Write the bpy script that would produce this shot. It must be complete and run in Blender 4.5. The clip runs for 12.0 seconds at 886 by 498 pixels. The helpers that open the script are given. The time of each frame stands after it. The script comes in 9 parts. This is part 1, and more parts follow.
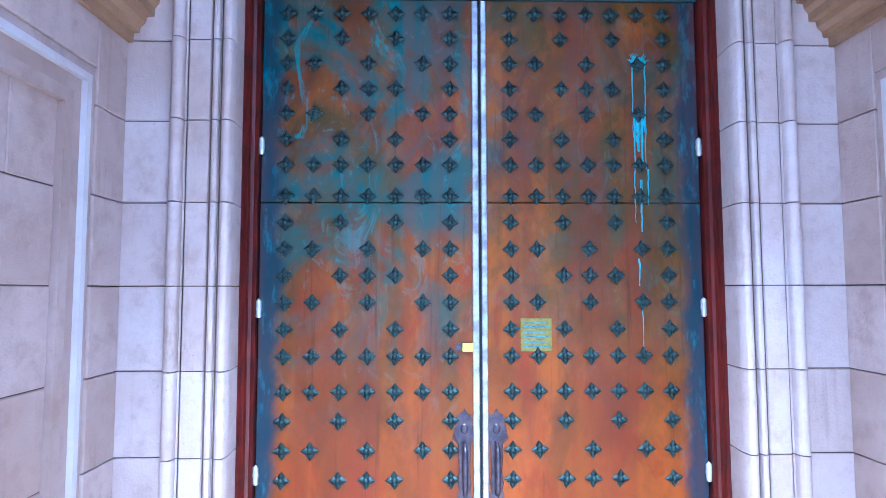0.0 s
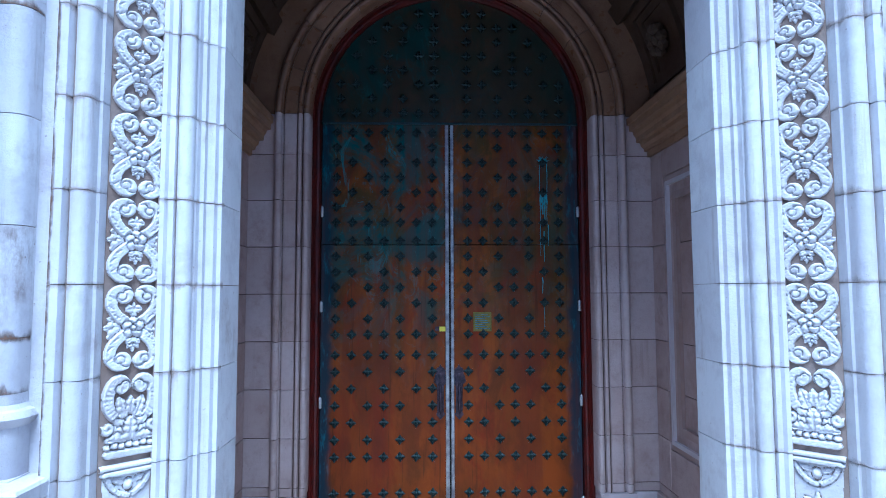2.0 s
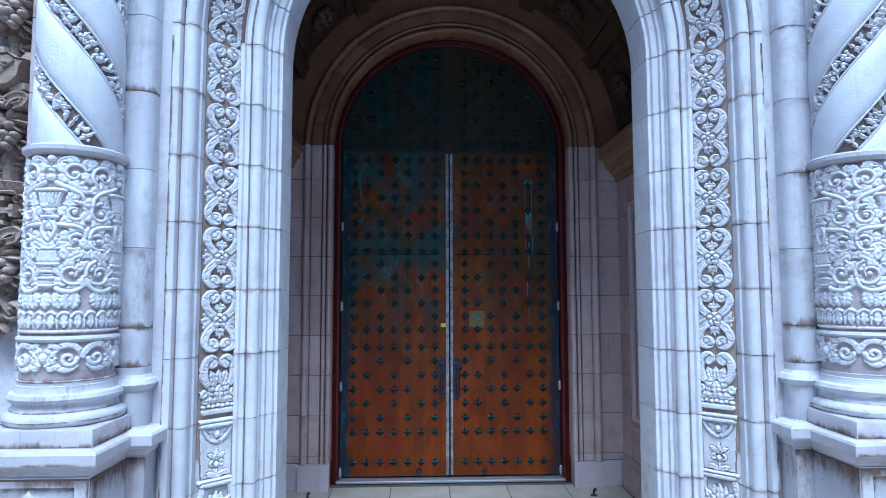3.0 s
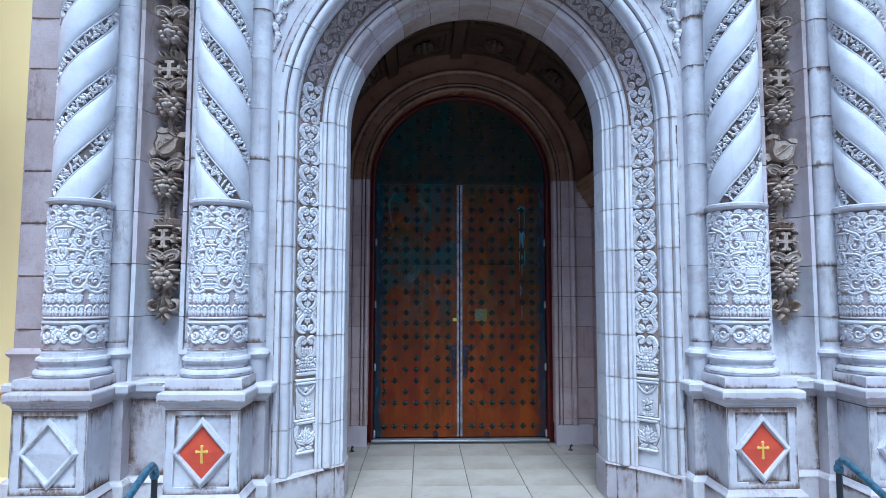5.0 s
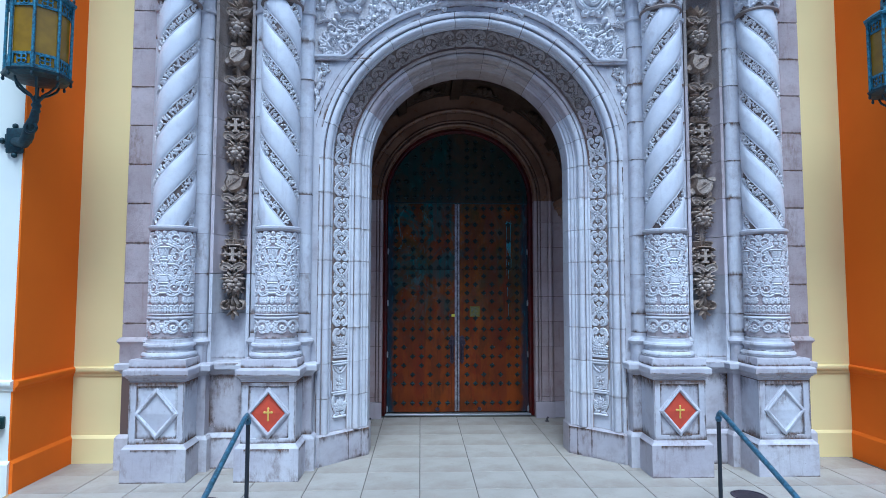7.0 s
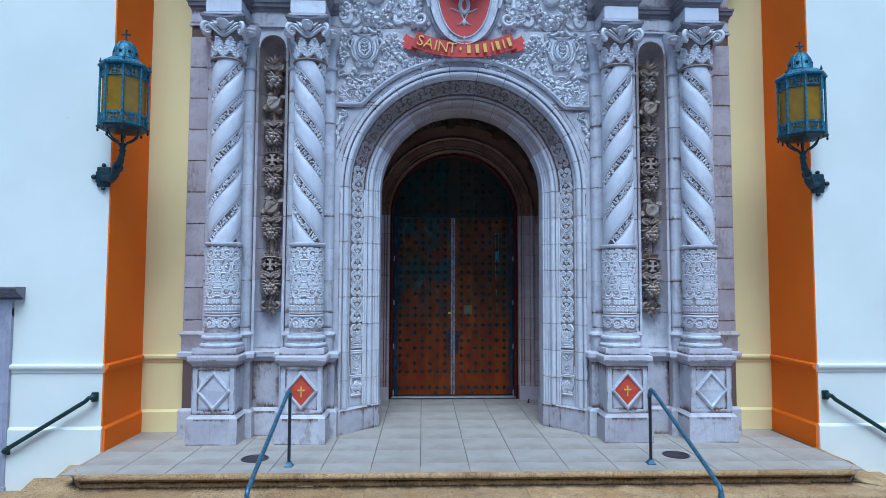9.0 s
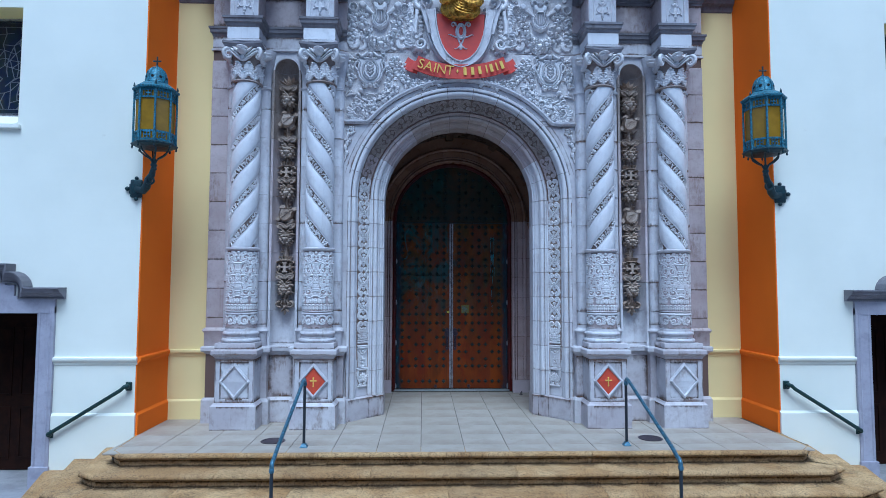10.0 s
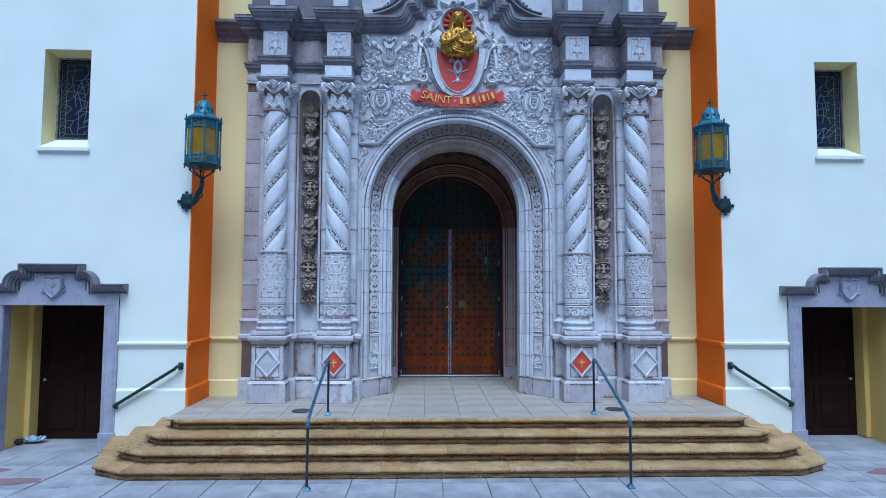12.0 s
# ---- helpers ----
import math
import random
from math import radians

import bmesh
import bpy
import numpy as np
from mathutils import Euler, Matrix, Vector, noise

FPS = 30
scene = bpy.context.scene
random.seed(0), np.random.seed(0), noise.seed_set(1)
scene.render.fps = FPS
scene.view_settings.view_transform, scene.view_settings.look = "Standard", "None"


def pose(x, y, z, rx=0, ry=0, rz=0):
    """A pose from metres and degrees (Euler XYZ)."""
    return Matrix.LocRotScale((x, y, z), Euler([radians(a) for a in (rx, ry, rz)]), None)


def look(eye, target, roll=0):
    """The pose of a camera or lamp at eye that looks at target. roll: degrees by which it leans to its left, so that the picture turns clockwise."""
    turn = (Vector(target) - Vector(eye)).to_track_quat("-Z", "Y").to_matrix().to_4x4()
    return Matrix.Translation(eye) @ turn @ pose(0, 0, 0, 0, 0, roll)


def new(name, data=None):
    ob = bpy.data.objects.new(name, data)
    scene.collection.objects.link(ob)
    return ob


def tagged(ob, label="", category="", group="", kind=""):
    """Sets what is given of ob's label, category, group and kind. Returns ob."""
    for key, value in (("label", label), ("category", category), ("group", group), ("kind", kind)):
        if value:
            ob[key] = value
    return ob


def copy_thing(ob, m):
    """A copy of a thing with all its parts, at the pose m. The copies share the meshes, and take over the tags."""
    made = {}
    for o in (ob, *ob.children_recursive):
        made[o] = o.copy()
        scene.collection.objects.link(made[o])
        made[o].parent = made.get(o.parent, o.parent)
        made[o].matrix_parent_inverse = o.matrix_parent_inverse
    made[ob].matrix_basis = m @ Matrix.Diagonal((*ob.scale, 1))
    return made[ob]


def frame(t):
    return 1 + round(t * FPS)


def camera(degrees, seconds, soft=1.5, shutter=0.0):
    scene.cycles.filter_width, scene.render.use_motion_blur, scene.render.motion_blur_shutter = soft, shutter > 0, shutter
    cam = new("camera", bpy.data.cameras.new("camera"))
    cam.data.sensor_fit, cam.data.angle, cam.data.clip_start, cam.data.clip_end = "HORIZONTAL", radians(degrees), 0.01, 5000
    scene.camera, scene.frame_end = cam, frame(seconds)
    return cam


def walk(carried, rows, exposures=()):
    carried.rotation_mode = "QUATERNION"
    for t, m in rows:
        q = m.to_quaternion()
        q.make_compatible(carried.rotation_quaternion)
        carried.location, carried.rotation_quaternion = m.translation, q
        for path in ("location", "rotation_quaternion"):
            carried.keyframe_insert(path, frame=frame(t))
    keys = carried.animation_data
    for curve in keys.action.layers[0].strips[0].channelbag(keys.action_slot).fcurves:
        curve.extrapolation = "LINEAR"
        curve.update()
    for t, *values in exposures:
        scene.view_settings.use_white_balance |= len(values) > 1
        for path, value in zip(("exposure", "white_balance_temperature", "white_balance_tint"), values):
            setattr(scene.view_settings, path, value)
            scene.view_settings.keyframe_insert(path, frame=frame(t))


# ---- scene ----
cam = camera(73.3, 12.0, 0.65)
PATH = [
    (0, (-0.285, 0.620, 2.0), (-0.243, 2.615, 2.137), -0.1),
    (0.5, (-0.261, -0.015, 2.002), (-0.219, 1.98, 2.142), -0.1),
    (1, (-0.300, -0.640, 2.005), (-0.252, 1.355, 2.147), -0.1),
    (1.5, (-0.285, -1.15, 2.037), (-0.222, 0.844, 2.177), -0.1),
    (2, (-0.278, -1.725, 2.037), (-0.206, 0.268, 2.180), -0.2),
    (2.5, (-0.290, -2.268, 2.040), (-0.218, -0.274, 2.186), -0.2),
    (3, (-0.340, -2.803, 2.058), (-0.264, -0.811, 2.202), -0.1),
    (5, (-0.544, -4.655, 2.06), (-0.476, -2.662, 2.209), 0.1),
    (5.5, (-0.553, -5.076, 2.079), (-0.486, -3.082, 2.229), 0.1),
    (6, (-0.539, -5.55, 2.099), (-0.474, -3.556, 2.242), 0.1),
    (6.5, (-0.574, -6.003, 2.101), (-0.508, -4.01, 2.245), 0.1),
    (7, (-0.649, -6.456, 2.149), (-0.574, -4.462, 2.282), 0.1),
    (9, (-0.633, -8.242, 2.284), (-0.565, -6.247, 2.4), 0.2),
    (9.5, (-0.634, -8.674, 2.264), (-0.567, -6.678, 2.387), 0.2),
    (10, (-0.629, -9.166, 2.276), (-0.563, -7.17, 2.397), 0.2),
    (10.5, (-0.64, -9.628, 2.286), (-0.575, -7.633, 2.411), 0.2),
    (11, (-0.706, -10.073, 2.274), (-0.64, -8.078, 2.401), 0.2),
    (11.5, (-0.712, -10.502, 2.259), (-0.646, -8.507, 2.382), 0.2),
    (12, (-0.68, -10.969, 2.168), (-0.614, -8.974, 2.298), 0.2),
]
EXPOSURES = [(t, e, k, 0) for t, e, k in ((0.0, 3.97, 4230), (0.5, 3.83, 4080), (1.0, 2.98, 4070), (1.5, 2.16, 4220), (2.0, 1.56, 4360), (3.0, 1.22, 4560), (5.0, 1.12, 4740), (7.0, 0.84, 4650), (9.0, 0.60, 4600), (12.0, 0.54, 4540))]
walk(cam, [(t, look(eye, target, roll)) for t, eye, target, roll in PATH], EXPOSURES)

# ---- world and light: an overcast, cool sky over the street ----
world = bpy.data.worlds.new("sky")
scene.world = world
world.use_nodes = True
wn = world.node_tree.nodes
sky = wn.new("ShaderNodeTexSky")
sky.sky_type = "NISHITA"
sky.sun_disc = False
sky.sun_elevation = radians(61)
sky.sun_rotation = radians(181)
sky.air_density, sky.dust_density, sky.ozone_density = 1.0, 2.5, 1.0
wn["Background"].inputs["Strength"].default_value = 0.1
world.node_tree.links.new(sky.outputs[0], wn["Background"].inputs["Color"])
sun = new("sun", bpy.data.lights.new("sun", "SUN"))
sun.data.energy = 1.72
sun.data.angle = radians(32)
sun.data.color = (1.0, 0.97, 0.93)
sun.matrix_world = look((0.2, -8.2, 16.7), (0, 0, 1.5))


# ---- materials ----
def rgb(c):
    return (c[0], c[1], c[2], 1.0)


class Mat:
    """A small node builder round one Principled BSDF."""

    def __init__(self, name, rough=0.6, metal=0.0):
        self.m = bpy.data.materials.new(name)
        self.m.use_nodes = True
        self.n = self.m.node_tree.nodes
        self.l = self.m.node_tree.links
        self.b = self.n["Principled BSDF"]
        self.b.inputs["Roughness"].default_value = rough
        self.b.inputs["Metallic"].default_value = metal
        self.tc = self.n.new("ShaderNodeTexCoord")
        self.info = self.n.new("ShaderNodeObjectInfo")
        # every object gets its own piece of the pattern
        off = self.n.new("ShaderNodeVectorMath")
        off.operation = "MULTIPLY_ADD"
        self.l.new(self.info.outputs["Random"], off.inputs[0])
        off.inputs[1].default_value = (7.3, 3.1, 5.7)
        self.l.new(self.tc.outputs["Object"], off.inputs[2])
        self.co = off.outputs[0]
        self.plain_co = self.tc.outputs["Object"]

    def noise(self, scale, detail=4.0, rough=0.55, stretch=(1, 1, 1), plain=False, dist=0.0):
        mp = self.n.new("ShaderNodeMapping")
        mp.inputs["Scale"].default_value = stretch
        self.l.new(self.plain_co if plain else self.co, mp.inputs["Vector"])
        t = self.n.new("ShaderNodeTexNoise")
        t.inputs["Scale"].default_value = scale
        t.inputs["Detail"].default_value = detail
        t.inputs["Roughness"].default_value = rough
        t.inputs["Distortion"].default_value = dist
        self.l.new(mp.outputs[0], t.inputs["Vector"])
        return t.outputs["Fac"]

    def ramp(self, fac, a, b, smooth=True):
        r = self.n.new("ShaderNodeMapRange")
        r.interpolation_type = "SMOOTHSTEP" if smooth else "LINEAR"
        r.inputs["From Min"].default_value, r.inputs["From Max"].default_value = a, b
        self.l.new(fac, r.inputs["Value"])
        return r.outputs[0]

    def math(self, op, a, b=None):
        m = self.n.new("ShaderNodeMath")
        m.operation = op
        for i, v in enumerate((a, b)):
            if v is None:
                continue
            if isinstance(v, (int, float)):
                m.inputs[i].default_value = v
            else:
                self.l.new(v, m.inputs[i])
        return m.outputs[0]

    def mix(self, fac, a, b, mode="MIX"):
        x = self.n.new("ShaderNodeMix")
        x.data_type = "RGBA"
        x.blend_type = mode
        for sock, v in ((x.inputs[0], fac), (x.inputs[6], a), (x.inputs[7], b)):
            if isinstance(v, (int, float)):
                sock.default_value = v
            elif isinstance(v, tuple):
                sock.default_value = rgb(v)
            else:
                self.l.new(v, sock)
        return x.outputs[2]

    def axis(self, i):
        s = self.n.new("ShaderNodeSeparateXYZ")
        self.l.new(self.plain_co, s.inputs[0])
        return s.outputs[i]

    def bump(self, height, strength=0.3, distance=0.01):
        b = self.n.new("ShaderNodeBump")
        b.inputs["Strength"].default_value = strength
        b.inputs["Distance"].default_value = distance
        self.l.new(height, b.inputs["Height"])
        self.l.new(b.outputs[0], self.b.inputs["Normal"])

    def color(self, c):
        if isinstance(c, tuple):
            self.b.inputs["Base Color"].default_value = rgb(c)
        else:
            self.l.new(c, self.b.inputs["Base Color"])
        return self

    def rough(self, r):
        self.l.new(r, self.b.inputs["Roughness"])


def stone_mat(name, base, light, dark, stain, amount=0.35, rough=0.5, grain=70, bump=0.35, patch=0.60, speckle=0.0):
    """Glazed terracotta or cut stone: clouded body, block-to-block change, brown soil in broken patches, runs and fine grain."""
    m = Mat(name, rough)
    c = m.mix(m.ramp(m.noise(1.7, 4), 0.35, 0.65), base, light)
    c = m.mix(m.math("MULTIPLY", m.ramp(m.noise(4.5, 7, 0.68), 0.48, 0.70), 0.6), c, dark)
    c = m.mix(m.math("MULTIPLY", m.ramp(m.noise(17, 5, 0.7), 0.45, 0.75), 0.30), c, dark)
    c = m.mix(m.math("MULTIPLY", m.info.outputs["Random"], 0.38), c, dark)
    streak = m.ramp(m.noise(8, 6, 0.7, (1.6, 1.6, 0.10)), 0.56, 0.76)
    c = m.mix(m.math("MULTIPLY", streak, amount * 0.45), c, stain)
    soil = m.ramp(m.noise(2.2, 5, 0.6, (1.0, 1.0, 0.7)), patch, patch + 0.16)
    broken = m.ramp(m.noise(24, 6, 0.75, (1.0, 1.0, 0.35)), 0.40, 0.66)
    c = m.mix(m.math("MULTIPLY", m.math("MULTIPLY", soil, broken), amount * 0.75), c, stain)
    specks = m.ramp(m.noise(42, 3, 0.6), 0.68, 0.75)
    c = m.mix(m.math("MULTIPLY", specks, amount * 0.6), c, stain)
    if speckle:
        c = m.mix(m.math("MULTIPLY", m.ramp(m.noise(52, 5, 0.8), 0.48, 0.60), speckle), c, stain)
        c = m.mix(m.math("MULTIPLY", m.ramp(m.noise(44, 5, 0.8), 0.54, 0.64), speckle * 0.6), c, light)
    m.color(c)
    m.rough(m.math("ADD", m.math("MULTIPLY", m.noise(9, 4), 0.25), rough - 0.12))
    m.bump(m.math("ADD", m.noise(grain, 5, 0.6), m.math("MULTIPLY", m.noise(9, 5, 0.7), 2.2)), bump, 0.008)
    return m.m


STONE = stone_mat("terracotta_pale", (0.57, 0.56, 0.59), (0.69, 0.69, 0.715), (0.38, 0.345, 0.37), (0.14, 0.085, 0.055), 0.9, 0.55, patch=0.54)
STAINED_STONE = stone_mat("terracotta_soiled_patches", (0.50, 0.47, 0.50), (0.62, 0.60, 0.62), (0.36, 0.31, 0.32), (0.15, 0.090, 0.060), 0.9, 0.55, patch=0.50)
CARVED = stone_mat("terracotta_carved", (0.71, 0.70, 0.72), (0.79, 0.785, 0.80), (0.47, 0.43, 0.44), (0.18, 0.115, 0.08), 0.6, 0.55, speckle=0.14)
JAMB = stone_mat("terracotta_white", (0.61, 0.60, 0.625), (0.70, 0.695, 0.71), (0.47, 0.44, 0.47), (0.22, 0.130, 0.085), 0.8, 0.58, patch=0.56)
PINK = stone_mat("terracotta_rose", (0.40, 0.285, 0.255), (0.49, 0.375, 0.355), (0.29, 0.19, 0.16), (0.20, 0.115, 0.08), 0.6, 0.45, patch=0.55)
GARLAND = stone_mat("terracotta_umber", (0.41, 0.32, 0.25), (0.53, 0.45, 0.385), (0.20, 0.14, 0.10), (0.10, 0.062, 0.04), 0.8, 0.6, patch=0.52, speckle=0.42)
DARK_GROUND = stone_mat("grimy_shaded_band_floor", (0.15, 0.108, 0.09), (0.20, 0.155, 0.135), (0.09, 0.065, 0.052), (0.05, 0.033, 0.025), 0.5, 0.7)
BROWN_SHADED = stone_mat("terracotta_soot_and_shade", (0.36, 0.29, 0.25), (0.45, 0.38, 0.345), (0.23, 0.17, 0.14), (0.11, 0.07, 0.048), 0.7, 0.55, patch=0.54)
SHAFT = stone_mat("terracotta_bright", (0.66, 0.66, 0.69), (0.74, 0.74, 0.765), (0.54, 0.53, 0.565), (0.24, 0.17, 0.13), 0.45, 0.5, patch=0.64)
CORNICE = stone_mat("terracotta_sooty", (0.17, 0.160, 0.18), (0.26, 0.25, 0.275), (0.085, 0.075, 0.083), (0.055, 0.040, 0.036), 0.8, 0.6, patch=0.54)
RELIEF_GROUND = stone_mat("terracotta_shaded_relief_ground", (0.60, 0.58, 0.595), (0.68, 0.665, 0.685), (0.31, 0.275, 0.27), (0.13, 0.085, 0.065), 0.7, 0.6, patch=0.52, speckle=0.30)
LAVENDER = stone_mat("terracotta_lavender", (0.52, 0.455, 0.475), (0.60, 0.545, 0.57), (0.49, 0.42, 0.44), (0.24, 0.15, 0.11), 0.45, 0.42, patch=0.62)
QUOIN = stone_mat("terracotta_mauve_brown", (0.44, 0.375, 0.375), (0.53, 0.47, 0.48), (0.29, 0.225, 0.215), (0.17, 0.105, 0.075), 0.9, 0.5, patch=0.50)
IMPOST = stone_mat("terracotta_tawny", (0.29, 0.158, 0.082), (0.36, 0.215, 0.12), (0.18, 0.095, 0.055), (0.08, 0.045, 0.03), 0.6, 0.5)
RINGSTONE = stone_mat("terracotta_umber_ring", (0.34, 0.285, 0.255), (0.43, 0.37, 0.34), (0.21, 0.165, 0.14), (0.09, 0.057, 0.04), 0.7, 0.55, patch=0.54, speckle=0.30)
# The vault's shade is put into this colour, near black against the walls.
VAULT = stone_mat("terracotta_vault_shade", (0.060, 0.032, 0.016), (0.085, 0.048, 0.026), (0.038, 0.021, 0.012), (0.03, 0.018, 0.011), 0.6, 0.6)
HALLSTONE = stone_mat("terracotta_hall", (0.49, 0.385, 0.37), (0.57, 0.475, 0.475), (0.34, 0.235, 0.20), (0.18, 0.105, 0.072), 0.65, 0.45, patch=0.56)
# Door head and lunette: darker hall stone, with the hall's shade painted in.
TAUPE = stone_mat("terracotta_taupe_shaded", (0.24, 0.125, 0.070), (0.32, 0.18, 0.11), (0.15, 0.075, 0.042), (0.07, 0.036, 0.022), 0.6, 0.30)
SIDESTONE = stone_mat("side_door_stone", (0.36, 0.35, 0.42), (0.43, 0.42, 0.49), (0.25, 0.24, 0.29), (0.12, 0.095, 0.085), 0.6, 0.6)
MORTAR = Mat("mortar", 0.9).color((0.13, 0.085, 0.07)).m
PALE_MORTAR = Mat("pale_mortar", 0.9).color((0.27, 0.215, 0.19)).m
SOIL_SHADE = stone_mat("brown_soil_and_shade_ground", (0.23, 0.165, 0.13), (0.31, 0.24, 0.20), (0.14, 0.10, 0.08), (0.07, 0.045, 0.032), 0.6, 0.7)
CREVICE_DARK = stone_mat("terracotta_crevice_dark", (0.27, 0.215, 0.19), (0.34, 0.29, 0.265), (0.17, 0.13, 0.11), (0.10, 0.065, 0.045), 0.5, 0.65)
SANDSTONE = stone_mat("sandstone_steps", (0.46, 0.27, 0.10), (0.62, 0.42, 0.195), (0.25, 0.14, 0.055), (0.040, 0.026, 0.014), 0.9, 0.8, 120, 1.0, patch=0.52, speckle=0.66)


def stucco(name, base, lo):
    m = Mat(name, 0.75)
    c = m.mix(m.ramp(m.noise(0.6, 5, plain=True), 0.3, 0.75), base, lo)
    boards = m.noise(3.0, 3, 0.5, (0.12, 0.12, 3.2), plain=True)
    c = m.mix(m.math("MULTIPLY", m.ramp(boards, 0.55, 0.75), 0.12), c, lo)
    spots = m.ramp(m.noise(2.1, 6, 0.7, (1, 1, 1.6), plain=True), 0.68, 0.80)
    c = m.mix(m.math("MULTIPLY", spots, 0.16), c, (0.30, 0.24, 0.15))
    m.b.inputs["Specular IOR Level"].default_value = 0.2
    m.color(c)
    m.bump(m.math("ADD", m.math("MULTIPLY", boards, 2.0), m.noise(60, 3, plain=True)), 0.12, 0.006)
    return m.m


WHITE = stucco("white_painted_stucco", (0.84, 0.845, 0.755), (0.77, 0.78, 0.695))
OCHRE = stucco("ochre_painted_reveal", (0.80, 0.58, 0.17), (0.72, 0.50, 0.14))
YELLOW = stucco("straw_painted_stucco", (0.86, 0.74, 0.36), (0.82, 0.70, 0.34))
ORANGE = stucco("orange_painted_stucco", (0.83, 0.175, 0.002), (0.76, 0.155, 0.002))


def paving(name, base, lo, stain, joint_scale=9):
    m = Mat(name, 0.6)
    c = m.mix(m.ramp(m.noise(3, 5), 0.3, 0.7), base, lo)
    c = m.mix(m.math("MULTIPLY", m.info.outputs["Random"], 0.35), c, lo)
    c = m.mix(m.math("MULTIPLY", m.ramp(m.noise(5, 7, 0.75, dist=1.0), 0.58, 0.72), 0.5), c, stain)
    c = m.mix(m.math("MULTIPLY", m.ramp(m.noise(0.9, 6, 0.7, plain=True), 0.45, 0.68), 0.45), c, stain)
    c = m.mix(m.math("MULTIPLY", m.ramp(m.noise(55, 4, 0.7, plain=True), 0.55, 0.72), 0.35), c, stain)
    m.color(c)
    m.bump(m.noise(joint_scale * 8, 4), 0.2, 0.004)
    return m.m


TILE = paving("landing_tile", (0.42, 0.38, 0.325), (0.355, 0.315, 0.262), (0.22, 0.165, 0.12))
GROUT = Mat("tile_grout", 0.9).color((0.10, 0.085, 0.07)).m
PAVER = paving("pavement_concrete", (0.40, 0.395, 0.42), (0.29, 0.285, 0.305), (0.11, 0.105, 0.11))
ROSE_PAVE = paving("rose_patched_concrete", (0.25, 0.14, 0.15), (0.22, 0.13, 0.14), (0.12, 0.09, 0.09))


def copper():
    """Brown-orange copper sheet with blue-green patina at the edges, in clouds and in runs."""
    m = Mat("patinated_copper", 0.45, 0.0)
    m.b.inputs["Specular IOR Level"].default_value = 0.22
    z, x = m.axis(2), m.axis(0)
    big = m.noise(1.6, 6, 0.62, (1.3, 1.3, 0.7), plain=True, dist=0.8)
    low = m.ramp(z, 2.3, 0.7)
    upper = m.ramp(z, 0.9, 2.9)
    left = m.ramp(x, 0.15, -0.25)
    c = m.mix(m.ramp(big, 0.36, 0.62), (0.330, 0.098, 0.006), (0.150, 0.052, 0.006))
    c = m.mix(m.math("MULTIPLY", low, 0.55), c, (0.36, 0.062, 0.004))
    brick = m.ramp(m.noise(2.7, 6, 0.66, (1.4, 1.4, 0.6), plain=True, dist=0.9), 0.50, 0.66)
    c = m.mix(m.math("MULTIPLY", brick, 0.75), c, (0.27, 0.030, 0.005))
    mauve = m.ramp(m.noise(2.4, 6, 0.64, (1.5, 1.5, 0.8), plain=True, dist=0.7), 0.52, 0.68)
    c = m.mix(m.math("MULTIPLY", mauve, m.math("ADD", m.math("MULTIPLY", upper, 0.55), 0.2)), c, (0.085, 0.045, 0.045))
    olive = m.ramp(m.noise(1.9, 6, 0.65, (1, 1, 0.7), plain=True, dist=1.2), 0.45, 0.60)
    c = m.mix(m.math("MULTIPLY", olive, m.math("ADD", m.math("MULTIPLY", upper, 0.7), 0.15)), c, (0.080, 0.062, 0.008))
    dusk = m.ramp(m.noise(3.4, 5, 0.6, (1.2, 1.2, 0.6), plain=True), 0.46, 0.66)
    c = m.mix(m.math("MULTIPLY", dusk, 0.45), c, (0.055, 0.024, 0.008))
    cloud = m.noise(1.9, 8, 0.70, (1.1, 1.1, 0.85), plain=True, dist=1.1)
    teal = m.ramp(cloud, 0.44, 0.60)
    where = m.math("MULTIPLY", upper, m.math("ADD", m.math("MULTIPLY", left, 0.72), 0.28))
    c = m.mix(m.math("MULTIPLY", teal, where), c, (0.012, 0.132, 0.130))
    pale = m.ramp(m.noise(4.2, 8, 0.72, (1.3, 1.3, 0.7), plain=True, dist=1.6), 0.54, 0.66)
    c = m.mix(m.math("MULTIPLY", pale, m.math("MULTIPLY", where, 0.8)), c, (0.050, 0.300, 0.310))
    wob = m.math("ADD", m.math("ABSOLUTE", x), m.math("MULTIPLY", m.noise(2.6, 6, 0.65, plain=True), 0.22))
    edge = m.ramp(wob, 1.18, 1.27)
    c = m.mix(m.math("MULTIPLY", edge, 0.92), c, m.mix(m.ramp(m.noise(14, 6, 0.7, (1, 1, 0.3), plain=True), 0.52, 0.66), (0.010, 0.050, 0.080), (0.028, 0.180, 0.235)))
    bands = m.ramp(m.noise(2.6, 4, 0.55, (2.2, 2.2, 0.16), plain=True), 0.46, 0.62)
    c = m.mix(m.math("MULTIPLY", bands, 0.45), c, (0.185, 0.034, 0.012))
    runs = m.ramp(m.noise(9, 5, 0.7, (2.6, 2.6, 0.14), plain=True), 0.56, 0.70)
    c = m.mix(m.math("MULTIPLY", runs, 0.5), c, (0.070, 0.024, 0.008))
    flecks = m.ramp(m.noise(26, 4, 0.7, (1, 1, 0.45), plain=True), 0.66, 0.74)
    c = m.mix(m.math("MULTIPLY", flecks, m.math("ADD", m.math("MULTIPLY", upper, 0.5), 0.2)), c, (0.05, 0.22, 0.19))
    c = m.mix(1.0, c, (0.66, 0.61, 0.64), "MULTIPLY")
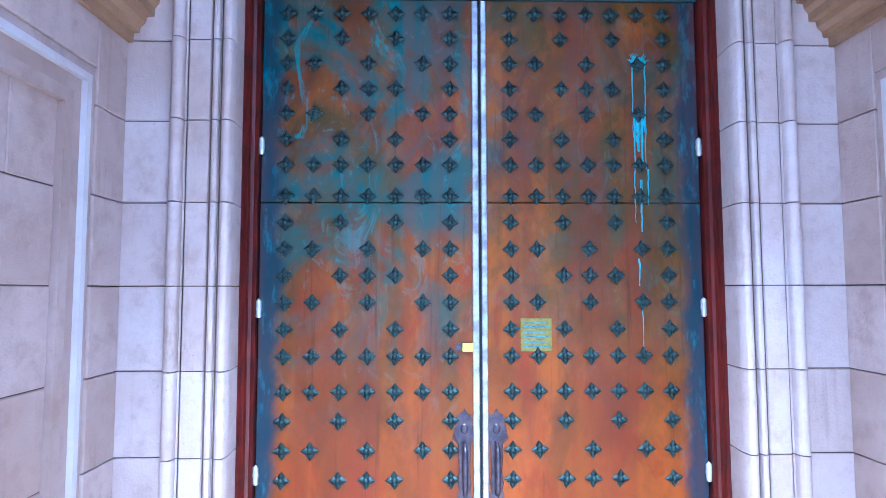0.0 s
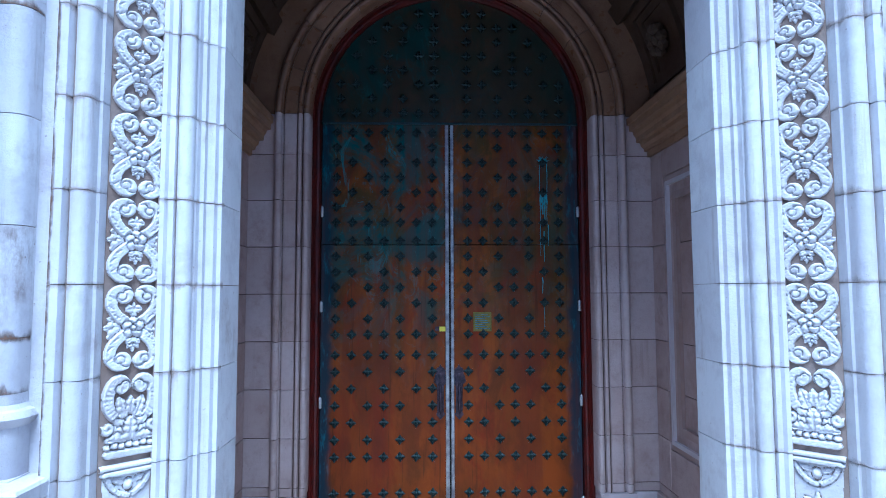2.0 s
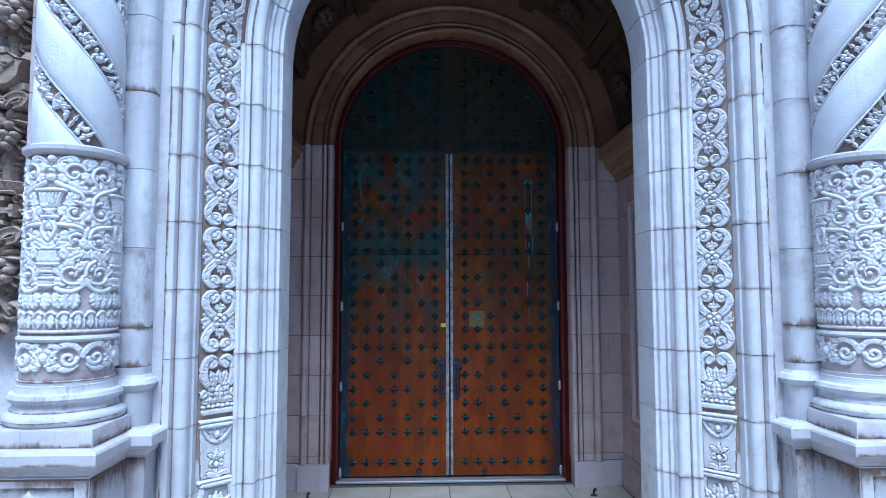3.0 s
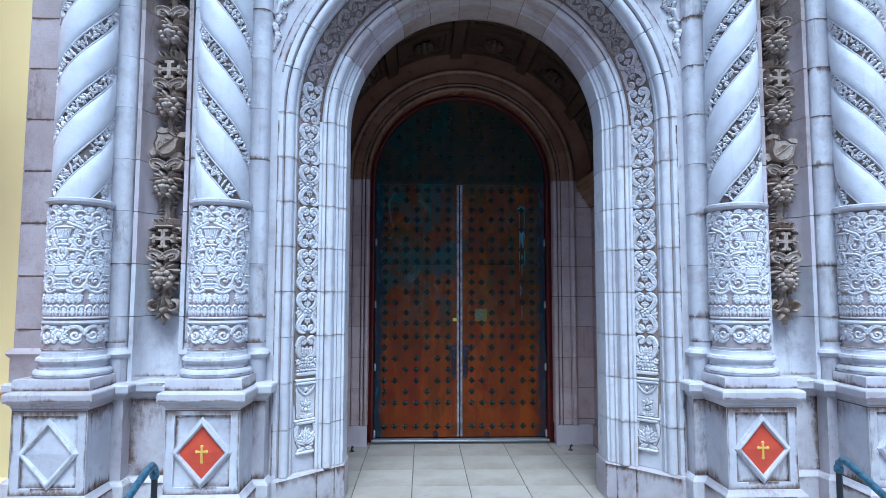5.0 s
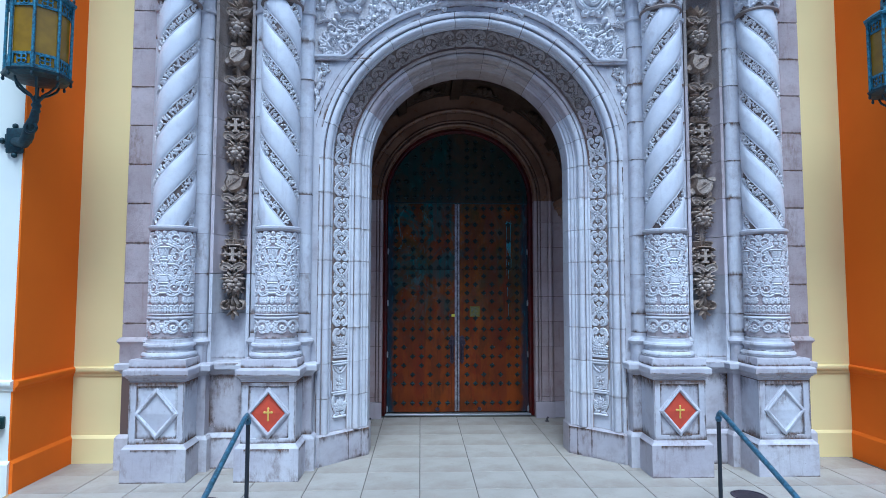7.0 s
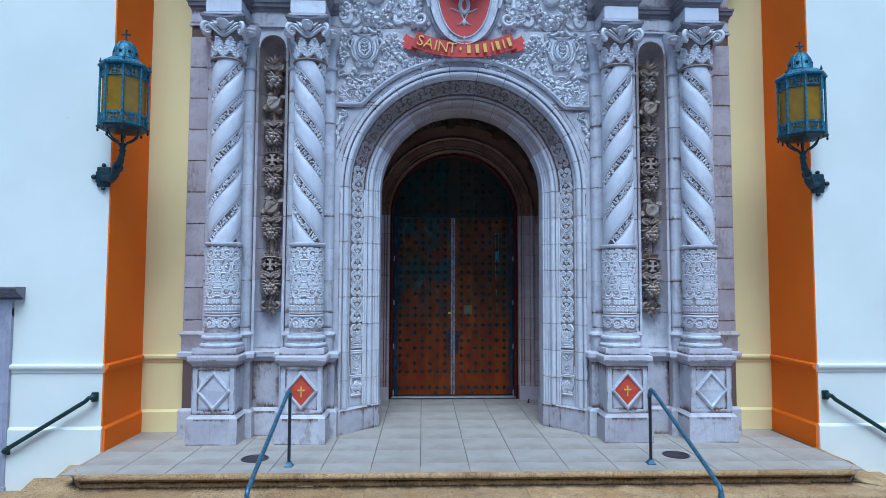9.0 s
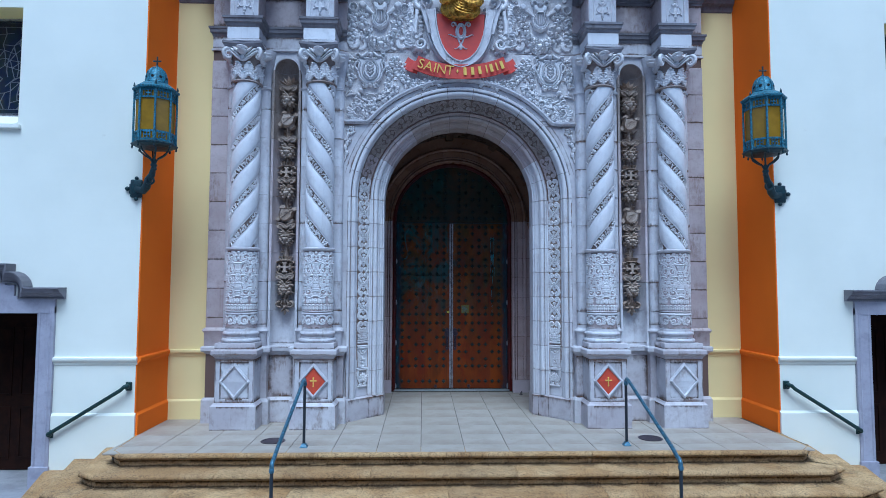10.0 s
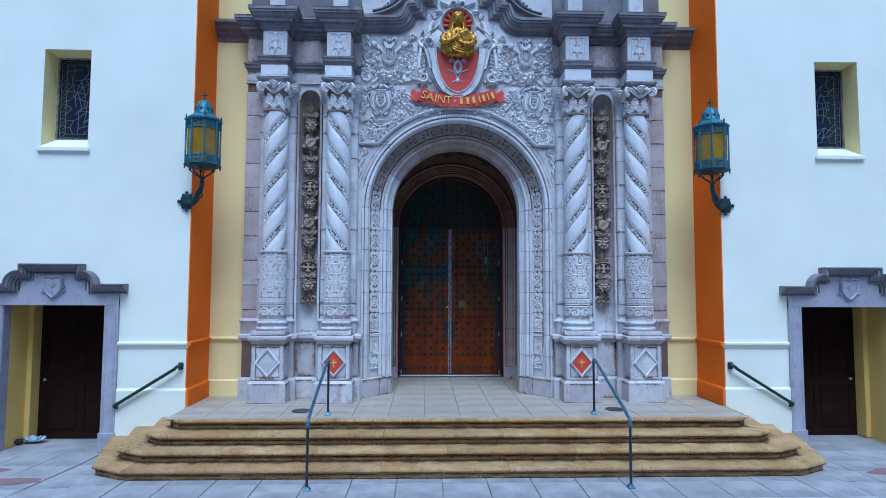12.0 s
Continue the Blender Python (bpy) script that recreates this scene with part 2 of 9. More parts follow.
    # Transom darkened: its dark patina and the arch's shade, both in the colour.
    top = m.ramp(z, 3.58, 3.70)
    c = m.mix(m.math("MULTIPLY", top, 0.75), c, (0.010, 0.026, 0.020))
    m.color(c)
    m.rough(m.math("ADD", m.math("MULTIPLY", m.noise(6, 4, plain=True), 0.30), 0.34))
    m.bump(m.math("ADD", m.noise(2.6, 3, plain=True), m.math("MULTIPLY", m.noise(40, 4, plain=True), 0.12)), 0.4, 0.014)
    return m.m


COPPER = copper()


def simple(name, col, rough=0.5, metal=0.0, vary=None, scale=14, bump=0.15):
    m = Mat(name, rough, metal)
    if vary:
        m.color(m.mix(m.ramp(m.noise(scale, 5, 0.65), 0.35, 0.68), col, vary))
    else:
        m.color(col)
    m.bump(m.noise(scale * 5, 4), bump, 0.003)
    return m.m


STUD = simple("dark_bronze", (0.009, 0.018, 0.020), 0.5, 0.3, (0.014, 0.040, 0.042), 30)
PATINA_PAINT = simple("blue_green_drip", (0.08, 0.36, 0.46), 0.6, 0.0, (0.05, 0.20, 0.20), 20)
MAHOGANY = simple("red_varnished_wood", (0.088, 0.006, 0.004), 0.35, 0.0, (0.042, 0.004, 0.003), 6)
STEEL = simple("worn_steel_strip", (0.50, 0.50, 0.52), 0.38, 0.7, (0.24, 0.22, 0.24), 12)
IRON = simple("dark_iron", (0.045, 0.040, 0.055), 0.38, 0.7, (0.10, 0.07, 0.09), 25)
GAP = simple("black_gap", (0.006, 0.006, 0.006), 0.9)
HINGE = simple("pale_hinge_metal", (0.55, 0.56, 0.58), 0.35, 0.6)
BRASS = simple("tarnished_brass", (0.20, 0.165, 0.02), 0.5, 0.1, (0.11, 0.10, 0.02), 30)
TAPE = simple("yellow_tape", (0.75, 0.66, 0.06), 0.6)
REDPAINT = simple("red_enamel", (0.55, 0.055, 0.035), 0.5, 0.0, (0.46, 0.05, 0.04), 8)
DIAMOND_RED = simple("vermilion_paint", (0.56, 0.075, 0.030), 0.5, 0.0, (0.48, 0.06, 0.03), 10)
GOLD = simple("gilding", (0.66, 0.38, 0.055), 0.48, 0.8, (0.20, 0.10, 0.018), 16, 0.6)
GOLDPAINT = simple("gold_paint", (0.72, 0.50, 0.10), 0.45, 0.2)
VERDIGRIS = simple("verdigris_bronze", (0.075, 0.235, 0.33), 0.5, 0.3, (0.022, 0.055, 0.07), 34, 0.3)
DARK_BRONZE = simple("blackened_bronze", (0.022, 0.034, 0.042), 0.5, 0.5, (0.03, 0.07, 0.08), 30)
RAIL_BLUE = simple("weathered_blue_green_rail", (0.10, 0.21, 0.31), 0.30, 0.4, (0.05, 0.10, 0.13), 30)
RAIL_DARK = simple("dark_green_rail", (0.014, 0.040, 0.035), 0.38, 0.3, (0.02, 0.05, 0.05), 20)
POST_DARK = simple("black_painted_post", (0.030, 0.036, 0.045), 0.4, 0.3)
AMBER = Mat("amber_glass", 0.22)
AMBER.color(AMBER.mix(AMBER.ramp(AMBER.noise(6, 3), 0.3, 0.7), (0.40, 0.23, 0.012), (0.30, 0.17, 0.010)))
AMBER.b.inputs["Transmission Weight"].default_value = 0.25
AMBER = AMBER.m
WOOD_DARK = simple("dark_door_wood", (0.012, 0.006, 0.005), 0.85, 0.0, (0.022, 0.009, 0.006), 4)
WOOD_DARK.node_tree.nodes["Principled BSDF"].inputs["Specular IOR Level"].default_value = 0.1
SIDE_MOULD = stone_mat("sooty_side_moulding", (0.165, 0.155, 0.175), (0.23, 0.22, 0.245), (0.095, 0.088, 0.10), (0.045, 0.036, 0.034), 0.7, 0.6)
CLOTH = simple("pale_blue_litter", (0.45, 0.55, 0.66), 0.8, 0.0, (0.25, 0.32, 0.42), 18)
LEAD = simple("lead_came", (0.15, 0.155, 0.18), 0.5, 0.2)
STAINED = Mat("dark_blue_leaded_glass", 0.12)
STAINED.color(STAINED.mix(STAINED.ramp(STAINED.noise(7, 2), 0.4, 0.6), (0.010, 0.016, 0.045), (0.014, 0.022, 0.030)))
STAINED = STAINED.m


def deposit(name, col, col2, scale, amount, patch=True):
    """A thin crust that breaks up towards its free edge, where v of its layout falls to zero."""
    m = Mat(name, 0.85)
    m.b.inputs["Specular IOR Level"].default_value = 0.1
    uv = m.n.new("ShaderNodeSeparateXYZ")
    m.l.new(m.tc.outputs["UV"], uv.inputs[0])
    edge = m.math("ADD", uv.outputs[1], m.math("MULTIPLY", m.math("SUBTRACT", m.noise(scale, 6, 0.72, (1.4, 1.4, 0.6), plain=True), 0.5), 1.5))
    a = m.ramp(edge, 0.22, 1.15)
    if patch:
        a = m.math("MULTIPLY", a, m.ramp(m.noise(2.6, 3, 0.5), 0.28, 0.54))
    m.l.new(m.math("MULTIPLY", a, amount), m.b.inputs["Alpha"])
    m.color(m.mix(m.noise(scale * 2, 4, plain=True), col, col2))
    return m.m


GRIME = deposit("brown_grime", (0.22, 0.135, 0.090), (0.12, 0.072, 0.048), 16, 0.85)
RUST = deposit("faint_rust_stain", (0.36, 0.235, 0.16), (0.26, 0.160, 0.10), 22, 0.42)
STEP_SOOT_SHADE = deposit("step_soot_and_shade", (0.030, 0.022, 0.016), (0.075, 0.050, 0.030), 20, 0.85, False)
HALO = deposit("verdigris_halo", (0.026, 0.090, 0.074), (0.050, 0.150, 0.115), 30, 0.7, False)


# ---- mesh helpers ----
def part(name, bm, material, parent, label="", smooth=0.0, kind=""):
    """One mesh object under a thing or a part."""
    bmesh.ops.recalc_face_normals(bm, faces=bm.faces[:])
    me = bpy.data.meshes.new(name)
    bm.to_mesh(me)
    bm.free()
    me.materials.append(material)
    if smooth:
        me.shade_smooth()
        me.set_sharp_from_angle(angle=radians(smooth))
    ob = new(name, me)
    ob.parent = parent
    return tagged(ob, label=label, kind=kind)


def piece(name, me, parent, m):
    """One more object on a shared mesh."""
    ob = new(name, me)
    ob.parent = parent
    ob.matrix_basis = m
    return ob


def thing(name, label="", category="", group="", kind=""):
    return tagged(new(name), label, category, group, kind)


def rebase(ob, x, y, z):
    """Moves a thing's own origin to its base, while its parts stay where they are."""
    ob.location = (x, y, z)
    for c in ob.children:
        c.matrix_parent_inverse = Matrix.Translation((-x, -y, -z))
    return ob


def box(bm, x0, x1, y0, y1, z0, z1, bev=0.0, seg=2):
    vs = [bm.verts.new((x, y, z)) for z in (z0, z1) for y in (y0, y1) for x in (x0, x1)]
    fs = [bm.faces.new([vs[i] for i in f]) for f in ((0, 2, 3, 1), (4, 5, 7, 6), (0, 1, 5, 4), (2, 6, 7, 3), (0, 4, 6, 2), (1, 3, 7, 5))]
    if bev:
        es = list({e for f in fs for e in f.edges})
        bmesh.ops.bevel(bm, geom=es, offset=bev, segments=seg, affect="EDGES", profile=0.5)
    return bm


def boxed(*a, **k):
    return box(bmesh.new(), *a, **k)


def crust(bm, p0, p1, way, length, rnd, pitch=0.022):
    """A ragged strip of deposit that starts on the line p0 to p1 and spreads along way."""
    uv = bm.loops.layers.uv.verify()
    p0, p1, way = Vector(p0), Vector(p1), Vector(way)
    n = max(2, int((p1 - p0).length / pitch))
    prev, wander = None, rnd.uniform(0, 50)
    for i in range(n + 1):
        a = p0 + (p1 - p0) * i / n
        k = 0.55 + 0.75 * noise.noise(Vector((wander, i * pitch * 4.5, 0))) + 0.35 * rnd.random()
        b = a + way * length * max(0.15, k)
        row = (bm.verts.new(a), bm.verts.new(b))
        if prev:
            f = bm.faces.new((prev[0], prev[1], row[1], row[0]))
            for lp, v in zip(f.loops, (1, 0, 0, 1)):
                lp[uv].uv = (i / n, v)
        prev = row
    return bm


def crust_path(bm, pts, way, length, rnd):
    """The same deposit along a bent line."""
    uv = bm.loops.layers.uv.verify()
    way, prev, wander = Vector(way), None, rnd.uniform(0, 50)
    for i, a in enumerate(pts):
        a = Vector(a)
        k = 0.5 + 0.9 * noise.noise(Vector((wander, i * 0.35, 0))) + 0.3 * rnd.random()
        row = (bm.verts.new(a), bm.verts.new(a + way * length * max(0.1, k)))
        if prev:
            f = bm.faces.new((prev[0], prev[1], row[1], row[0]))
            for lp, v in zip(f.loops, (1, 0, 0, 1)):
                lp[uv].uv = (i, v)
        prev = row


def bridge(bm, rings, closed=True, caps=True):
    """Skins a row of equal rings of points."""
    rows = [[bm.verts.new(p) for p in r] for r in rings]
    n = len(rows[0])
    for a, b in zip(rows, rows[1:]):
        for i in range(n if closed else n - 1):
            j = (i + 1) % n
            bm.faces.new((a[i], a[j], b[j], b[i]))
    if caps:
        bm.faces.new(rows[0])
        bm.faces.new(rows[-1])
    return bm


def lathe(bm, prof, n=32, cx=0, cy=0, caps=True):
    return bridge(bm, [[(cx + r * math.cos(2 * math.pi * i / n), cy + r * math.sin(2 * math.pi * i / n), z) for i in range(n)] for r, z in prof], True, caps)


def offset_path(path, d):
    """A polyline moved by d to its right, with mitred corners."""
    out = []
    for i, p in enumerate(path):
        p = Vector(p)
        a = (p - Vector(path[i - 1])).normalized() if i else None
        b = (Vector(path[i + 1]) - p).normalized() if i < len(path) - 1 else None
        na = Vector((a.y, -a.x)) if a else None
        nb = Vector((b.y, -b.x)) if b else None
        if na is None:
            m = nb
        elif nb is None:
            m = na
        else:
            m = (na + nb)
            m = m / max(0.3, m.dot(na))
        out.append(p + m * d)
    return out


def moulding(bm, prof, path, s=1, back=0.05):
    """A profile of (out, z) run along a path in plan; s mirrors it. Its back lies behind the path."""
    ring = [(-back, prof[0][1])] + list(prof) + [(-back, prof[-1][1])]
    lines = [offset_path(path, d) for d, z in ring]
    bridge(bm, [[(s * lines[k][i].x, lines[k][i].y, ring[k][1]) for k in range(len(ring))] for i in range(len(path))])
    return bm


def tube(bm, pts, r, n=10, caps=True):
    """A round bar along points; r is one radius or one for each point."""
    pts = [Vector(p) for p in pts]
    rad = r if isinstance(r, (list, tuple)) else [r] * len(pts)
    rings = []
    side = None
    for i, p in enumerate(pts):
        t = (pts[min(i + 1, len(pts) - 1)] - pts[max(i - 1, 0)]).normalized()
        if side is None:
            side = t.orthogonal().normalized()
        side = (side - t * side.dot(t)).normalized()
        up = t.cross(side)
        rings.append([p + rad[i] * (math.cos(a) * side + math.sin(a) * up) for a in (2 * math.pi * k / n for k in range(n))])
    return bridge(bm, rings, True, caps)


def arc_pts(cx, cy, r, a0, a1, n):
    return [(cx + r * math.cos(radians(a0 + (a1 - a0) * i / n)), cy + r * math.sin(radians(a0 + (a1 - a0) * i / n))) for i in range(n + 1)]


class Relief:
    """Carving laid on a surface: put(u, v, h) gives the place of a point u across, v up and h proud."""

    def __init__(self, put=None):
        self.bm = bmesh.new()
        self.put = put or (lambda u, v, h: (u, -h, v))

    def stroke(self, pts, w0, w1=None, h=None, n=4):
        """A rounded ridge along points, tapering from half-width w0 to w1."""
        w1 = w0 if w1 is None else w1
        rows = []
        m = len(pts)
        for i, (u, v) in enumerate(pts):
            a, b = pts[max(i - 1, 0)], pts[min(i + 1, m - 1)]
            du, dv = b[0] - a[0], b[1] - a[1]
            q = math.hypot(du, dv) or 1.0
            du, dv = du / q, dv / q
            w = w0 + (w1 - w0) * i / max(1, m - 1)
            hh = (h or 1.0) * w if h is None or h > 1 else h
            hh = w * 1.1 if h is None else h * (0.4 + 0.6 * w / max(w0, w1))
            rows.append([self.bm.verts.new(self.put(u - dv * w * math.cos(math.pi * k / n), v + du * w * math.cos(math.pi * k / n), hh * math.sin(math.pi * k / n) - (0.004 if k in (0, n) else 0))) for k in range(n + 1)])
        for a, b in zip(rows, rows[1:]):
            for k in range(n):
                self.bm.faces.new((a[k], a[k + 1], b[k + 1], b[k]))
        self.bm.faces.new(rows[0])
        self.bm.faces.new(rows[-1])

    def strap(self, pts, w0, w1, h):
        """A flat strap with raised edges along points."""
        sec = ((-1.0, -0.004), (-0.96, h), (-0.72, h), (-0.6, h * 0.86), (0.6, h * 0.86), (0.72, h), (0.96, h), (1.0, -0.004))
        rows, m = [], len(pts)
        for i, (u, v) in enumerate(pts):
            a, b = pts[max(i - 1, 0)], pts[min(i + 1, m - 1)]
            du, dv = b[0] - a[0], b[1] - a[1]
            q = math.hypot(du, dv) or 1.0
            w = w0 + (w1 - w0) * i / max(1, m - 1)
            rows.append([self.bm.verts.new(self.put(u - dv / q * w * k, v + du / q * w * k, hh)) for k, hh in sec])
        for a, b in zip(rows, rows[1:]):
            for k in range(7):
                self.bm.faces.new((a[k], a[k + 1], b[k + 1], b[k]))
        self.bm.faces.new(rows[0])
        self.bm.faces.new(rows[-1])

    def rinceau(self, u, v, r, a0, turns, flip, w, h, leaf=0.45, every=58, eye=True):
        """A leafy scroll: a spiral stem with leaves along its outer side and a flower at its heart."""
        self.scroll(u, v, r, a0, turns, w, w * 0.45, h, flip=flip)
        n = int(turns * 360 / every)
        for i in range(n):
            f = (i + 0.5) / n
            rr = r * (1 - 0.82 * f)
            a = a0 + flip * 360 * turns * f
            if rr < 0.28 * r:
                continue
            c = lambda d, g: (u + rr * math.cos(radians(a)) + d * math.cos(radians(g)), v + rr * math.sin(radians(a)) + d * math.sin(radians(g)))
            long = leaf * r * (1.15 - 0.5 * f)
            # a rounded lobe that leaves the stem forward and curls outward
            self.stroke(bez(c(0, a), c(0.55 * long, a + flip * 75), c(0.95 * long, a + flip * 45), c(long, a + flip * 8), 5), w * 0.85, w * 0.28, h * 0.95)
            if i % 2:
                self.stroke(bez(c(0, a), c(0.3 * long, a + 180 - flip * 70), c(0.55 * long, a + 180 - flip * 35), c(0.55 * long, a + 180), 4), w * 0.6, w * 0.25, h * 0.8)
        if eye:
            self.flower(u, v, 0.26 * r, h * 1.05, 5)

    def blob(self, u, v, ru, rv=None, h=None, n=8, turn=0.0, base=0.0):
        """A rounded boss."""
        rv = ru if rv is None else rv
        h = min(ru, rv) if h is None else h
        ct, st = math.cos(turn), math.sin(turn)
        prev = None
        for e in (-6, 25, 55):
            ce, se = math.cos(radians(e)), math.sin(radians(e))
            ring = []
            for k in range(n):
                a = 2 * math.pi * k / n
                p, q = ru * ce * math.cos(a), rv * ce * math.sin(a)
                ring.append(self.bm.verts.new(self.put(u + p * ct - q * st, v + p * st + q * ct, base + h * se)))
            if prev:
                for k in range(n):
                    j = (k + 1) % n
                    self.bm.faces.new((prev[k], prev[j], ring[j], ring[k]))
            prev = ring
        top = self.bm.verts.new(self.put(u, v, base + h))
        for k in range(n):
            self.bm.faces.new((prev[k], prev[(k + 1) % n], top))

    def leaf(self, u, v, ang, length, wid, h, lobes=3, base=0.0):
        """A lobed leaf with a raised rib and a lifted tip."""
        ca, sa = math.cos(radians(ang)), math.sin(radians(ang))
        rows = []
        n = 2 * lobes + 1
        for i in range(n + 1):
            f = i / n
            w = wid * (math.sin(math.pi * min(1.0, 0.12 + 0.88 * f)) ** 0.7) * (1.0 if i % 2 else 0.68) * (1 - 0.25 * f)
            if i == n:
                w = 0.002
            rise = h * (0.35 + 0.65 * math.sin(math.pi * (0.15 + 0.6 * f)))
            row = []
            for g, k in ((-1, 0.15), (-0.5, 0.75), (0, 1.0), (0.5, 0.75), (1, 0.15)):
                p, q = f * length, g * w
                row.append(self.bm.verts.new(self.put(u + p * ca - q * sa, v + p * sa + q * ca, base + rise * k)))
            rows.append(row)
        for a, b in zip(rows, rows[1:]):
            for k in range(4):
                self.bm.faces.new((a[k], a[k + 1], b[k + 1], b[k]))

    def flower(self, u, v, r, h, petals=6):
        for k in range(petals):
            a = 2 * math.pi * k / petals
            self.blob(u + 0.62 * r * math.cos(a), v + 0.62 * r * math.sin(a), 0.42 * r, 0.34 * r, h * 0.7, 6, a)
        self.blob(u, v, 0.34 * r, None, h, 6)

    def plate(self, outline, h, h2=None, inset=0.0):
        """A flat raised shape with a bevelled rim."""
        c = (sum(p[0] for p in outline) / len(outline), sum(p[1] for p in outline) / len(outline))
        rings = []
        for k, hh in ((1.0, -0.004), (1.0, h * 0.8), (1.0 - inset, h)):
            rings.append([self.bm.verts.new(self.put(c[0] + (p[0] - c[0]) * k, c[1] + (p[1] - c[1]) * k, hh)) for p in outline])
        for a, b in zip(rings, rings[1:]):
            for k in range(len(a)):
                j = (k + 1) % len(a)
                self.bm.faces.new((a[k], a[j], b[j], b[k]))
        self.bm.faces.new(rings[-1])

    def scroll(self, u, v, r, a0, turns, w0, w1, h=None, n=None, flip=1):
        """A spiral ridge that winds in to (u, v)."""
        n = n or int(12 * turns) + 3
        pts = []
        for i in range(n + 1):
            f = i / n
            rr = r * (1 - 0.82 * f)
            a = radians(a0) + flip * 2 * math.pi * turns * f
            pts.append((u + rr * math.cos(a), v + rr * math.sin(a)))
        self.stroke(pts, w0, w1, h)
        return pts[0]

    def bunch(self, u, v, w, hgt, rnd, n=14, size=0.03, h=0.05):
        """A heap of fruit."""
        for _ in range(n):
            a, q = rnd.uniform(0, 6.28), math.sqrt(rnd.uniform(0, 1))
            s = size * rnd.uniform(0.75, 1.2)
            self.blob(u + w * q * math.cos(a), v + hgt * q * math.sin(a), s, None, s, 7, 0, h * (1 - 0.8 * q * q))

    def end(self, name, mat, parent, label="", kind=""):
        return part(name, self.bm, mat, parent, label, 50, kind)


class Carve(Relief):
    """The same carving cut out of one slab: every form is laid into a fine grid of heights, so that leaves, fruit and scrolls grow into each other."""

    def __init__(self, put, u0, u1, v0, v1, cell=0.006):
        self.put, self.cell, self.u0, self.v0 = put, cell, u0, v0
        self.moat = 0.0055
        self.nu, self.nv = int((u1 - u0) / cell) + 1, int((v1 - v0) / cell) + 1
        self.h = np.zeros((self.nv, self.nu))

    def window(self, a, b, c, d):
        i0, i1 = max(0, int((a - self.u0) / self.cell)), min(self.nu, int((b - self.u0) / self.cell) + 2)
        j0, j1 = max(0, int((c - self.v0) / self.cell)), min(self.nv, int((d - self.v0) / self.cell) + 2)
        if i0 >= i1 or j0 >= j1:
            return None, None, None
        x, y = np.meshgrid(self.u0 + self.cell * np.arange(i0, i1), self.v0 + self.cell * np.arange(j0, j1))
        return self.h[j0:j1, i0:i1], x, y

    def lay(self, t, val, near):
        """Sets a form on the slab and cuts a narrow groove round it into whatever lies below."""
        t[...] = np.where(val > 0, np.maximum(val, 0.8 * t), np.where(near, 0.22 * t, t))

    def ridge(self, pts, w0, w1, h, shape):
        m = len(pts) - 1
        big = max(w0, w1)
        d = big + self.moat
        us, vs = [p[0] for p in pts], [p[1] for p in pts]
        t, x, y = self.window(min(us) - d, max(us) + d, min(vs) - d, max(vs) + d)
        if t is None:
            return
        val, near = np.zeros(x.shape), np.zeros(x.shape, bool)
        for i, (p, q) in enumerate(zip(pts, pts[1:])):
            dx, dy = q[0] - p[0], q[1] - p[1]
            f = np.clip(((x - p[0]) * dx + (y - p[1]) * dy) / (dx * dx + dy * dy + 1e-12), 0, 1)
            w = w0 + (w1 - w0) * (i + f) / m
            far = np.hypot(x - p[0] - f * dx, y - p[1] - f * dy)
            e = far / w
            np.maximum(val, np.where(e < 1, h * (0.4 + 0.6 * w / big) * shape(np.minimum(e, 1)), 0), out=val)
            near |= far < w + self.moat
        self.lay(t, val, near)

    def stroke(self, pts, w0, w1=None, h=None, n=4):
        w1 = w0 if w1 is None else w1
        self.ridge(pts, w0, w1, 1.1 * max(w0, w1) if h is None else h, lambda e: (1 - e ** 5) ** 0.5)

    def strap(self, pts, w0, w1, h):
        self.ridge(pts, w0, w1, h, lambda e: np.where(e > 0.70, 1.0, 0.84))

    def blob(self, u, v, ru, rv=None, h=None, n=8, turn=0.0, base=0.0):
        rv = ru if rv is None else rv
        h = min(ru, rv) if h is None else h
        r = max(ru, rv) + self.moat
        t, x, y = self.window(u - r, u + r, v - r, v + r)
        if t is None:
            return
        ct, st = math.cos(turn), math.sin(turn)
        e = (((x - u) * ct + (y - v) * st) / ru) ** 2 + ((-(x - u) * st + (y - v) * ct) / rv) ** 2
        self.lay(t, np.where(e < 1, base + h * np.sqrt(np.maximum(0, 1 - e)), 0), e < (1 + self.moat / min(ru, rv)) ** 2)

    def leaf(self, u, v, ang, length, wid, h, lobes=3, base=0.0):
        """A scalloped leaf with a raised rib and a groove for every lobe."""
        r = length + wid
        t, x, y = self.window(u - r, u + r, v - r, v + r)
        if t is None:
            return
        ca, sa = math.cos(radians(ang)), math.sin(radians(ang))
        p, q = (x - u) * ca + (y - v) * sa, np.abs(-(x - u) * sa + (y - v) * ca)
        f = np.clip((p - 0.25 * q) / length, 0, 1)
        lobe = np.abs(np.sin(math.pi * (f * (lobes + 0.5))))
        w = wid * np.sin(math.pi * np.clip(0.14 + 0.84 * f, 0, 1)) ** 0.75 * (0.70 + 0.36 * lobe ** 0.6) + 1e-6
        e = q / w
        rise = h * (0.45 + 0.55 * np.sin(math.pi * (0.15 + 0.6 * f)))
        val = rise * (0.70 + 0.26 * lobe ** 0.5 * np.clip(e * 3, 0, 1)) * (1 - 0.22 * e ** 3) - 0.16 * rise * (e < 0.10)
        on = (p > -0.05 * length) & (p < length * 1.02)
        self.lay(t, np.where((e < 1) & on, base + val, 0), (q < w + self.moat) & on & (p > 0.25 * length))

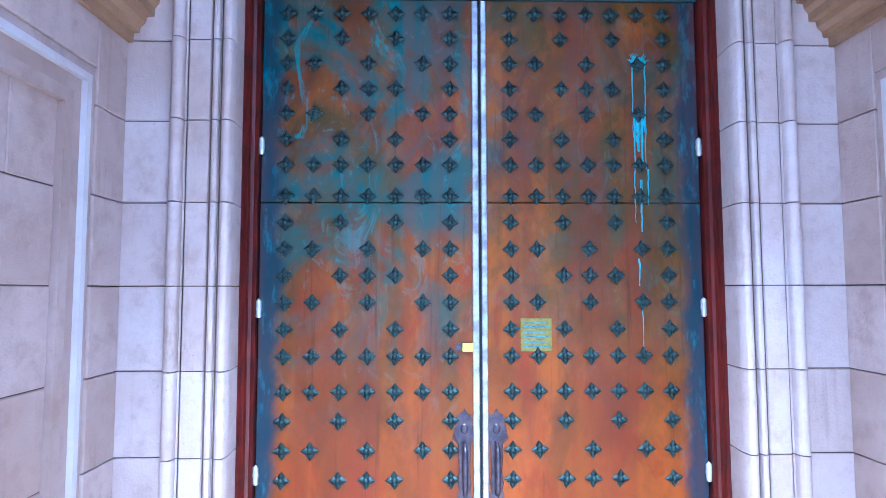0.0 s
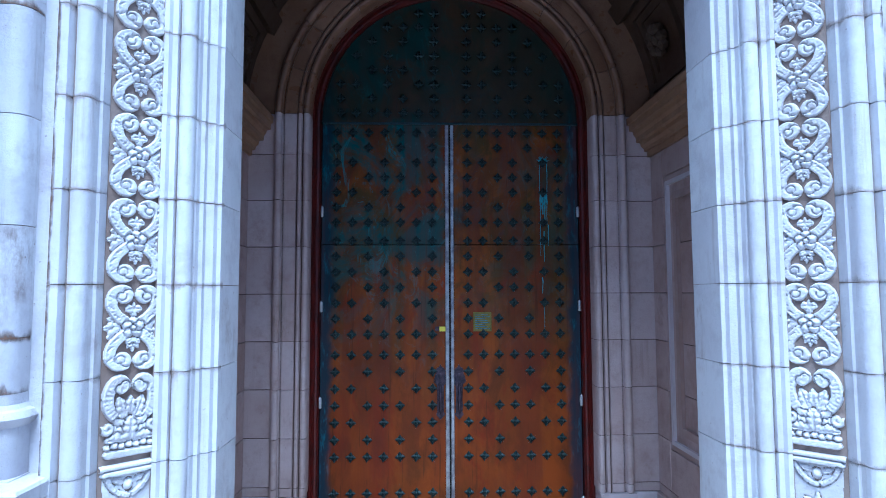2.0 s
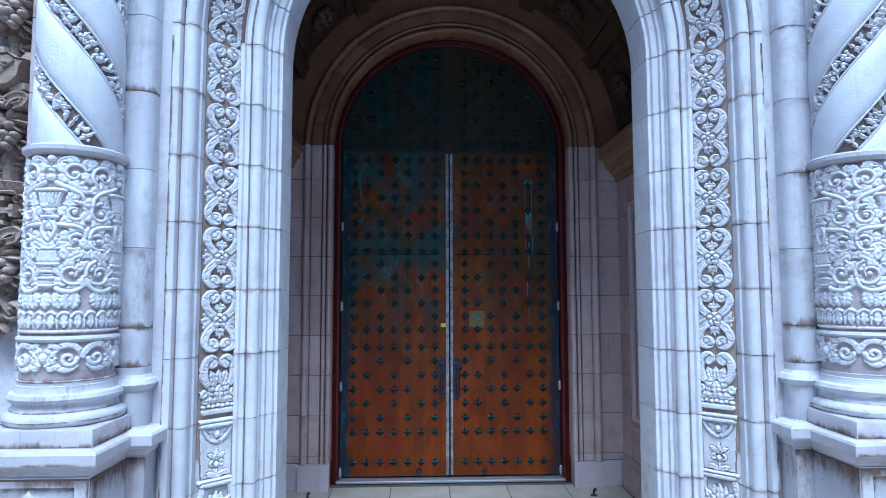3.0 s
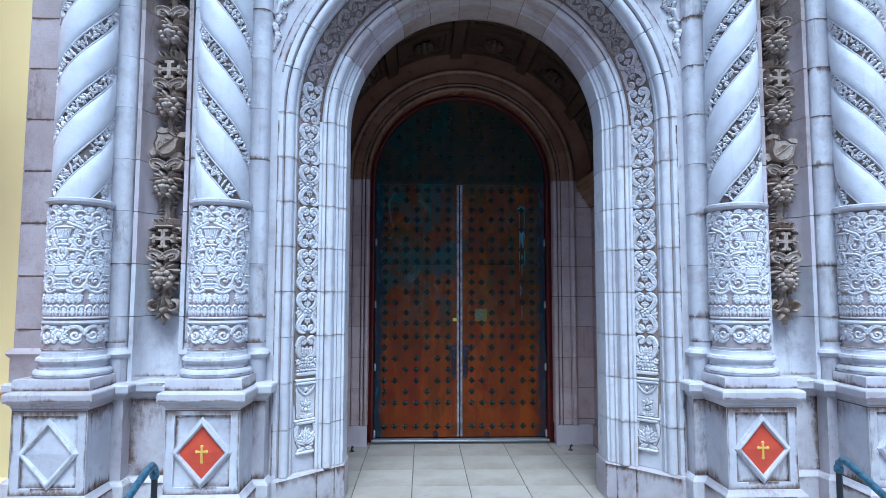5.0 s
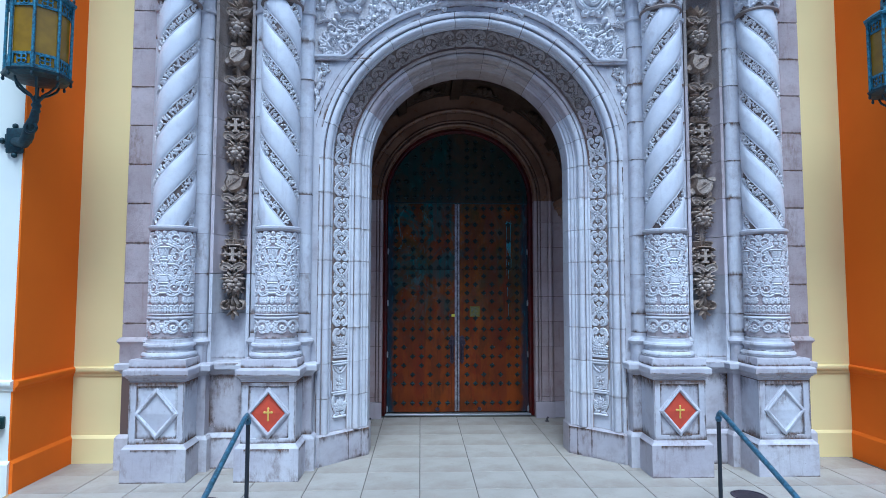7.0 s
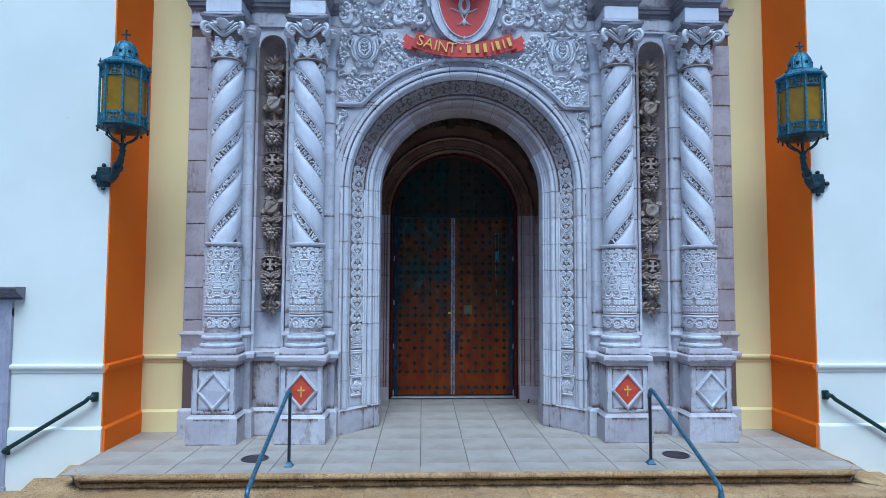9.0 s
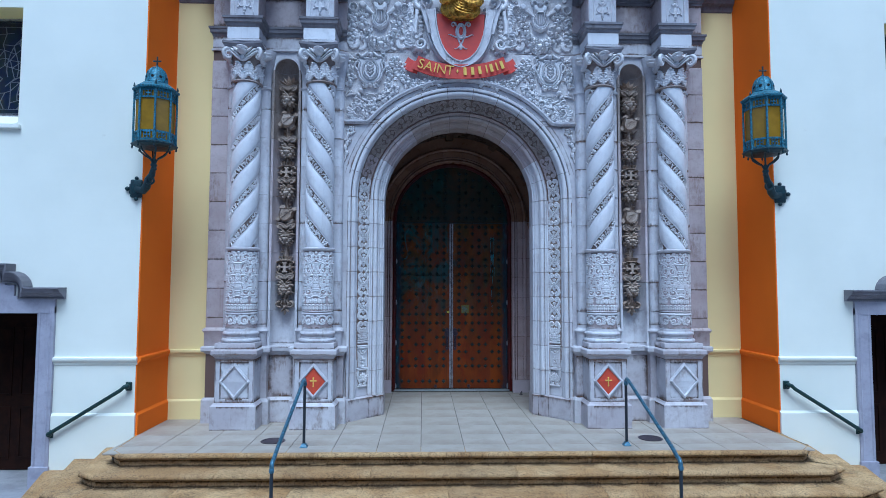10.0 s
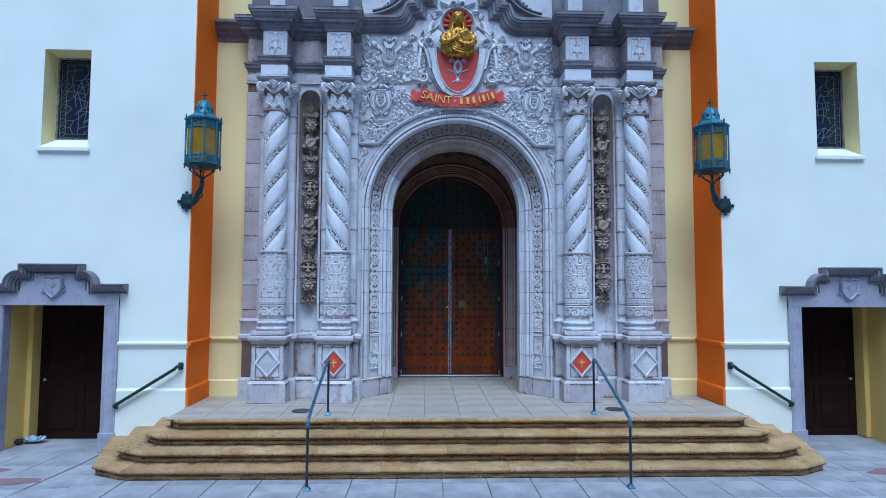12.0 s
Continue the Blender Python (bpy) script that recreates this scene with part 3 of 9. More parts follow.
    def plate(self, outline, h, h2=None, inset=0.0):
        us, vs = [p[0] for p in outline], [p[1] for p in outline]
        t, x, y = self.window(min(us), max(us), min(vs), max(vs))
        if t is None:
            return
        inside, near = np.zeros(x.shape, bool), np.full(x.shape, 9.0)
        for (xa, ya), (xb, yb) in zip(outline, outline[1:] + outline[:1]):
            if abs(yb - ya) > 1e-9:
                inside ^= ((ya > y) != (yb > y)) & (x < (xb - xa) * (y - ya) / (yb - ya) + xa)
            f = np.clip(((x - xa) * (xb - xa) + (y - ya) * (yb - ya)) / ((xb - xa) ** 2 + (yb - ya) ** 2 + 1e-12), 0, 1)
            near = np.minimum(near, np.hypot(x - xa - f * (xb - xa), y - ya - f * (yb - ya)))
        rim = max(1e-4, inset * 0.5 * min(max(us) - min(us), max(vs) - min(vs)))
        self.lay(t, np.where(inside, h * (0.78 + 0.22 * np.clip(near / rim, 0, 1)), 0), near < self.moat)

    def groove(self, pts, w, keep=0.45):
        """A narrow cut along points into what is already carved."""
        us, vs = [p[0] for p in pts], [p[1] for p in pts]
        t, x, y = self.window(min(us) - w, max(us) + w, min(vs) - w, max(vs) + w)
        if t is None:
            return
        near = np.zeros(x.shape, bool)
        for p, q in zip(pts, pts[1:]):
            dx, dy = q[0] - p[0], q[1] - p[1]
            f = np.clip(((x - p[0]) * dx + (y - p[1]) * dy) / (dx * dx + dy * dy + 1e-12), 0, 1)
            near |= np.hypot(x - p[0] - f * dx, y - p[1] - f * dy) < w
        t[...] = np.where(near, keep * t, t)

    def fill(self, n, rnd, size, h, ok=None, way=None):
        """Small curled leaves and buds wherever the ground is still bare."""
        for _ in range(n):
            u, v = self.u0 + rnd.random() * self.nu * self.cell, self.v0 + rnd.random() * self.nv * self.cell
            if ok and not ok(u, v):
                continue
            d = size * 0.42
            t, x, y = self.window(u - d, u + d, v - d, v + d)
            if t is None or np.count_nonzero(t) > 0.10 * t.size:
                continue
            a = way(u, v) if way else 360 * noise.noise(Vector((u * 5, v * 5, 1.7)))
            a += rnd.uniform(-40, 40)
            c, s_ = math.cos(radians(a)), math.sin(radians(a))
            L = size * rnd.uniform(0.8, 1.25)
            if rnd.random() < 0.3:
                self.scroll(u, v, L * 0.42, a, 1.15, L * 0.15, L * 0.08, h, flip=rnd.choice((1, -1)))
                self.blob(u, v, L * 0.13, None, h)
            else:
                self.leaf(u - 0.5 * L * c, v - 0.5 * L * s_, a, L, L * 0.27, h, 3)
                for g in (48, -48):
                    self.leaf(u - 0.3 * L * c, v - 0.3 * L * s_, a + g, L * 0.62, L * 0.20, h * 0.85, 2)

    def mesh(self, name, mat, ground=None):
        p = np.pad(self.h, 1, mode="edge")
        p = (p[:-2] + 5 * p[1:-1] + p[2:]) / 7
        hh = (p[:, :-2] + 5 * p[:, 1:-1] + p[:, 2:]) / 7
        on = hh > 0.0008
        cells = on[:-1, :-1] | on[1:, :-1] | on[:-1, 1:] | on[1:, 1:]
        used = np.zeros(on.shape, bool)
        for a, b in ((0, 0), (1, 0), (0, 1), (1, 1)):
            used[a:a + cells.shape[0], b:b + cells.shape[1]] |= cells
        index = np.full(on.shape, -1)
        index[used] = np.arange(used.sum())
        hl = hh.tolist()
        pts = [self.put(self.u0 + self.cell * i, self.v0 + self.cell * j, hl[j][i] if hl[j][i] > 0.0008 else -0.003) for j, i in np.argwhere(used).tolist()]
        j, i = np.nonzero(cells)
        quads = np.stack((index[j, i], index[j, i + 1], index[j + 1, i + 1], index[j + 1, i]), 1)
        a, b, c = (Vector(self.put(0.1 + du, 5.0 + dv, 0.0)) for du, dv in ((0, 0), (0.01, 0), (0, 0.01)))
        out = Vector(self.put(0.1, 5.0, 0.01)) - a
        if (b - a).cross(c - a).dot(out) < 0:
            quads = quads[:, ::-1]
        me = bpy.data.meshes.new(name)
        me.from_pydata(pts, [], quads.tolist())
        me.materials.append(mat)
        me.materials.append(ground or SOIL_SHADE)
        # Low faces take the darker ground: soil with crevice shade painted in.
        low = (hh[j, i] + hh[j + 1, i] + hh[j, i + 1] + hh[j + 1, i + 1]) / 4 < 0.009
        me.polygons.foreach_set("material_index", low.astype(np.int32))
        me.shade_smooth()
        me.set_sharp_from_angle(angle=radians(62))
        return me

    def end(self, name, mat, parent, label="", kind=""):
        ob = new(name, self.mesh(name, mat, SOIL_SHADE))
        ob.parent = parent
        return tagged(ob, label=label, kind=kind)


def bez(p0, p1, p2, p3, n=10):
    return [tuple((1 - t) ** 3 * a + 3 * (1 - t) ** 2 * t * b + 3 * (1 - t) * t * t * c + t ** 3 * d for a, b, c, d in zip(p0, p1, p2, p3)) for t in (i / n for i in range(n + 1))]


# ---- plan, in metres: x across the portal, y into it, z above the landing ----
GROUND = -0.66
SPRING, INNER = 3.78, 1.33
WALL_Y, YELLOW_Y, RETURN_X = 0.10, 1.20, 4.955
PED = (2.360, 3.60)
COL_Y = 0.74
DOOR_Y, DOOR_HALF, DOOR_SPRING = 3.88, 1.225, 3.65
HALL_X, HALL_BACK, HALL_FRONT = 1.83, 3.62, 1.78


def ground_z(x, y):
    k = min(1.0, max(0.0, (abs(x) - 5.3) / 1.0))
    return GROUND - 0.10 * k * k * (3 - 2 * k) * min(1.0, max(0.0, (y + 3.2) / 2.5))


# ---- ground, one sheet out to the horizon ----
gm = bmesh.new()
gx = [-400, -60, -14] + [-9 + 0.5 * i for i in range(37)] + [14, 60, 400]
gy = [-400, -60, -16] + [-4 + 0.5 * i for i in range(13)] + [60, 400]
gv = [[gm.verts.new((x, y, ground_z(x, y) - 0.03)) for x in gx] for y in gy]
for a, b in zip(gv, gv[1:]):
    for i in range(len(gx) - 1):
        gm.faces.new((a[i], a[i + 1], b[i + 1], b[i]))
ground = tagged(part("ground", gm, PAVER, None), "grey weathered concrete ground before the church", "ground", kind="structure")

# ---- steps: polygons with canted ends and rounded nosings ----
STEPS = [((4.70, -0.93), (4.90, -0.72), (4.97, 0.1)), ((4.82, -1.29), (5.10, -1.10), (5.38, 0.1)),
         ((4.94, -1.64), (5.40, -1.40), (5.84, 0.1)), ((5.07, -1.98), (5.63, -1.68), (6.27, 0.1))]
RISE = 0.165
grit = random.Random(55)
NOSE = [(-0.050, -0.165), (-0.050, -0.088), (-0.040, -0.077), (-0.010, -0.068), (0.0, -0.054), (0.004, -0.037), (-0.004, -0.016), (-0.020, -0.004), (-0.045, 0.0)]
for i, (c, t, w) in enumerate(STEPS):
    stair = thing("stone_step", "tan weathered sandstone step with a rounded nosing and canted ends", "step", "entrance steps", "structure")
    path = [(-w[0], w[1]), (-t[0], t[1]), (-c[0], c[1]), (c[0], c[1]), (t[0], t[1]), (w[0], w[1])]
    # the front run is laid in long stones with open joints
    cuts = [-c[0]] + [x for x in ([-3.3, -1.3, 0.62, 2.6] if i % 2 else [-3.75, -2.3, -0.3, 1.7, 3.5])] + [c[0]]
    z = -RISE * i
    runs = [path[0:3]] + [[(a, c[1]), (b, c[1])] for a, b in zip(cuts, cuts[1:])] + [path[3:6]]
    for k, run in enumerate(runs):
        bm = bmesh.new()
        prof = [(d, z + h) for d, h in NOSE]
        ring = [(-0.62, prof[0][1])] + prof + [(-0.62, prof[-1][1] - (0.03 if i == 0 else 0.0))]
        full = path
        lines = [offset_path(full, d) for d, _ in ring]
        rows = []
        if k == 0:
            rows = [[(lines[q][j].x, lines[q][j].y, ring[q][1]) for q in range(len(ring))] for j in (0, 1, 2)]
        elif k == len(runs) - 1:
            rows = [[(lines[q][j].x, lines[q][j].y, ring[q][1]) for q in range(len(ring))] for j in (3, 4, 5)]
        else:
            a, b = run[0][0] + (0.003 if k > 1 else 0), run[1][0] - (0.003 if k < len(runs) - 2 else 0)
            ends = []
            for j, x in ((2, a), (3, b)):
                row = []
                for q in range(len(ring)):
                    lx = lines[q][j].x if abs(abs(x) - c[0]) < 1e-6 else x
                    row.append((lx, lines[q][j].y, ring[q][1]))
                ends.append(row)
            n = max(2, int((b - a) / 0.25))
            rows = [[tuple(p + (q - p) * f / n for p, q in zip(u, v)) for u, v in zip(ends[0], ends[1])] for f in range(n + 1)]
            rows = [[(x, y + 0.004 * noise.noise(Vector((x * 2.3, i * 7.1, h * 9))), h + 0.003 * noise.noise(Vector((x * 3.1, i * 3.7, 1)))) for x, y, h in r] for r in rows]
        bridge(bm, rows)
        part("step_stone", bm, SANDSTONE, stair, smooth=45)
    # Riser strips mix black weathering with the nosing's painted shadow; tread strips only weathering.
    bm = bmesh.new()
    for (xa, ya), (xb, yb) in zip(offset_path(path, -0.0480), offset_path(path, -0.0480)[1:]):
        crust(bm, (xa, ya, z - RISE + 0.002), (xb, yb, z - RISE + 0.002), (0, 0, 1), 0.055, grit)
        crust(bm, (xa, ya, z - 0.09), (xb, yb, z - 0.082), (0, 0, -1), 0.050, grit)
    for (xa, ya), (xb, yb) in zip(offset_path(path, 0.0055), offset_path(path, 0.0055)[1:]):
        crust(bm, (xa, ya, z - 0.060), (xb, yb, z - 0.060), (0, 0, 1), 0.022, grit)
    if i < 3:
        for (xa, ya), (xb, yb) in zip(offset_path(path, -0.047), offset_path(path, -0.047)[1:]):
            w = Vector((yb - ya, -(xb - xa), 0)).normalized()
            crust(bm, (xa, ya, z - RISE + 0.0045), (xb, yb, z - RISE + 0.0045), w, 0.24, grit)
    part("grime", bm, STEP_SOOT_SHADE, stair, "black weathering crust and painted shade under the nosing", kind="stuff")
    # core that carries the stones
    core = bmesh.new()
    lo = [core.verts.new((x, y, GROUND - 0.1)) for x, y in [(p.x, p.y) for p in offset_path(path, -0.07)]]
    hi = [core.verts.new((v.co.x, v.co.y, z - 0.02)) for v in lo]
    core.faces.new(hi)
    core.faces.new(lo)
    for k in range(6):
        core.faces.new((lo[k], lo[(k + 1) % 6], hi[(k + 1) % 6], hi[k]))
    part("step_core", core, SANDSTONE, stair)

# ---- landing: a slab and its square tiles ----
TILE_W, TX, TY = 0.612, -0.035, 0.09
landing = thing("landing_floor", "cream square stone tiles with dark joints, worn and dusty", "floor", kind="structure")
bm = bmesh.new()
box(bm, -4.93, 4.93, -0.60, 4.2, -0.20, -0.008)
part("bed", bm, GROUT, landing)

# plain unseen wall behind the camera, added to block the low sky
far = tagged(part("wall_street", boxed(-60, 60, -27, -26, -0.8, 19.0), PAVER, None), "plain grey unseen wall added to block the low sky", "wall", kind="structure")

# ---- plain church walls ----
BELT = [(0.0, 1.055), (0.015, 1.06), (0.020, 1.09), (0.045, 1.11), (0.055, 1.135), (0.050, 1.16), (0.0, 1.175)]
FOOT = [(0.0, -1.0), (0.035, -1.0), (0.035, 0.30), (0.012, 0.325), (0.0, 0.335)]
WIN_X, WIN_Z = (6.89, 7.74), (4.70, 6.58)
SD_X, SD_HALF, SD_TOP = 7.36, 0.90, 1.83
for s, side in ((1, "east"), (-1, "west")):
    w = thing("wall_" + side, "white painted stucco church wall with faint horizontal board marks", "wall", kind="structure")
    bm = bmesh.new()

    def slab(x0, x1, z0, z1, y0=WALL_Y, y1=1.9):
        box(bm, min(s * x0, s * x1), max(s * x0, s * x1), y0, y1, z0, z1)
    sx0, sx1 = SD_X - SD_HALF, SD_X + SD_HALF
    slab(RETURN_X + 0.02, sx0, -1.0, 11.0)
    slab(sx0, WIN_X[0], SD_TOP, 11.0)
    slab(WIN_X[0], WIN_X[1], SD_TOP, WIN_Z[0])
    slab(WIN_X[0], WIN_X[1], WIN_Z[1], 11.0)
    slab(WIN_X[1], sx1, SD_TOP, 11.0)
    slab(sx1, 16.0, -1.0, 11.0)
    part("wall_face", bm, WHITE, w)
    bm = bmesh.new()
    path = [(RETURN_X, WALL_Y), (sx0 - 0.27, WALL_Y)]
    moulding(bm, BELT, path, s)
    moulding(bm, FOOT, path, s)
    path = [(sx1 + 0.27, WALL_Y), (16, WALL_Y)]
    moulding(bm, BELT, path, s)
    moulding(bm, FOOT, path, s)
    part("belt_course", bm, WHITE, w, "white rounded belt course and plinth", 40)
    r = thing("wall_return_" + side, "burnt orange painted stucco return wall beside the portal", "wall", kind="structure")
    bm = boxed(min(s * RETURN_X, s * (RETURN_X + 0.02)), max(s * RETURN_X, s * (RETURN_X + 0.02)), WALL_Y + 0.001, 1.9, -0.3, 11.0)
    part("wall_face", bm, ORANGE, r)
    bm = bmesh.new()
    path = [(RETURN_X, YELLOW_Y), (RETURN_X, WALL_Y)]
    moulding(bm, BELT, path, s)
    moulding(bm, [(d, max(z, -0.3)) for d, z in FOOT], path, s)
    part("belt_course", bm, ORANGE, r, smooth=40)
    y = thing("wall_straw_" + side, "straw yellow painted stucco wall between portal and return", "wall", kind="structure")
    part("wall_face", boxed(min(s * 4.1, s * RETURN_X), max(s * 4.1, s * RETURN_X), YELLOW_Y, 1.9, -0.3, 11.0), YELLOW, y)
    bm = bmesh.new()
    path = [(4.2, YELLOW_Y), (RETURN_X, YELLOW_Y)]
    moulding(bm, BELT, path, s)
    moulding(bm, [(d, max(z, -0.3)) for d, z in FOOT], path, s)
    part("belt_course", bm, YELLOW, y, smooth=40)
    # dark cornice end that stops over the straw wall
    c = tagged(part("end_cornice", moulding(bmesh.new(), [(0.0, 7.22), (0.02, 7.24), (0.03, 7.32), (0.09, 7.36), (0.10, 7.42), (0.17, 7.46), (0.18, 7.53), (0.24, 7.56), (0.24, 7.62), (0.0, 7.66)], [(4.2, YELLOW_Y), (4.93, YELLOW_Y), (4.93, 1.6)], s), CORNICE, None, smooth=30), "dark stepped stone cornice end on the straw wall", "cornice", kind="structure")

# ---- portal body: backing wall with the arch opening ----
portal = thing("portal_wall", "pale lavender glazed terracotta backing wall of the carved portal", "wall", kind="structure")
bm = bmesh.new()
N = 48
arc = [(1.90 * math.cos(math.pi * i / N), SPRING + 1.90 * math.sin(math.pi * i / N)) for i in range(N + 1)]
TOPZ, FACE_Y = 9.2, 0.99


def rim(x, z):
    a = math.atan2(z - SPRING, x)
    k = min(2.02 / abs(math.cos(a)) if abs(math.cos(a)) > 1e-6 else 1e9, (TOPZ - SPRING) / math.sin(a) if math.sin(a) > 1e-6 else 1e9)
    return (k * math.cos(a), SPRING + k * math.sin(a))


prev = None
for x, z in arc:
    rx, rz = rim(x, z)
    row = [bm.verts.new(p) for p in ((x, FACE_Y, z), (rx, FACE_Y, rz), (x, 1.8, z))]
    if prev:
        bm.faces.new((prev[0], prev[1], row[1], row[0]))
        bm.faces.new((prev[0], row[0], row[2], prev[2]))
    prev = row
for s in (1, -1):
    q = [bm.verts.new(p) for p in ((s * 1.90, FACE_Y, 0), (s * 2.02, FACE_Y, 0), (s * 2.02, FACE_Y, SPRING), (s * 1.90, FACE_Y, SPRING))]
    bm.faces.new(q)
    q = [bm.verts.new(p) for p in ((s * 1.90, FACE_Y, 0), (s * 1.90, FACE_Y, SPRING), (s * 1.90, 1.8, SPRING), (s * 1.90, 1.8, 0))]
    bm.faces.new(q)
    box(bm, min(s * 2.0, s * 4.2), max(s * 2.0, s * 4.2), 1.18, 1.85, 0, TOPZ)
part("backing", bm, STONE, portal)

# pilaster strips, niche surrounds and rose-coloured outer quoins, in courses
COURSE = 0.485


def pilaster_plan(cx, back=1.16, r=0.075, half=0.36, front=0.86):
    """A pilaster in plan: a flat middle between two full quarter-rounds."""
    a = [(cx - half + r - r * math.cos(radians(t)), front + r - r * math.sin(radians(t))) for t in range(0, 91, 15)]
    b = [(cx + half - r + r * math.sin(radians(t)), front + r - r * math.cos(radians(t))) for t in range(0, 91, 15)]
    return [(cx - half, back)] + a + b + [(cx + half, back)]


for s in (1, -1):
    zs = [1.25] + [1.36 + COURSE * i for i in range(1, 11)]
    for z0, z1 in zip(zs, zs[1:]):
        g = 0.004
        for cx in PED:
            bm = bmesh.new()
            bridge(bm, [[(s * x, y, zz) for x, y in pilaster_plan(cx)] for zz in (z0 + g / 2, z1 - g / 2)])
            part("pilaster_stone", bm, STONE, portal, smooth=40)
        bm = boxed(min(s * 3.93, s * 4.235), max(s * 3.93, s * 4.235), 0.90, 1.17, max(z0 + g - 0.12, 1.252), z1 - g - 0.12, 0.006, 1)
        part("quoin_stone", bm, QUOIN, portal)
    for cx in PED:
        bm = bridge(bmesh.new(), [[(s * x, y, zz) for x, y in pilaster_plan(cx, 1.17, 0.07, 0.354, 0.867)] for zz in (1.2, 6.3)])
        part("joint_core", bm, PALE_MORTAR, portal)
    part("joint_core", boxed(min(s * 3.92, s * 4.225), max(s * 3.92, s * 4.225), 0.912, 1.2, 0.0, 7.3), MORTAR, portal)
    # niche: a hollow half-round shaft with an arched head
    cx, NR, NY, NZ = 2.980, 0.20, 0.95, 5.95
    zs = [1.25] + [1.36 + COURSE * i for i in range(1, 10)]
    zs = [z for z in zs if z < NZ - 0.1] + [NZ]
    for z0, z1 in zip(zs, zs[1:]):
        bm = bmesh.new()
        prof = [(cx - 0.244, 1.16), (cx - 0.244, NY - 0.03), (cx - 0.205, NY - 0.03), (cx - 0.2, NY)]
        prof += [(cx + NR * math.cos(radians(180 - 180 * i / 12)), NY + NR * math.sin(radians(180 * i / 12)) * 1.1) for i in range(13)]
        prof += [(cx + 0.2, NY), (cx + 0.205, NY - 0.03), (cx + 0.244, NY - 0.03), (cx + 0.244, 1.16)]
        bridge(bm, [[(s * x, y, zz) for x, y in prof] for zz in (z0 + 0.003, z1 - 0.003)])
        part("niche_stone", bm, RINGSTONE if z0 > 4.6 else (QUOIN if z0 > 3.2 else (LAVENDER if z0 > 2.2 else STONE)), portal, smooth=40)
    bm = bmesh.new()
    rows = []
    for j in range(9):
        e = radians(90 * j / 8)
        rows.append([bm.verts.new((s * (cx + NR * math.cos(e) * math.cos(radians(180 - 180 * i / 12))), NY + NR * 1.1 * math.cos(e) * math.sin(radians(180 * i / 12)), NZ + NR * math.sin(e))) for i in range(13)])
    for a, b in zip(rows, rows[1:]):
        for i in range(12):
            bm.faces.new((a[i], a[i + 1], b[i + 1], b[i]))
    part("niche_head", bm, RINGSTONE, portal, smooth=60)
    bm = bmesh.new()
    prev = None
    for i in range(17):
        a = radians(180 * i / 16)
        x, z = cx + NR * math.cos(a), NZ + NR * math.sin(a)
        ox, oz = (cx + 0.235 * (1 if math.cos(a) >= 0 else -1), NZ + 0.235 * math.tan(min(a, math.pi - a))) if abs(math.tan(a)) < 1.5 else (cx + 0.30 / math.tan(a) if abs(math.cos(a)) > 1e-6 else cx, NZ + 0.30)
        ox = max(cx - 0.235, min(cx + 0.235, ox))
        row = [bm.verts.new(p) for p in ((s * x, NY, z), (s * x, NY - 0.03, z), (s * ox, NY - 0.03, oz))]
        if prev:
            bm.faces.new((prev[0], prev[1], row[1], row[0]))
            bm.faces.new((prev[1], prev[2], row[2], row[1]))
        prev = row
    box(bm, min(s * (cx - 0.235), s * (cx + 0.235)), max(s * (cx - 0.235), s * (cx + 0.235)), NY - 0.03, 1.16, NZ + 0.30, 6.28)
    part("niche_arch", bm, STONE, portal)
    # moulded base that runs behind the pedestals
    path = [(1.93, 1.05), (1.93, 0.80), (2.79, 0.80), (2.79, 0.94), (3.18, 0.94), (3.18, 0.80), (3.99, 0.80), (3.99, 0.90), (4.24, 0.90), (4.24, 1.19)]
    part("base_plinth", moulding(bmesh.new(), [(0.03, 0.0), (0.03, 0.37), (0.015, 0.395), (0.0, 0.41)], path, s), STAINED_STONE, portal)
    part("base_dado", moulding(bmesh.new(), [(-0.02, 0.41), (-0.02, 1.11)], path, s), STAINED_STONE, portal, "brown-stained dado stones")
    part("base_cap", moulding(bmesh.new(), [(-0.02, 1.11), (0.0, 1.135), (0.012, 1.155), (0.040, 1.165), (0.050, 1.18), (0.052, 1.235), (0.042, 1.248), (0.0, 1.256), (-0.20, 1.262)], path, s), STONE, portal, smooth=30)
    # pilaster base rings level with the column bases
    for cx in PED:
        pp = pilaster_plan(cx, 1.0)
        part("pilaster_base", moulding(bmesh.new(), [(0.002, 1.25), (0.012, 1.27), (0.012, 1.47), (0.03, 1.482), (0.045, 1.51), (0.03, 1.537), (0.012, 1.545), (0.0, 1.565)], pp, s), STONE, portal, smooth=35)
        part("pilaster_cap", moulding(bmesh.new(), [(0.0, 5.58), (0.02, 5.59), (0.025, 5.62), (0.0, 5.635), (0.004, 5.86), (0.02, 5.90), (0.05, 6.0), (0.05, 6.1), (0.07, 6.14), (0.075, 6.24), (0.0, 6.27)], pp, s), STONE, portal, smooth=35)
    part("quoin_base", moulding(bmesh.new(), [(0.002, 1.25), (0.012, 1.27), (0.012, 1.47), (0.04, 1.51), (0.03, 1.537), (0.0, 1.56)], [(3.93, 0.90), (4.24, 0.90), (4.24, 1.19)], s), QUOIN, portal, smooth=35)

# ---- main arch: moulded jambs and voussoirs, stone by stone ----
arch = thing("entrance_arch", "white glazed terracotta arch with roll mouldings round the entrance", "arch", kind="structure")


def roll(cx, cy, r, a0, a1, n=6):
    return arc_pts(cx, cy, r, a0, a1, n)


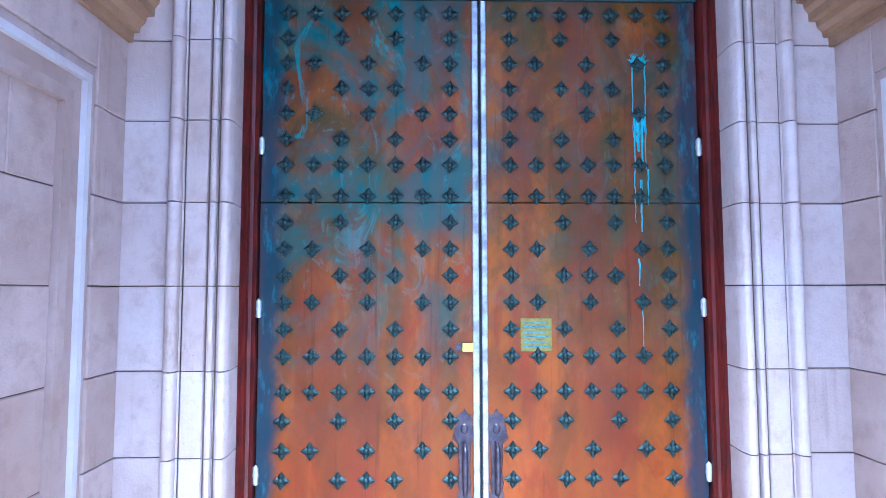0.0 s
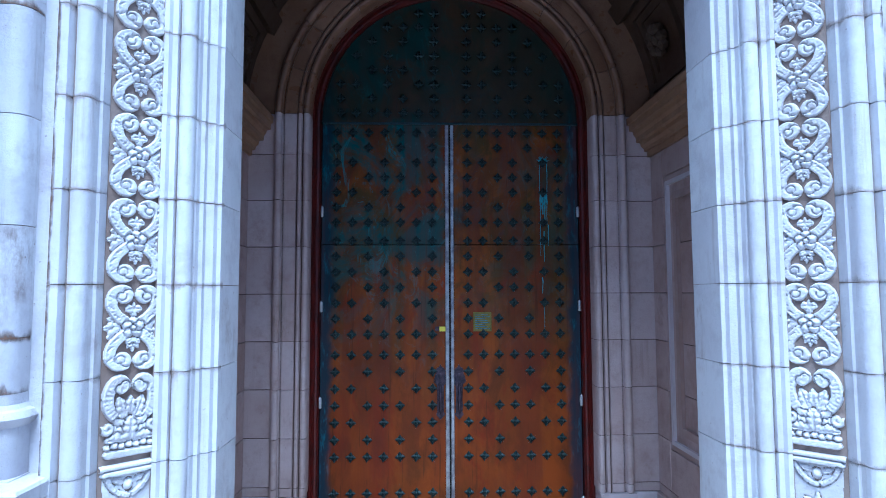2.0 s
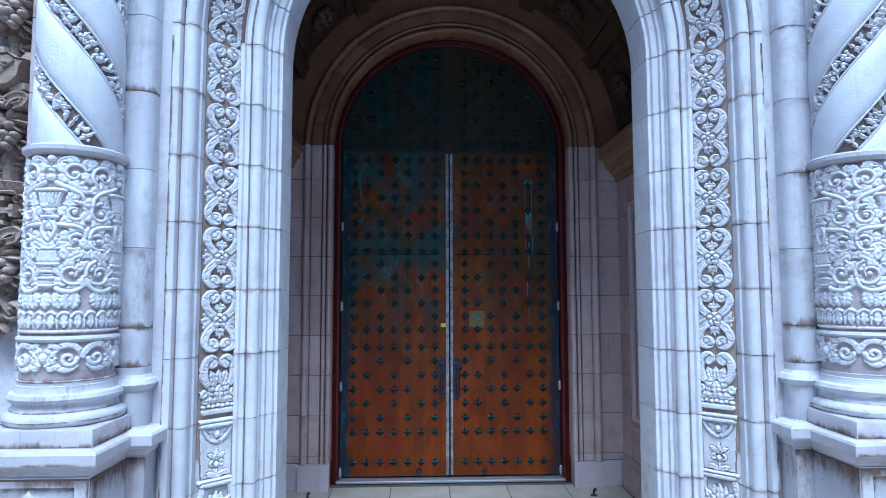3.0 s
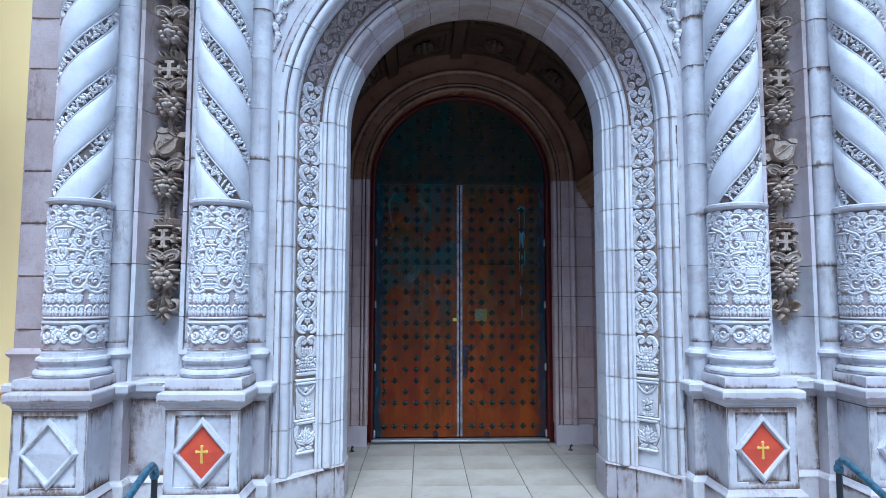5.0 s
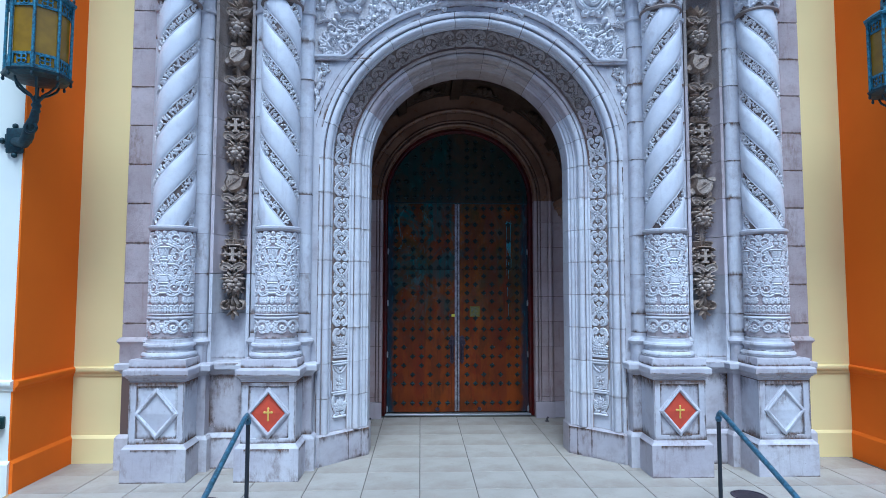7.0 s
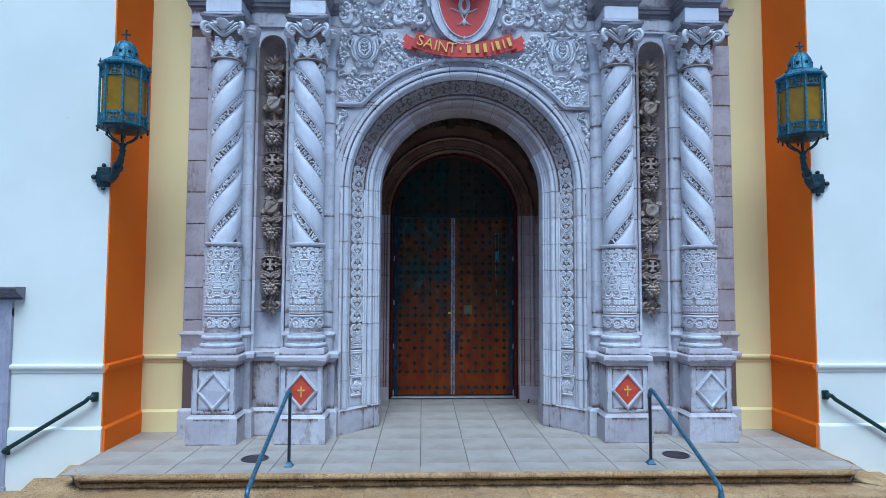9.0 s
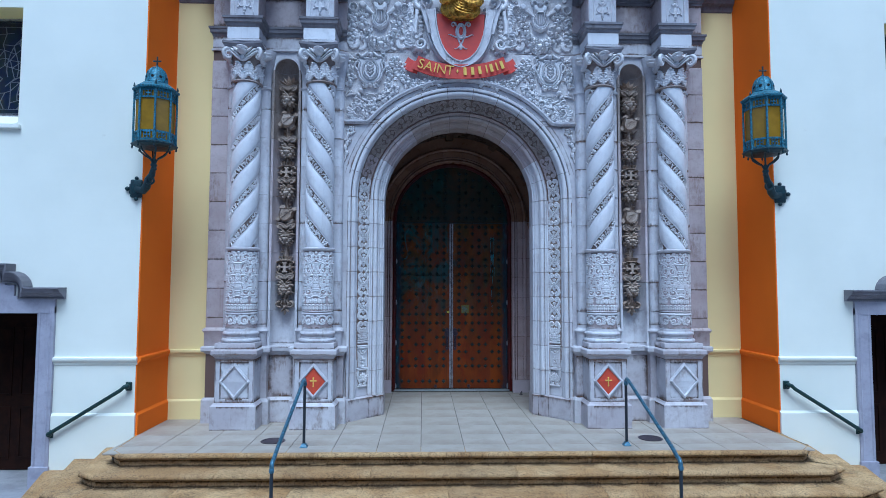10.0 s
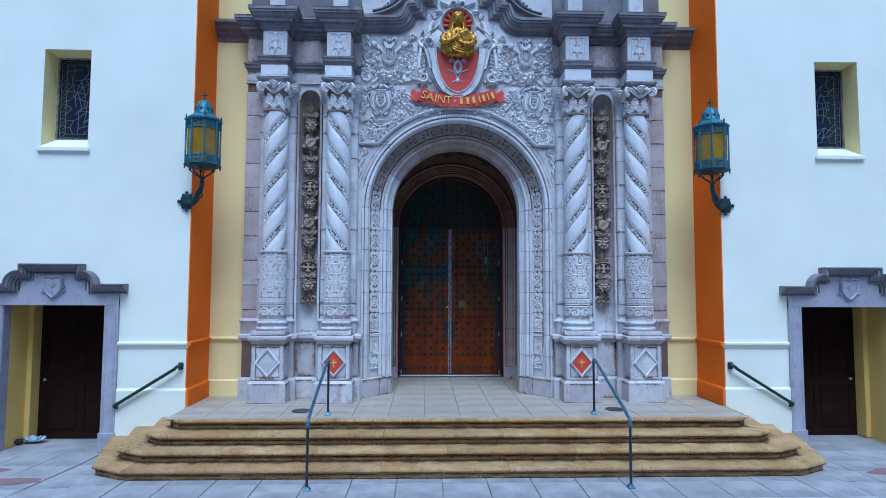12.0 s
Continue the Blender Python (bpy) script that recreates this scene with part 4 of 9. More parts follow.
# profile in (distance from the axis, depth)
PROF = [(1.925, 1.75), (1.925, 0.955), (1.895, 0.95), (1.875, 0.955), (1.872, 0.985)] + roll(1.823, 1.015, 0.045, 40, -200, 8) + [(1.778, 1.055), (1.765, 1.06), (1.765, 1.125), (1.578, 1.305), (1.578, 1.255), (1.555, 1.255), (1.545, 1.275), (1.52, 1.28)] + roll(1.476, 1.318, 0.042, 30, -210, 8) + [(1.432, 1.345), (1.425, 1.372), (1.405, 1.375), (1.40, 1.40), (1.365, 1.415), (1.355, 1.44), (1.335, 1.445), (1.33, 1.47), (1.33, 1.75)]
CORE = [(r + (0.012 if 1.34 < r < 1.92 else (0.008 if r <= 1.34 else -0.008)), y + 0.012 if y < 1.7 else y - 0.01) for r, y in PROF]
FOOTP = [(1.945, 1.75), (1.945, 0.915), (1.86, 0.905), (1.545, 1.235), (1.40, 1.375), (1.315, 1.455), (1.315, 1.79)]


SPLIT = PROF.index((1.578, 1.305)) + 1
PROF_OUT, PROF_IN = PROF[:SPLIT] + [(1.578, 1.75)], [(1.575, 1.75), (1.575, 1.305)] + PROF[SPLIT + 1:]


def sweep(prof, sections):
    bm = bmesh.new()
    return bridge(bm, [[f(r, y) for r, y in prof] for f in sections])


def up(s, z):
    return lambda r, y: (s * r, y, z)


def turn(a):
    return lambda r, y: (r * math.cos(a), y, SPRING + r * math.sin(a))


FOOT_Z, NJ, NV, J = 0.37, 8, 13, 0.0018
for s in (1, -1):
    part("jamb_foot", sweep(FOOTP, [up(s, 0.0), up(s, FOOT_Z - 0.02), lambda r, y, s=s: (s * (r + (0.01 if r < 1.9 else -0.01)), y + (0.01 if y < 1.7 else 0), FOOT_Z)]), STAINED_STONE, arch, "water-stained foot stone of the jamb")
    h = (SPRING - FOOT_Z) / NJ
    for k in range(NJ):
        part("jamb_stone", sweep(PROF, [up(s, FOOT_Z + h * k + J), up(s, FOOT_Z + h * (k + 1) - J)]), JAMB, arch, smooth=35)
    part("joint_core", sweep(CORE, [up(s, FOOT_Z - 0.01), up(s, SPRING)]), PALE_MORTAR, arch)
for k in range(NV):
    a0, a1 = math.pi * k / NV + 0.0023, math.pi * (k + 1) / NV - 0.0023
    part("voussoir", sweep(PROF_OUT, [turn(a0 + (a1 - a0) * i / 5) for i in range(6)]), JAMB, arch, smooth=35)
    # Inner stones go browner to the crown: soot brown and painted shade.
    part("inner_voussoir", sweep(PROF_IN, [turn(a0 + (a1 - a0) * i / 5) for i in range(6)]), BROWN_SHADED if 3 < k < 9 else (QUOIN if 1 < k < 11 else JAMB), arch, smooth=35)
part("joint_core", sweep(CORE, [turn(math.pi * i / 40) for i in range(41)]), MORTAR, arch)

rnd = random.Random(77)
for s in (1, -1):
    bm = bmesh.new()
    foot = [(1.945, 0.915), (1.86, 0.905), (1.545, 1.235), (1.40, 1.375), (1.315, 1.455), (1.315, 1.75)]
    for (xa, ya), (xb, yb) in zip(foot[1:], foot[2:]):
        off = Vector((-(yb - ya), xb - xa)).normalized() * -0.002
        if off.y > 0:
            off = -off
        a, b = (s * (xa + off.x), ya + off.y), (s * (xb + off.x), yb + off.y)
        crust(bm, (a[0], a[1], 0.352), (b[0], b[1], 0.352), (0, 0, -1), 0.13, rnd)
        crust(bm, (a[0], a[1], 0.004), (b[0], b[1], 0.004), (0, 0, 1), 0.09, rnd)
    for xa, ya in foot[2:5]:
        crust(bm, (s * (xa - 0.002), ya - 0.004, 0.0), (s * (xa - 0.002), ya - 0.004, 0.36), (s * 0.7, -0.7, 0), 0.05, rnd)
    part("grime", bm, GRIME, arch, "brown water stains", kind="stuff")
    bm = bmesh.new()
    face = offset_path(PROF[1:-1], -0.0016)
    for k in range(0, NJ + 1):
        for w in (1, -1):
            if k == 0 and w < 0:
                continue
            crust_path(bm, [(s * q.x, q.y, FOOT_Z + h * k + 0.001 * w) for q in face], (0, 0, w), rnd.uniform(0.015, 0.06), rnd)
    part("grime", bm, RUST, arch, kind="stuff")
    # outer edge of the arch where it meets the pilaster
    bm = bmesh.new()
    crust(bm, (s * 1.922, 0.952, 0.4), (s * 1.922, 0.952, 3.7), (-s, 0, 0), 0.035, rnd)
    part("grime", bm, GRIME, arch, kind="stuff")
    bm = bmesh.new()
    for cx in PED:
        face = offset_path(pilaster_plan(cx, 0.98), 0.0018)
        for k in range(1, 9):
            z = 1.36 + COURSE * k
            for w in (1, -1):
                if rnd.random() < (0.75 if s > 0 else 0.35):
                    crust_path(bm, [(s * q.x, q.y, z) for q in face], (0, 0, w), rnd.uniform(0.03, 0.12), rnd)
        crust_path(bm, [(s * q.x, q.y, 1.61) for q in face], (0, 0, 1), 0.10, rnd)
    for k in range(10):
        z = 1.24 + COURSE * k
        for w in (1, -1):
            crust(bm, (s * 3.94, 0.8985, z), (s * 4.225, 0.8985, z), (0, 0, w), 0.035, rnd)
    # the dado between the pedestals
    for z, w, L in ((1.098, -1, 0.13), (0.418, 1, 0.12)):
        crust(bm, (s * 2.74, 0.958, z), (s * 3.23, 0.958, z), (0, 0, w), L * 1.3, rnd)
        crust(bm, (s * 1.94, 0.818, z), (s * 2.06, 0.818, z), (0, 0, w), L, rnd)
        crust(bm, (s * 3.85, 0.818, z), (s * 3.95, 0.818, z), (0, 0, w), L, rnd)
        crust(bm, (s * 3.94, 0.918, z), (s * 4.22, 0.918, z), (0, 0, w), L, rnd)
    for x, w in ((2.772, 1), (3.198, -1)):
        crust(bm, (s * x, 0.958, 0.42), (s * x, 0.958, 1.09), (s * w, 0, 0), 0.13, rnd)
    crust(bm, (s * 2.74, 0.908, 0.362), (s * 3.23, 0.908, 0.362), (0, 0, -1), 0.10, rnd)
    crust(bm, (s * 2.74, 0.906, 0.002), (s * 3.23, 0.906, 0.002), (0, 0, 1), 0.08, rnd)
    crust(bm, (s * 2.74, 0.882, 1.248), (s * 3.23, 0.882, 1.248), (0, 0, -1), 0.05, rnd)
    crust(bm, (s * 2.74, 0.937, 1.30), (s * 3.23, 0.937, 1.30), (0, 0, 1), 0.06, rnd)
    part("grime", bm, GRIME, portal, "brown water stains", kind="stuff")

# Darker strip under the carved band: soil, with crevice shade painted in.
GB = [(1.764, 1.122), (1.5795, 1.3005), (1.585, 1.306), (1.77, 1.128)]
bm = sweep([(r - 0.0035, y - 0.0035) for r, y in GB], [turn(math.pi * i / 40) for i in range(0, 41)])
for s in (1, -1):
    part("band_ground", sweep([(r - 0.0035, y - 0.0035) for r, y in GB], [up(s, 1.0), up(s, SPRING)]), SOIL_SHADE, arch)
part("band_ground", bm, DARK_GROUND, arch, "soiled ground of the carved band with crevice shade painted in")

# ---- entrance hall: side walls, vault, back wall ----
HC = 0.4185


def hall_joints(z0, z1):
    out = [z0]
    k = 1.602 % HC
    while k < z1 - 0.05:
        if k > z0 + 0.05:
            out.append(k)
        k += HC
    return out + [z1]


PANEL_LO, PANEL_HI = 0.70, 3.03
hall = thing("hall_wall", "rose and lavender terracotta walls of the entrance hall, laid in courses", "wall", kind="structure")
zs = [0.0, 0.27] + hall_joints(0.27, 3.27)[1:]
for s in (1, -1):
    part("joint_core", boxed(min(s * (HALL_X + 0.047), s * 2.1), max(s * (HALL_X + 0.047), s * 2.1), HALL_FRONT, HALL_BACK + 0.3, 0, 5.6), MORTAR, hall)
    for k, (z0, z1) in enumerate(zip(zs, zs[1:])):
        g = 0.003
        q = 0.03 if k == 0 else 0.0
        # border stones at both ends, panel stones between, set back behind a stepped edge
        ys = [(HALL_FRONT, 2.02), (3.36, HALL_BACK)]
        for y0, y1 in ys:
            part("border_stone", boxed(min(s * (HALL_X - q), s * 2.05), max(s * (HALL_X - q), s * 2.05), y0 + (g if y0 > 2 else 0), y1 - (g if y1 < 3 else 0), z0 + g, z1 - g, 0.004, 1), PINK, hall)
        if z0 < PANEL_LO - 0.02:
            part("border_stone", boxed(min(s * (HALL_X - q), s * 2.05), max(s * (HALL_X - q), s * 2.05), 2.02 + g, 3.36 - g, z0 + g, min(z1, PANEL_LO) - g, 0.004, 1), PINK, hall)
        if z1 > PANEL_HI + 0.02:
            part("border_stone", boxed(min(s * (HALL_X - q), s * 2.05), max(s * (HALL_X - q), s * 2.05), 2.02 + g, 3.36 - g, max(z0, PANEL_HI) + g, z1 - g, 0.004, 1), PINK, hall)
        a, b = max(z0, PANEL_LO), min(z1, PANEL_HI)
        if b - a > 0.03:
            cut = 2.55 + 0.30 * (k % 2)
            for y0, y1 in ((2.24, cut), (cut, 3.14)):
                part("panel_stone", boxed(min(s * (HALL_X + 0.040), s * 2.05), max(s * (HALL_X + 0.040), s * 2.05), y0 + g, y1 - g, a + g, b - g, 0.004, 1), PINK, hall)
    # stepped frame of the sunk panel
    for inset, wide, dx in ((0.0, 0.05, 0.014), (0.05, 0.035, -0.004), (0.085, 0.075, 0.024), (0.16, 0.06, 0.010)):
        bm = bmesh.new()
        a, b, c, d = 2.02 + inset, 3.36 - inset, PANEL_LO + inset, PANEL_HI - inset
        for y0, y1, z0, z1 in ((a, a + wide, c, d), (b - wide, b, c, d), (a + wide, b - wide, c, c + wide), (a + wide, b - wide, d - wide, d)):
            box(bm, min(s * (HALL_X + dx), s * 2.0), max(s * (HALL_X + dx), s * 2.0), y0, y1, z0, z1)
        part("panel_frame", bm, LAVENDER if wide < 0.04 else PINK, hall, "pale narrow fillet" if wide < 0.04 else "")
    imp = [(0.0, 3.265), (0.025, 3.265), (0.027, 3.315), (0.055, 3.317), (0.060, 3.345), (0.085, 3.37), (0.090, 3.40), (0.128, 3.402), (0.130, 3.445), (0.150, 3.47), (0.156, 3.50), (0.190, 3.502), (0.192, 3.56), (0.212, 3.562), (0.214, 3.62), (0.0, 3.63)]
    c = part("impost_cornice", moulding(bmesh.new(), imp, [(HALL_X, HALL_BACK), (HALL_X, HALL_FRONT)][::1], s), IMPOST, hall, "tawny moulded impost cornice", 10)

# back wall round the door, with its arched head
zs = [0.0, 0.27] + hall_joints(0.27, DOOR_SPRING)[1:]
for s in (1, -1):
    for z0, z1 in zip(zs, zs[1:]):
        q = 0.02 if z0 == 0 else 0
        part("back_stone", boxed(min(s * 1.56, s * 1.90), max(s * 1.56, s * 1.90), HALL_BACK - q, 4.0, z0 + 0.003, z1 - 0.003, 0.004, 1), HALLSTONE if z0 else LAVENDER, hall)
    part("joint_core", boxed(min(s * 1.5, s * 2.0), max(s * 1.5, s * 2.0), HALL_BACK + 0.01, 4.05, 0, DOOR_SPRING), MORTAR, hall)
bm = bmesh.new()
prev = None
for i in range(41):
    a = math.pi * i / 40
    row = [bm.verts.new((r * math.cos(a), HALL_BACK, DOOR_SPRING + r * math.sin(a))) for r in (1.5, 2.1)]
    if prev:
        bm.faces.new((prev[0], prev[1], row[1], row[0]))
    prev = row
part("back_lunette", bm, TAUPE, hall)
# barrel vault with coffers
vault = bmesh.new()
rows = []
for i in range(33):
    a = math.pi * i / 32
    rows.append([vault.verts.new((1.86 * math.cos(a), y, 3.62 + 1.86 * math.sin(a))) for y in (HALL_FRONT - 0.05, HALL_BACK + 0.05)])
for a, b in zip(rows, rows[1:]):
    vault.faces.new((a[0], a[1], b[1], b[0]))


def vault_bar(a0, a1, y0, y1, r0, r1):
    n = max(2, int((a1 - a0) / 5))
    bridge(vault, [[(r * math.cos(a), y, 3.62 + r * math.sin(a)) for r, y in ((r1, y0), (r0, y0), (r0, y1), (r1, y1))] for a in (radians(a0 + (a1 - a0) * k / n) for k in range(n + 1))])


for k in range(6):
    vault_bar(30 * k, 30 * k + 5, HALL_FRONT, HALL_BACK, 1.79, 1.88)
    for j, (y0, y1) in enumerate(((1.95, 2.62), (2.78, 3.45))):
        for inset, r0 in ((0.0, 1.815), (0.07, 1.835)):
            a0, a1 = 30 * k + 6 + inset * 32, 30 * k + 29 - inset * 32
            for b0, b1, c0, c1 in ((a0, a0 + 2, y0 + inset, y1 - inset), (a1 - 2, a1, y0 + inset, y1 - inset), (a0 + 2, a1 - 2, y0 + inset, y0 + inset + 0.06), (a0 + 2, a1 - 2, y1 - inset - 0.06, y1 - inset)):
                vault_bar(b0, b1, c0, c1, r0, 1.87)
        am = radians(30 * k + 17.5)
        cxv, czv, ym = 1.80 * math.cos(am), 3.62 + 1.80 * math.sin(am), (y0 + y1) / 2
        for p in range(9):
            q = 0.0 if p == 8 else 0.10
            t = 2 * math.pi * p / 8
            dt, dy = q * math.cos(t), q * math.sin(t)
            bmesh.ops.create_icosphere(vault, subdivisions=1, radius=0.055, matrix=Matrix.Translation((cxv - dt * math.sin(am), ym + dy, czv + dt * math.cos(am))))
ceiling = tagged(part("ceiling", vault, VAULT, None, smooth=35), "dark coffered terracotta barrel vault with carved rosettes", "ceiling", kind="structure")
# inner face of the arch wall
bm = bmesh.new()
prev = None
for i in range(41):
    a = math.pi * i / 40
    row = [bm.verts.new((r * math.cos(a), HALL_FRONT, 3.66 + r * math.sin(a))) for r in (1.45, 2.1)]
    if prev:
        bm.faces.new((prev[0], prev[1], row[1], row[0]))
    prev = row
for s in (1, -1):
    bm.faces.new([bm.verts.new(p) for p in ((s * 1.45, HALL_FRONT, 0), (s * 2.1, HALL_FRONT, 0), (s * 2.1, HALL_FRONT, 3.66), (s * 1.45, HALL_FRONT, 3.66))])
part("inner_face", bm, PINK, hall)
box_bm = bmesh.new()
box(box_bm, -2.3, 2.3, 1.85, 4.4, 5.62, 6.0)
box(box_bm, -2.3, 2.3, 4.1, 4.4, -0.2, 5.62)
part("outer_shell", box_bm, MORTAR, hall)

# door surround: moulded stones up both sides and round the head
surround = thing("door_surround", "pale moulded terracotta surround of the arched bronze door", "door surround", kind="structure")
DP = [(1.60, 3.75), (1.60, 3.600), (1.590, 3.585)] + arc_pts(1.560, 3.585, 0.030, 0, -180, 6) + [(1.530, 3.612), (1.515, 3.612), (1.508, 3.600), (1.405, 3.600), (1.400, 3.612), (1.388, 3.612)] + arc_pts(1.372, 3.600, 0.016, 0, -180, 5) + [(1.356, 3.618), (1.340, 3.618)] + arc_pts(1.315, 3.605, 0.025, 0, -150, 6) + [(1.284, 3.65), (1.300, 3.87), (1.60, 3.87)]
DC = [(r - 0.012 if r > 1.55 else r + 0.012, y + 0.012) for r, y in DP]
turn_d = lambda a: (lambda r, y: (r * math.cos(a), y, DOOR_SPRING + r * math.sin(a)))
for s in (1, -1):
    for z0, z1 in zip(zs, zs[1:]):
        pr = [(r + 0.0, y - (0.02 if z0 == 0 and y < 3.7 else 0)) for r, y in (DP if z0 else [(1.61, 3.75), (1.61, 3.57), (1.285, 3.57), (1.31, 3.87), (1.61, 3.87)])]
        part("jamb_stone", sweep(pr, [up(s, z0 + 0.003), up(s, z1 - 0.003)]), HALLSTONE if z0 else LAVENDER, surround, smooth=35)
    part("joint_core", sweep(DC, [up(s, 0.01), up(s, DOOR_SPRING)]), MORTAR, surround)
for k in range(11):
    a0, a1 = math.pi * k / 11 + 0.002, math.pi * (k + 1) / 11 - 0.002
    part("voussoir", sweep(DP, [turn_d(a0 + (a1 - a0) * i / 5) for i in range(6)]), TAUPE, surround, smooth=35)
part("joint_core", sweep(DC, [turn_d(math.pi * i / 40) for i in range(41)]), MORTAR, surround)

# ---- the double door ----
door = thing("door_1", "tall closed double door of patinated copper with rows of dark bronze studs", "door", kind="structure")
# varnished frame
FP = [(1.325, 3.82), (1.312, 3.795), (1.290, 3.788), (1.280, 3.803), (1.260, 3.795), (1.252, 3.812), (1.235, 3.815), (1.230, 3.83), (1.222, 3.84), (1.222, 3.93), (1.325, 3.93)]
bm = sweep(FP, [up(1, 0.0), up(1, DOOR_SPRING)] + [turn_d(math.pi * i / 40) for i in range(1, 40)] + [up(-1, DOOR_SPRING), up(-1, 0.0)])
part("door_frame", bm, MAHOGANY, door, "deep red varnished wooden frame", 30)
ASTR = 0.012
TRANS = 3.645
leaves = []
for s in (-1, 1):
    x0, x1 = (-DOOR_HALF + 0.008, -ASTR - 0.003) if s < 0 else (-ASTR + 0.003, DOOR_HALF - 0.008)
    bm = bmesh.new()
    box(bm, x0, x1, DOOR_Y, DOOR_Y + 0.06, 0.05, 2.478, 0.004, 1)
    box(bm, x0, x1, DOOR_Y + 0.001, DOOR_Y + 0.06, 2.483, TRANS - 0.012, 0.004, 1)
    leaves.append(part("door_leaf", bm, COPPER, door, "copper-sheeted door leaf, orange and teal with age"))
bm = bmesh.new()
pts = [(-DOOR_HALF, TRANS)] + [(DOOR_HALF * math.cos(math.pi - math.pi * i / 40), DOOR_SPRING + DOOR_HALF * math.sin(math.pi * i / 40)) for i in range(41)] + [(DOOR_HALF, TRANS)]
bridge(bm, [[(x, y, z) for x, z in pts] for y in (DOOR_Y, DOOR_Y + 0.06)])
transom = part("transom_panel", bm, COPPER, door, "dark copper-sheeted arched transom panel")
part("transom_bar", boxed(-DOOR_HALF, DOOR_HALF, DOOR_Y - 0.018, DOOR_Y + 0.03, TRANS - 0.014, TRANS + 0.006, 0.004, 1), DARK_BRONZE, door, "thin dark transom drip")
part("backing", boxed(-1.4, 1.4, DOOR_Y + 0.05, DOOR_Y + 0.10, 0, 5.1), GAP, door)
for x0, x1, mat in ((-0.056, -0.020, STEEL), (-0.006, 0.026, STEEL)):
    part("astragal", boxed(x0, x1, DOOR_Y - 0.018, DOOR_Y + 0.02, 0.06, TRANS - 0.02, 0.005, 2), mat, door, "scuffed steel meeting strip")
part("meeting_gap", boxed(-0.019, -0.007, DOOR_Y - 0.006, DOOR_Y + 0.02, 0.06, TRANS - 0.02), GAP, door)
part("threshold", boxed(-DOOR_HALF - 0.02, DOOR_HALF + 0.02, DOOR_Y - 0.10, DOOR_Y + 0.06, 0.0, 0.03, 0.008, 2), HINGE, door, "pale metal threshold")
# studs: a four-leaved boss on a point, all on one mesh
st = Relief()
for k in range(4):
    a = 90 * k
    st.leaf(0.004 * math.cos(radians(a)), 0.004 * math.sin(radians(a)), a, 0.044, 0.024, 0.014, 1)
st.blob(0, 0, 0.019, None, 0.027, 8)
stud = st.end("stud", STUD, leaves[0])
stud_me = stud.data
bpy.data.objects.remove(stud)
hb = bmesh.new()
hb.from_mesh(stud_me)
uvl = hb.loops.layers.uv.verify()
mid = hb.verts.new((0, -0.0012, 0))
ring = [hb.verts.new((0.058 * math.cos(a), -0.0012, 0.058 * math.sin(a) - 0.006)) for a in (2 * math.pi * k / 12 for k in range(12))]
for k in range(12):
    f = hb.faces.new((mid, ring[k], ring[(k + 1) % 12]))
    f.material_index = 1
    for lp, v in zip(f.loops, (1.25, 0, 0)):
        lp[uvl].uv = (0.5, v)
hb.to_mesh(stud_me)
hb.free()
stud_me.materials.append(HALO)
ALL, ALT, TWO, MID = (0, 1, 2, 3, 4, 5, 6), (0, 2, 4, 6), (0, 1, 3, 5, 6), (0, 2, 3, 4, 6)
GROUP = [ALL, ALT, TWO, MID, TWO, ALT, ALL]
ROWZ = [3.552 - 0.1435 * k for k in range(7)] + [2.515 - 0.1455 * k for k in range(7)] + [1.452 - 0.1545 * k for k in range(7)]
for s in (-1, 1):
    for k, z in enumerate(ROWZ + [0.20]):
        for c in (GROUP[k % 7] if k < 21 else ALL):
            x = -1.080 + 0.1505 * c if s < 0 else 1.026 - 0.1448 * c
            piece("stud", stud_me, leaves[(s + 1) // 2], pose(x, DOOR_Y, z, random.uniform(-3, 3), random.uniform(-6, 6), 0))
    for k in range(8):
        z = 3.745 + 0.141 * k
        for c in GROUP[k % 7]:
            x = s * (0.155 + 0.149 * (6 - c))
            if math.hypot(x, z - DOOR_SPRING) < DOOR_HALF - 0.10:
                piece("stud", stud_me, transom, pose(x, DOOR_Y, z, 0, random.uniform(-6, 6), 0))
# hinges
for s in (1, -1):
    for z in (2.79, 1.90, 1.02, 0.10):
        bm = bmesh.new()
        lathe(bm, [(0.0, z - 0.05), (0.011, z - 0.048), (0.016, z - 0.04), (0.016, z - 0.012), (0.018, z - 0.010), (0.018, z + 0.01), (0.016, z + 0.012), (0.016, z + 0.04), (0.009, z + 0.05), (0.0, z + 0.058)], 12, s * 1.211, DOOR_Y - 0.016, False)
        part("hinge", bm, HINGE, door, "pale metal hinge knuckle", 40)
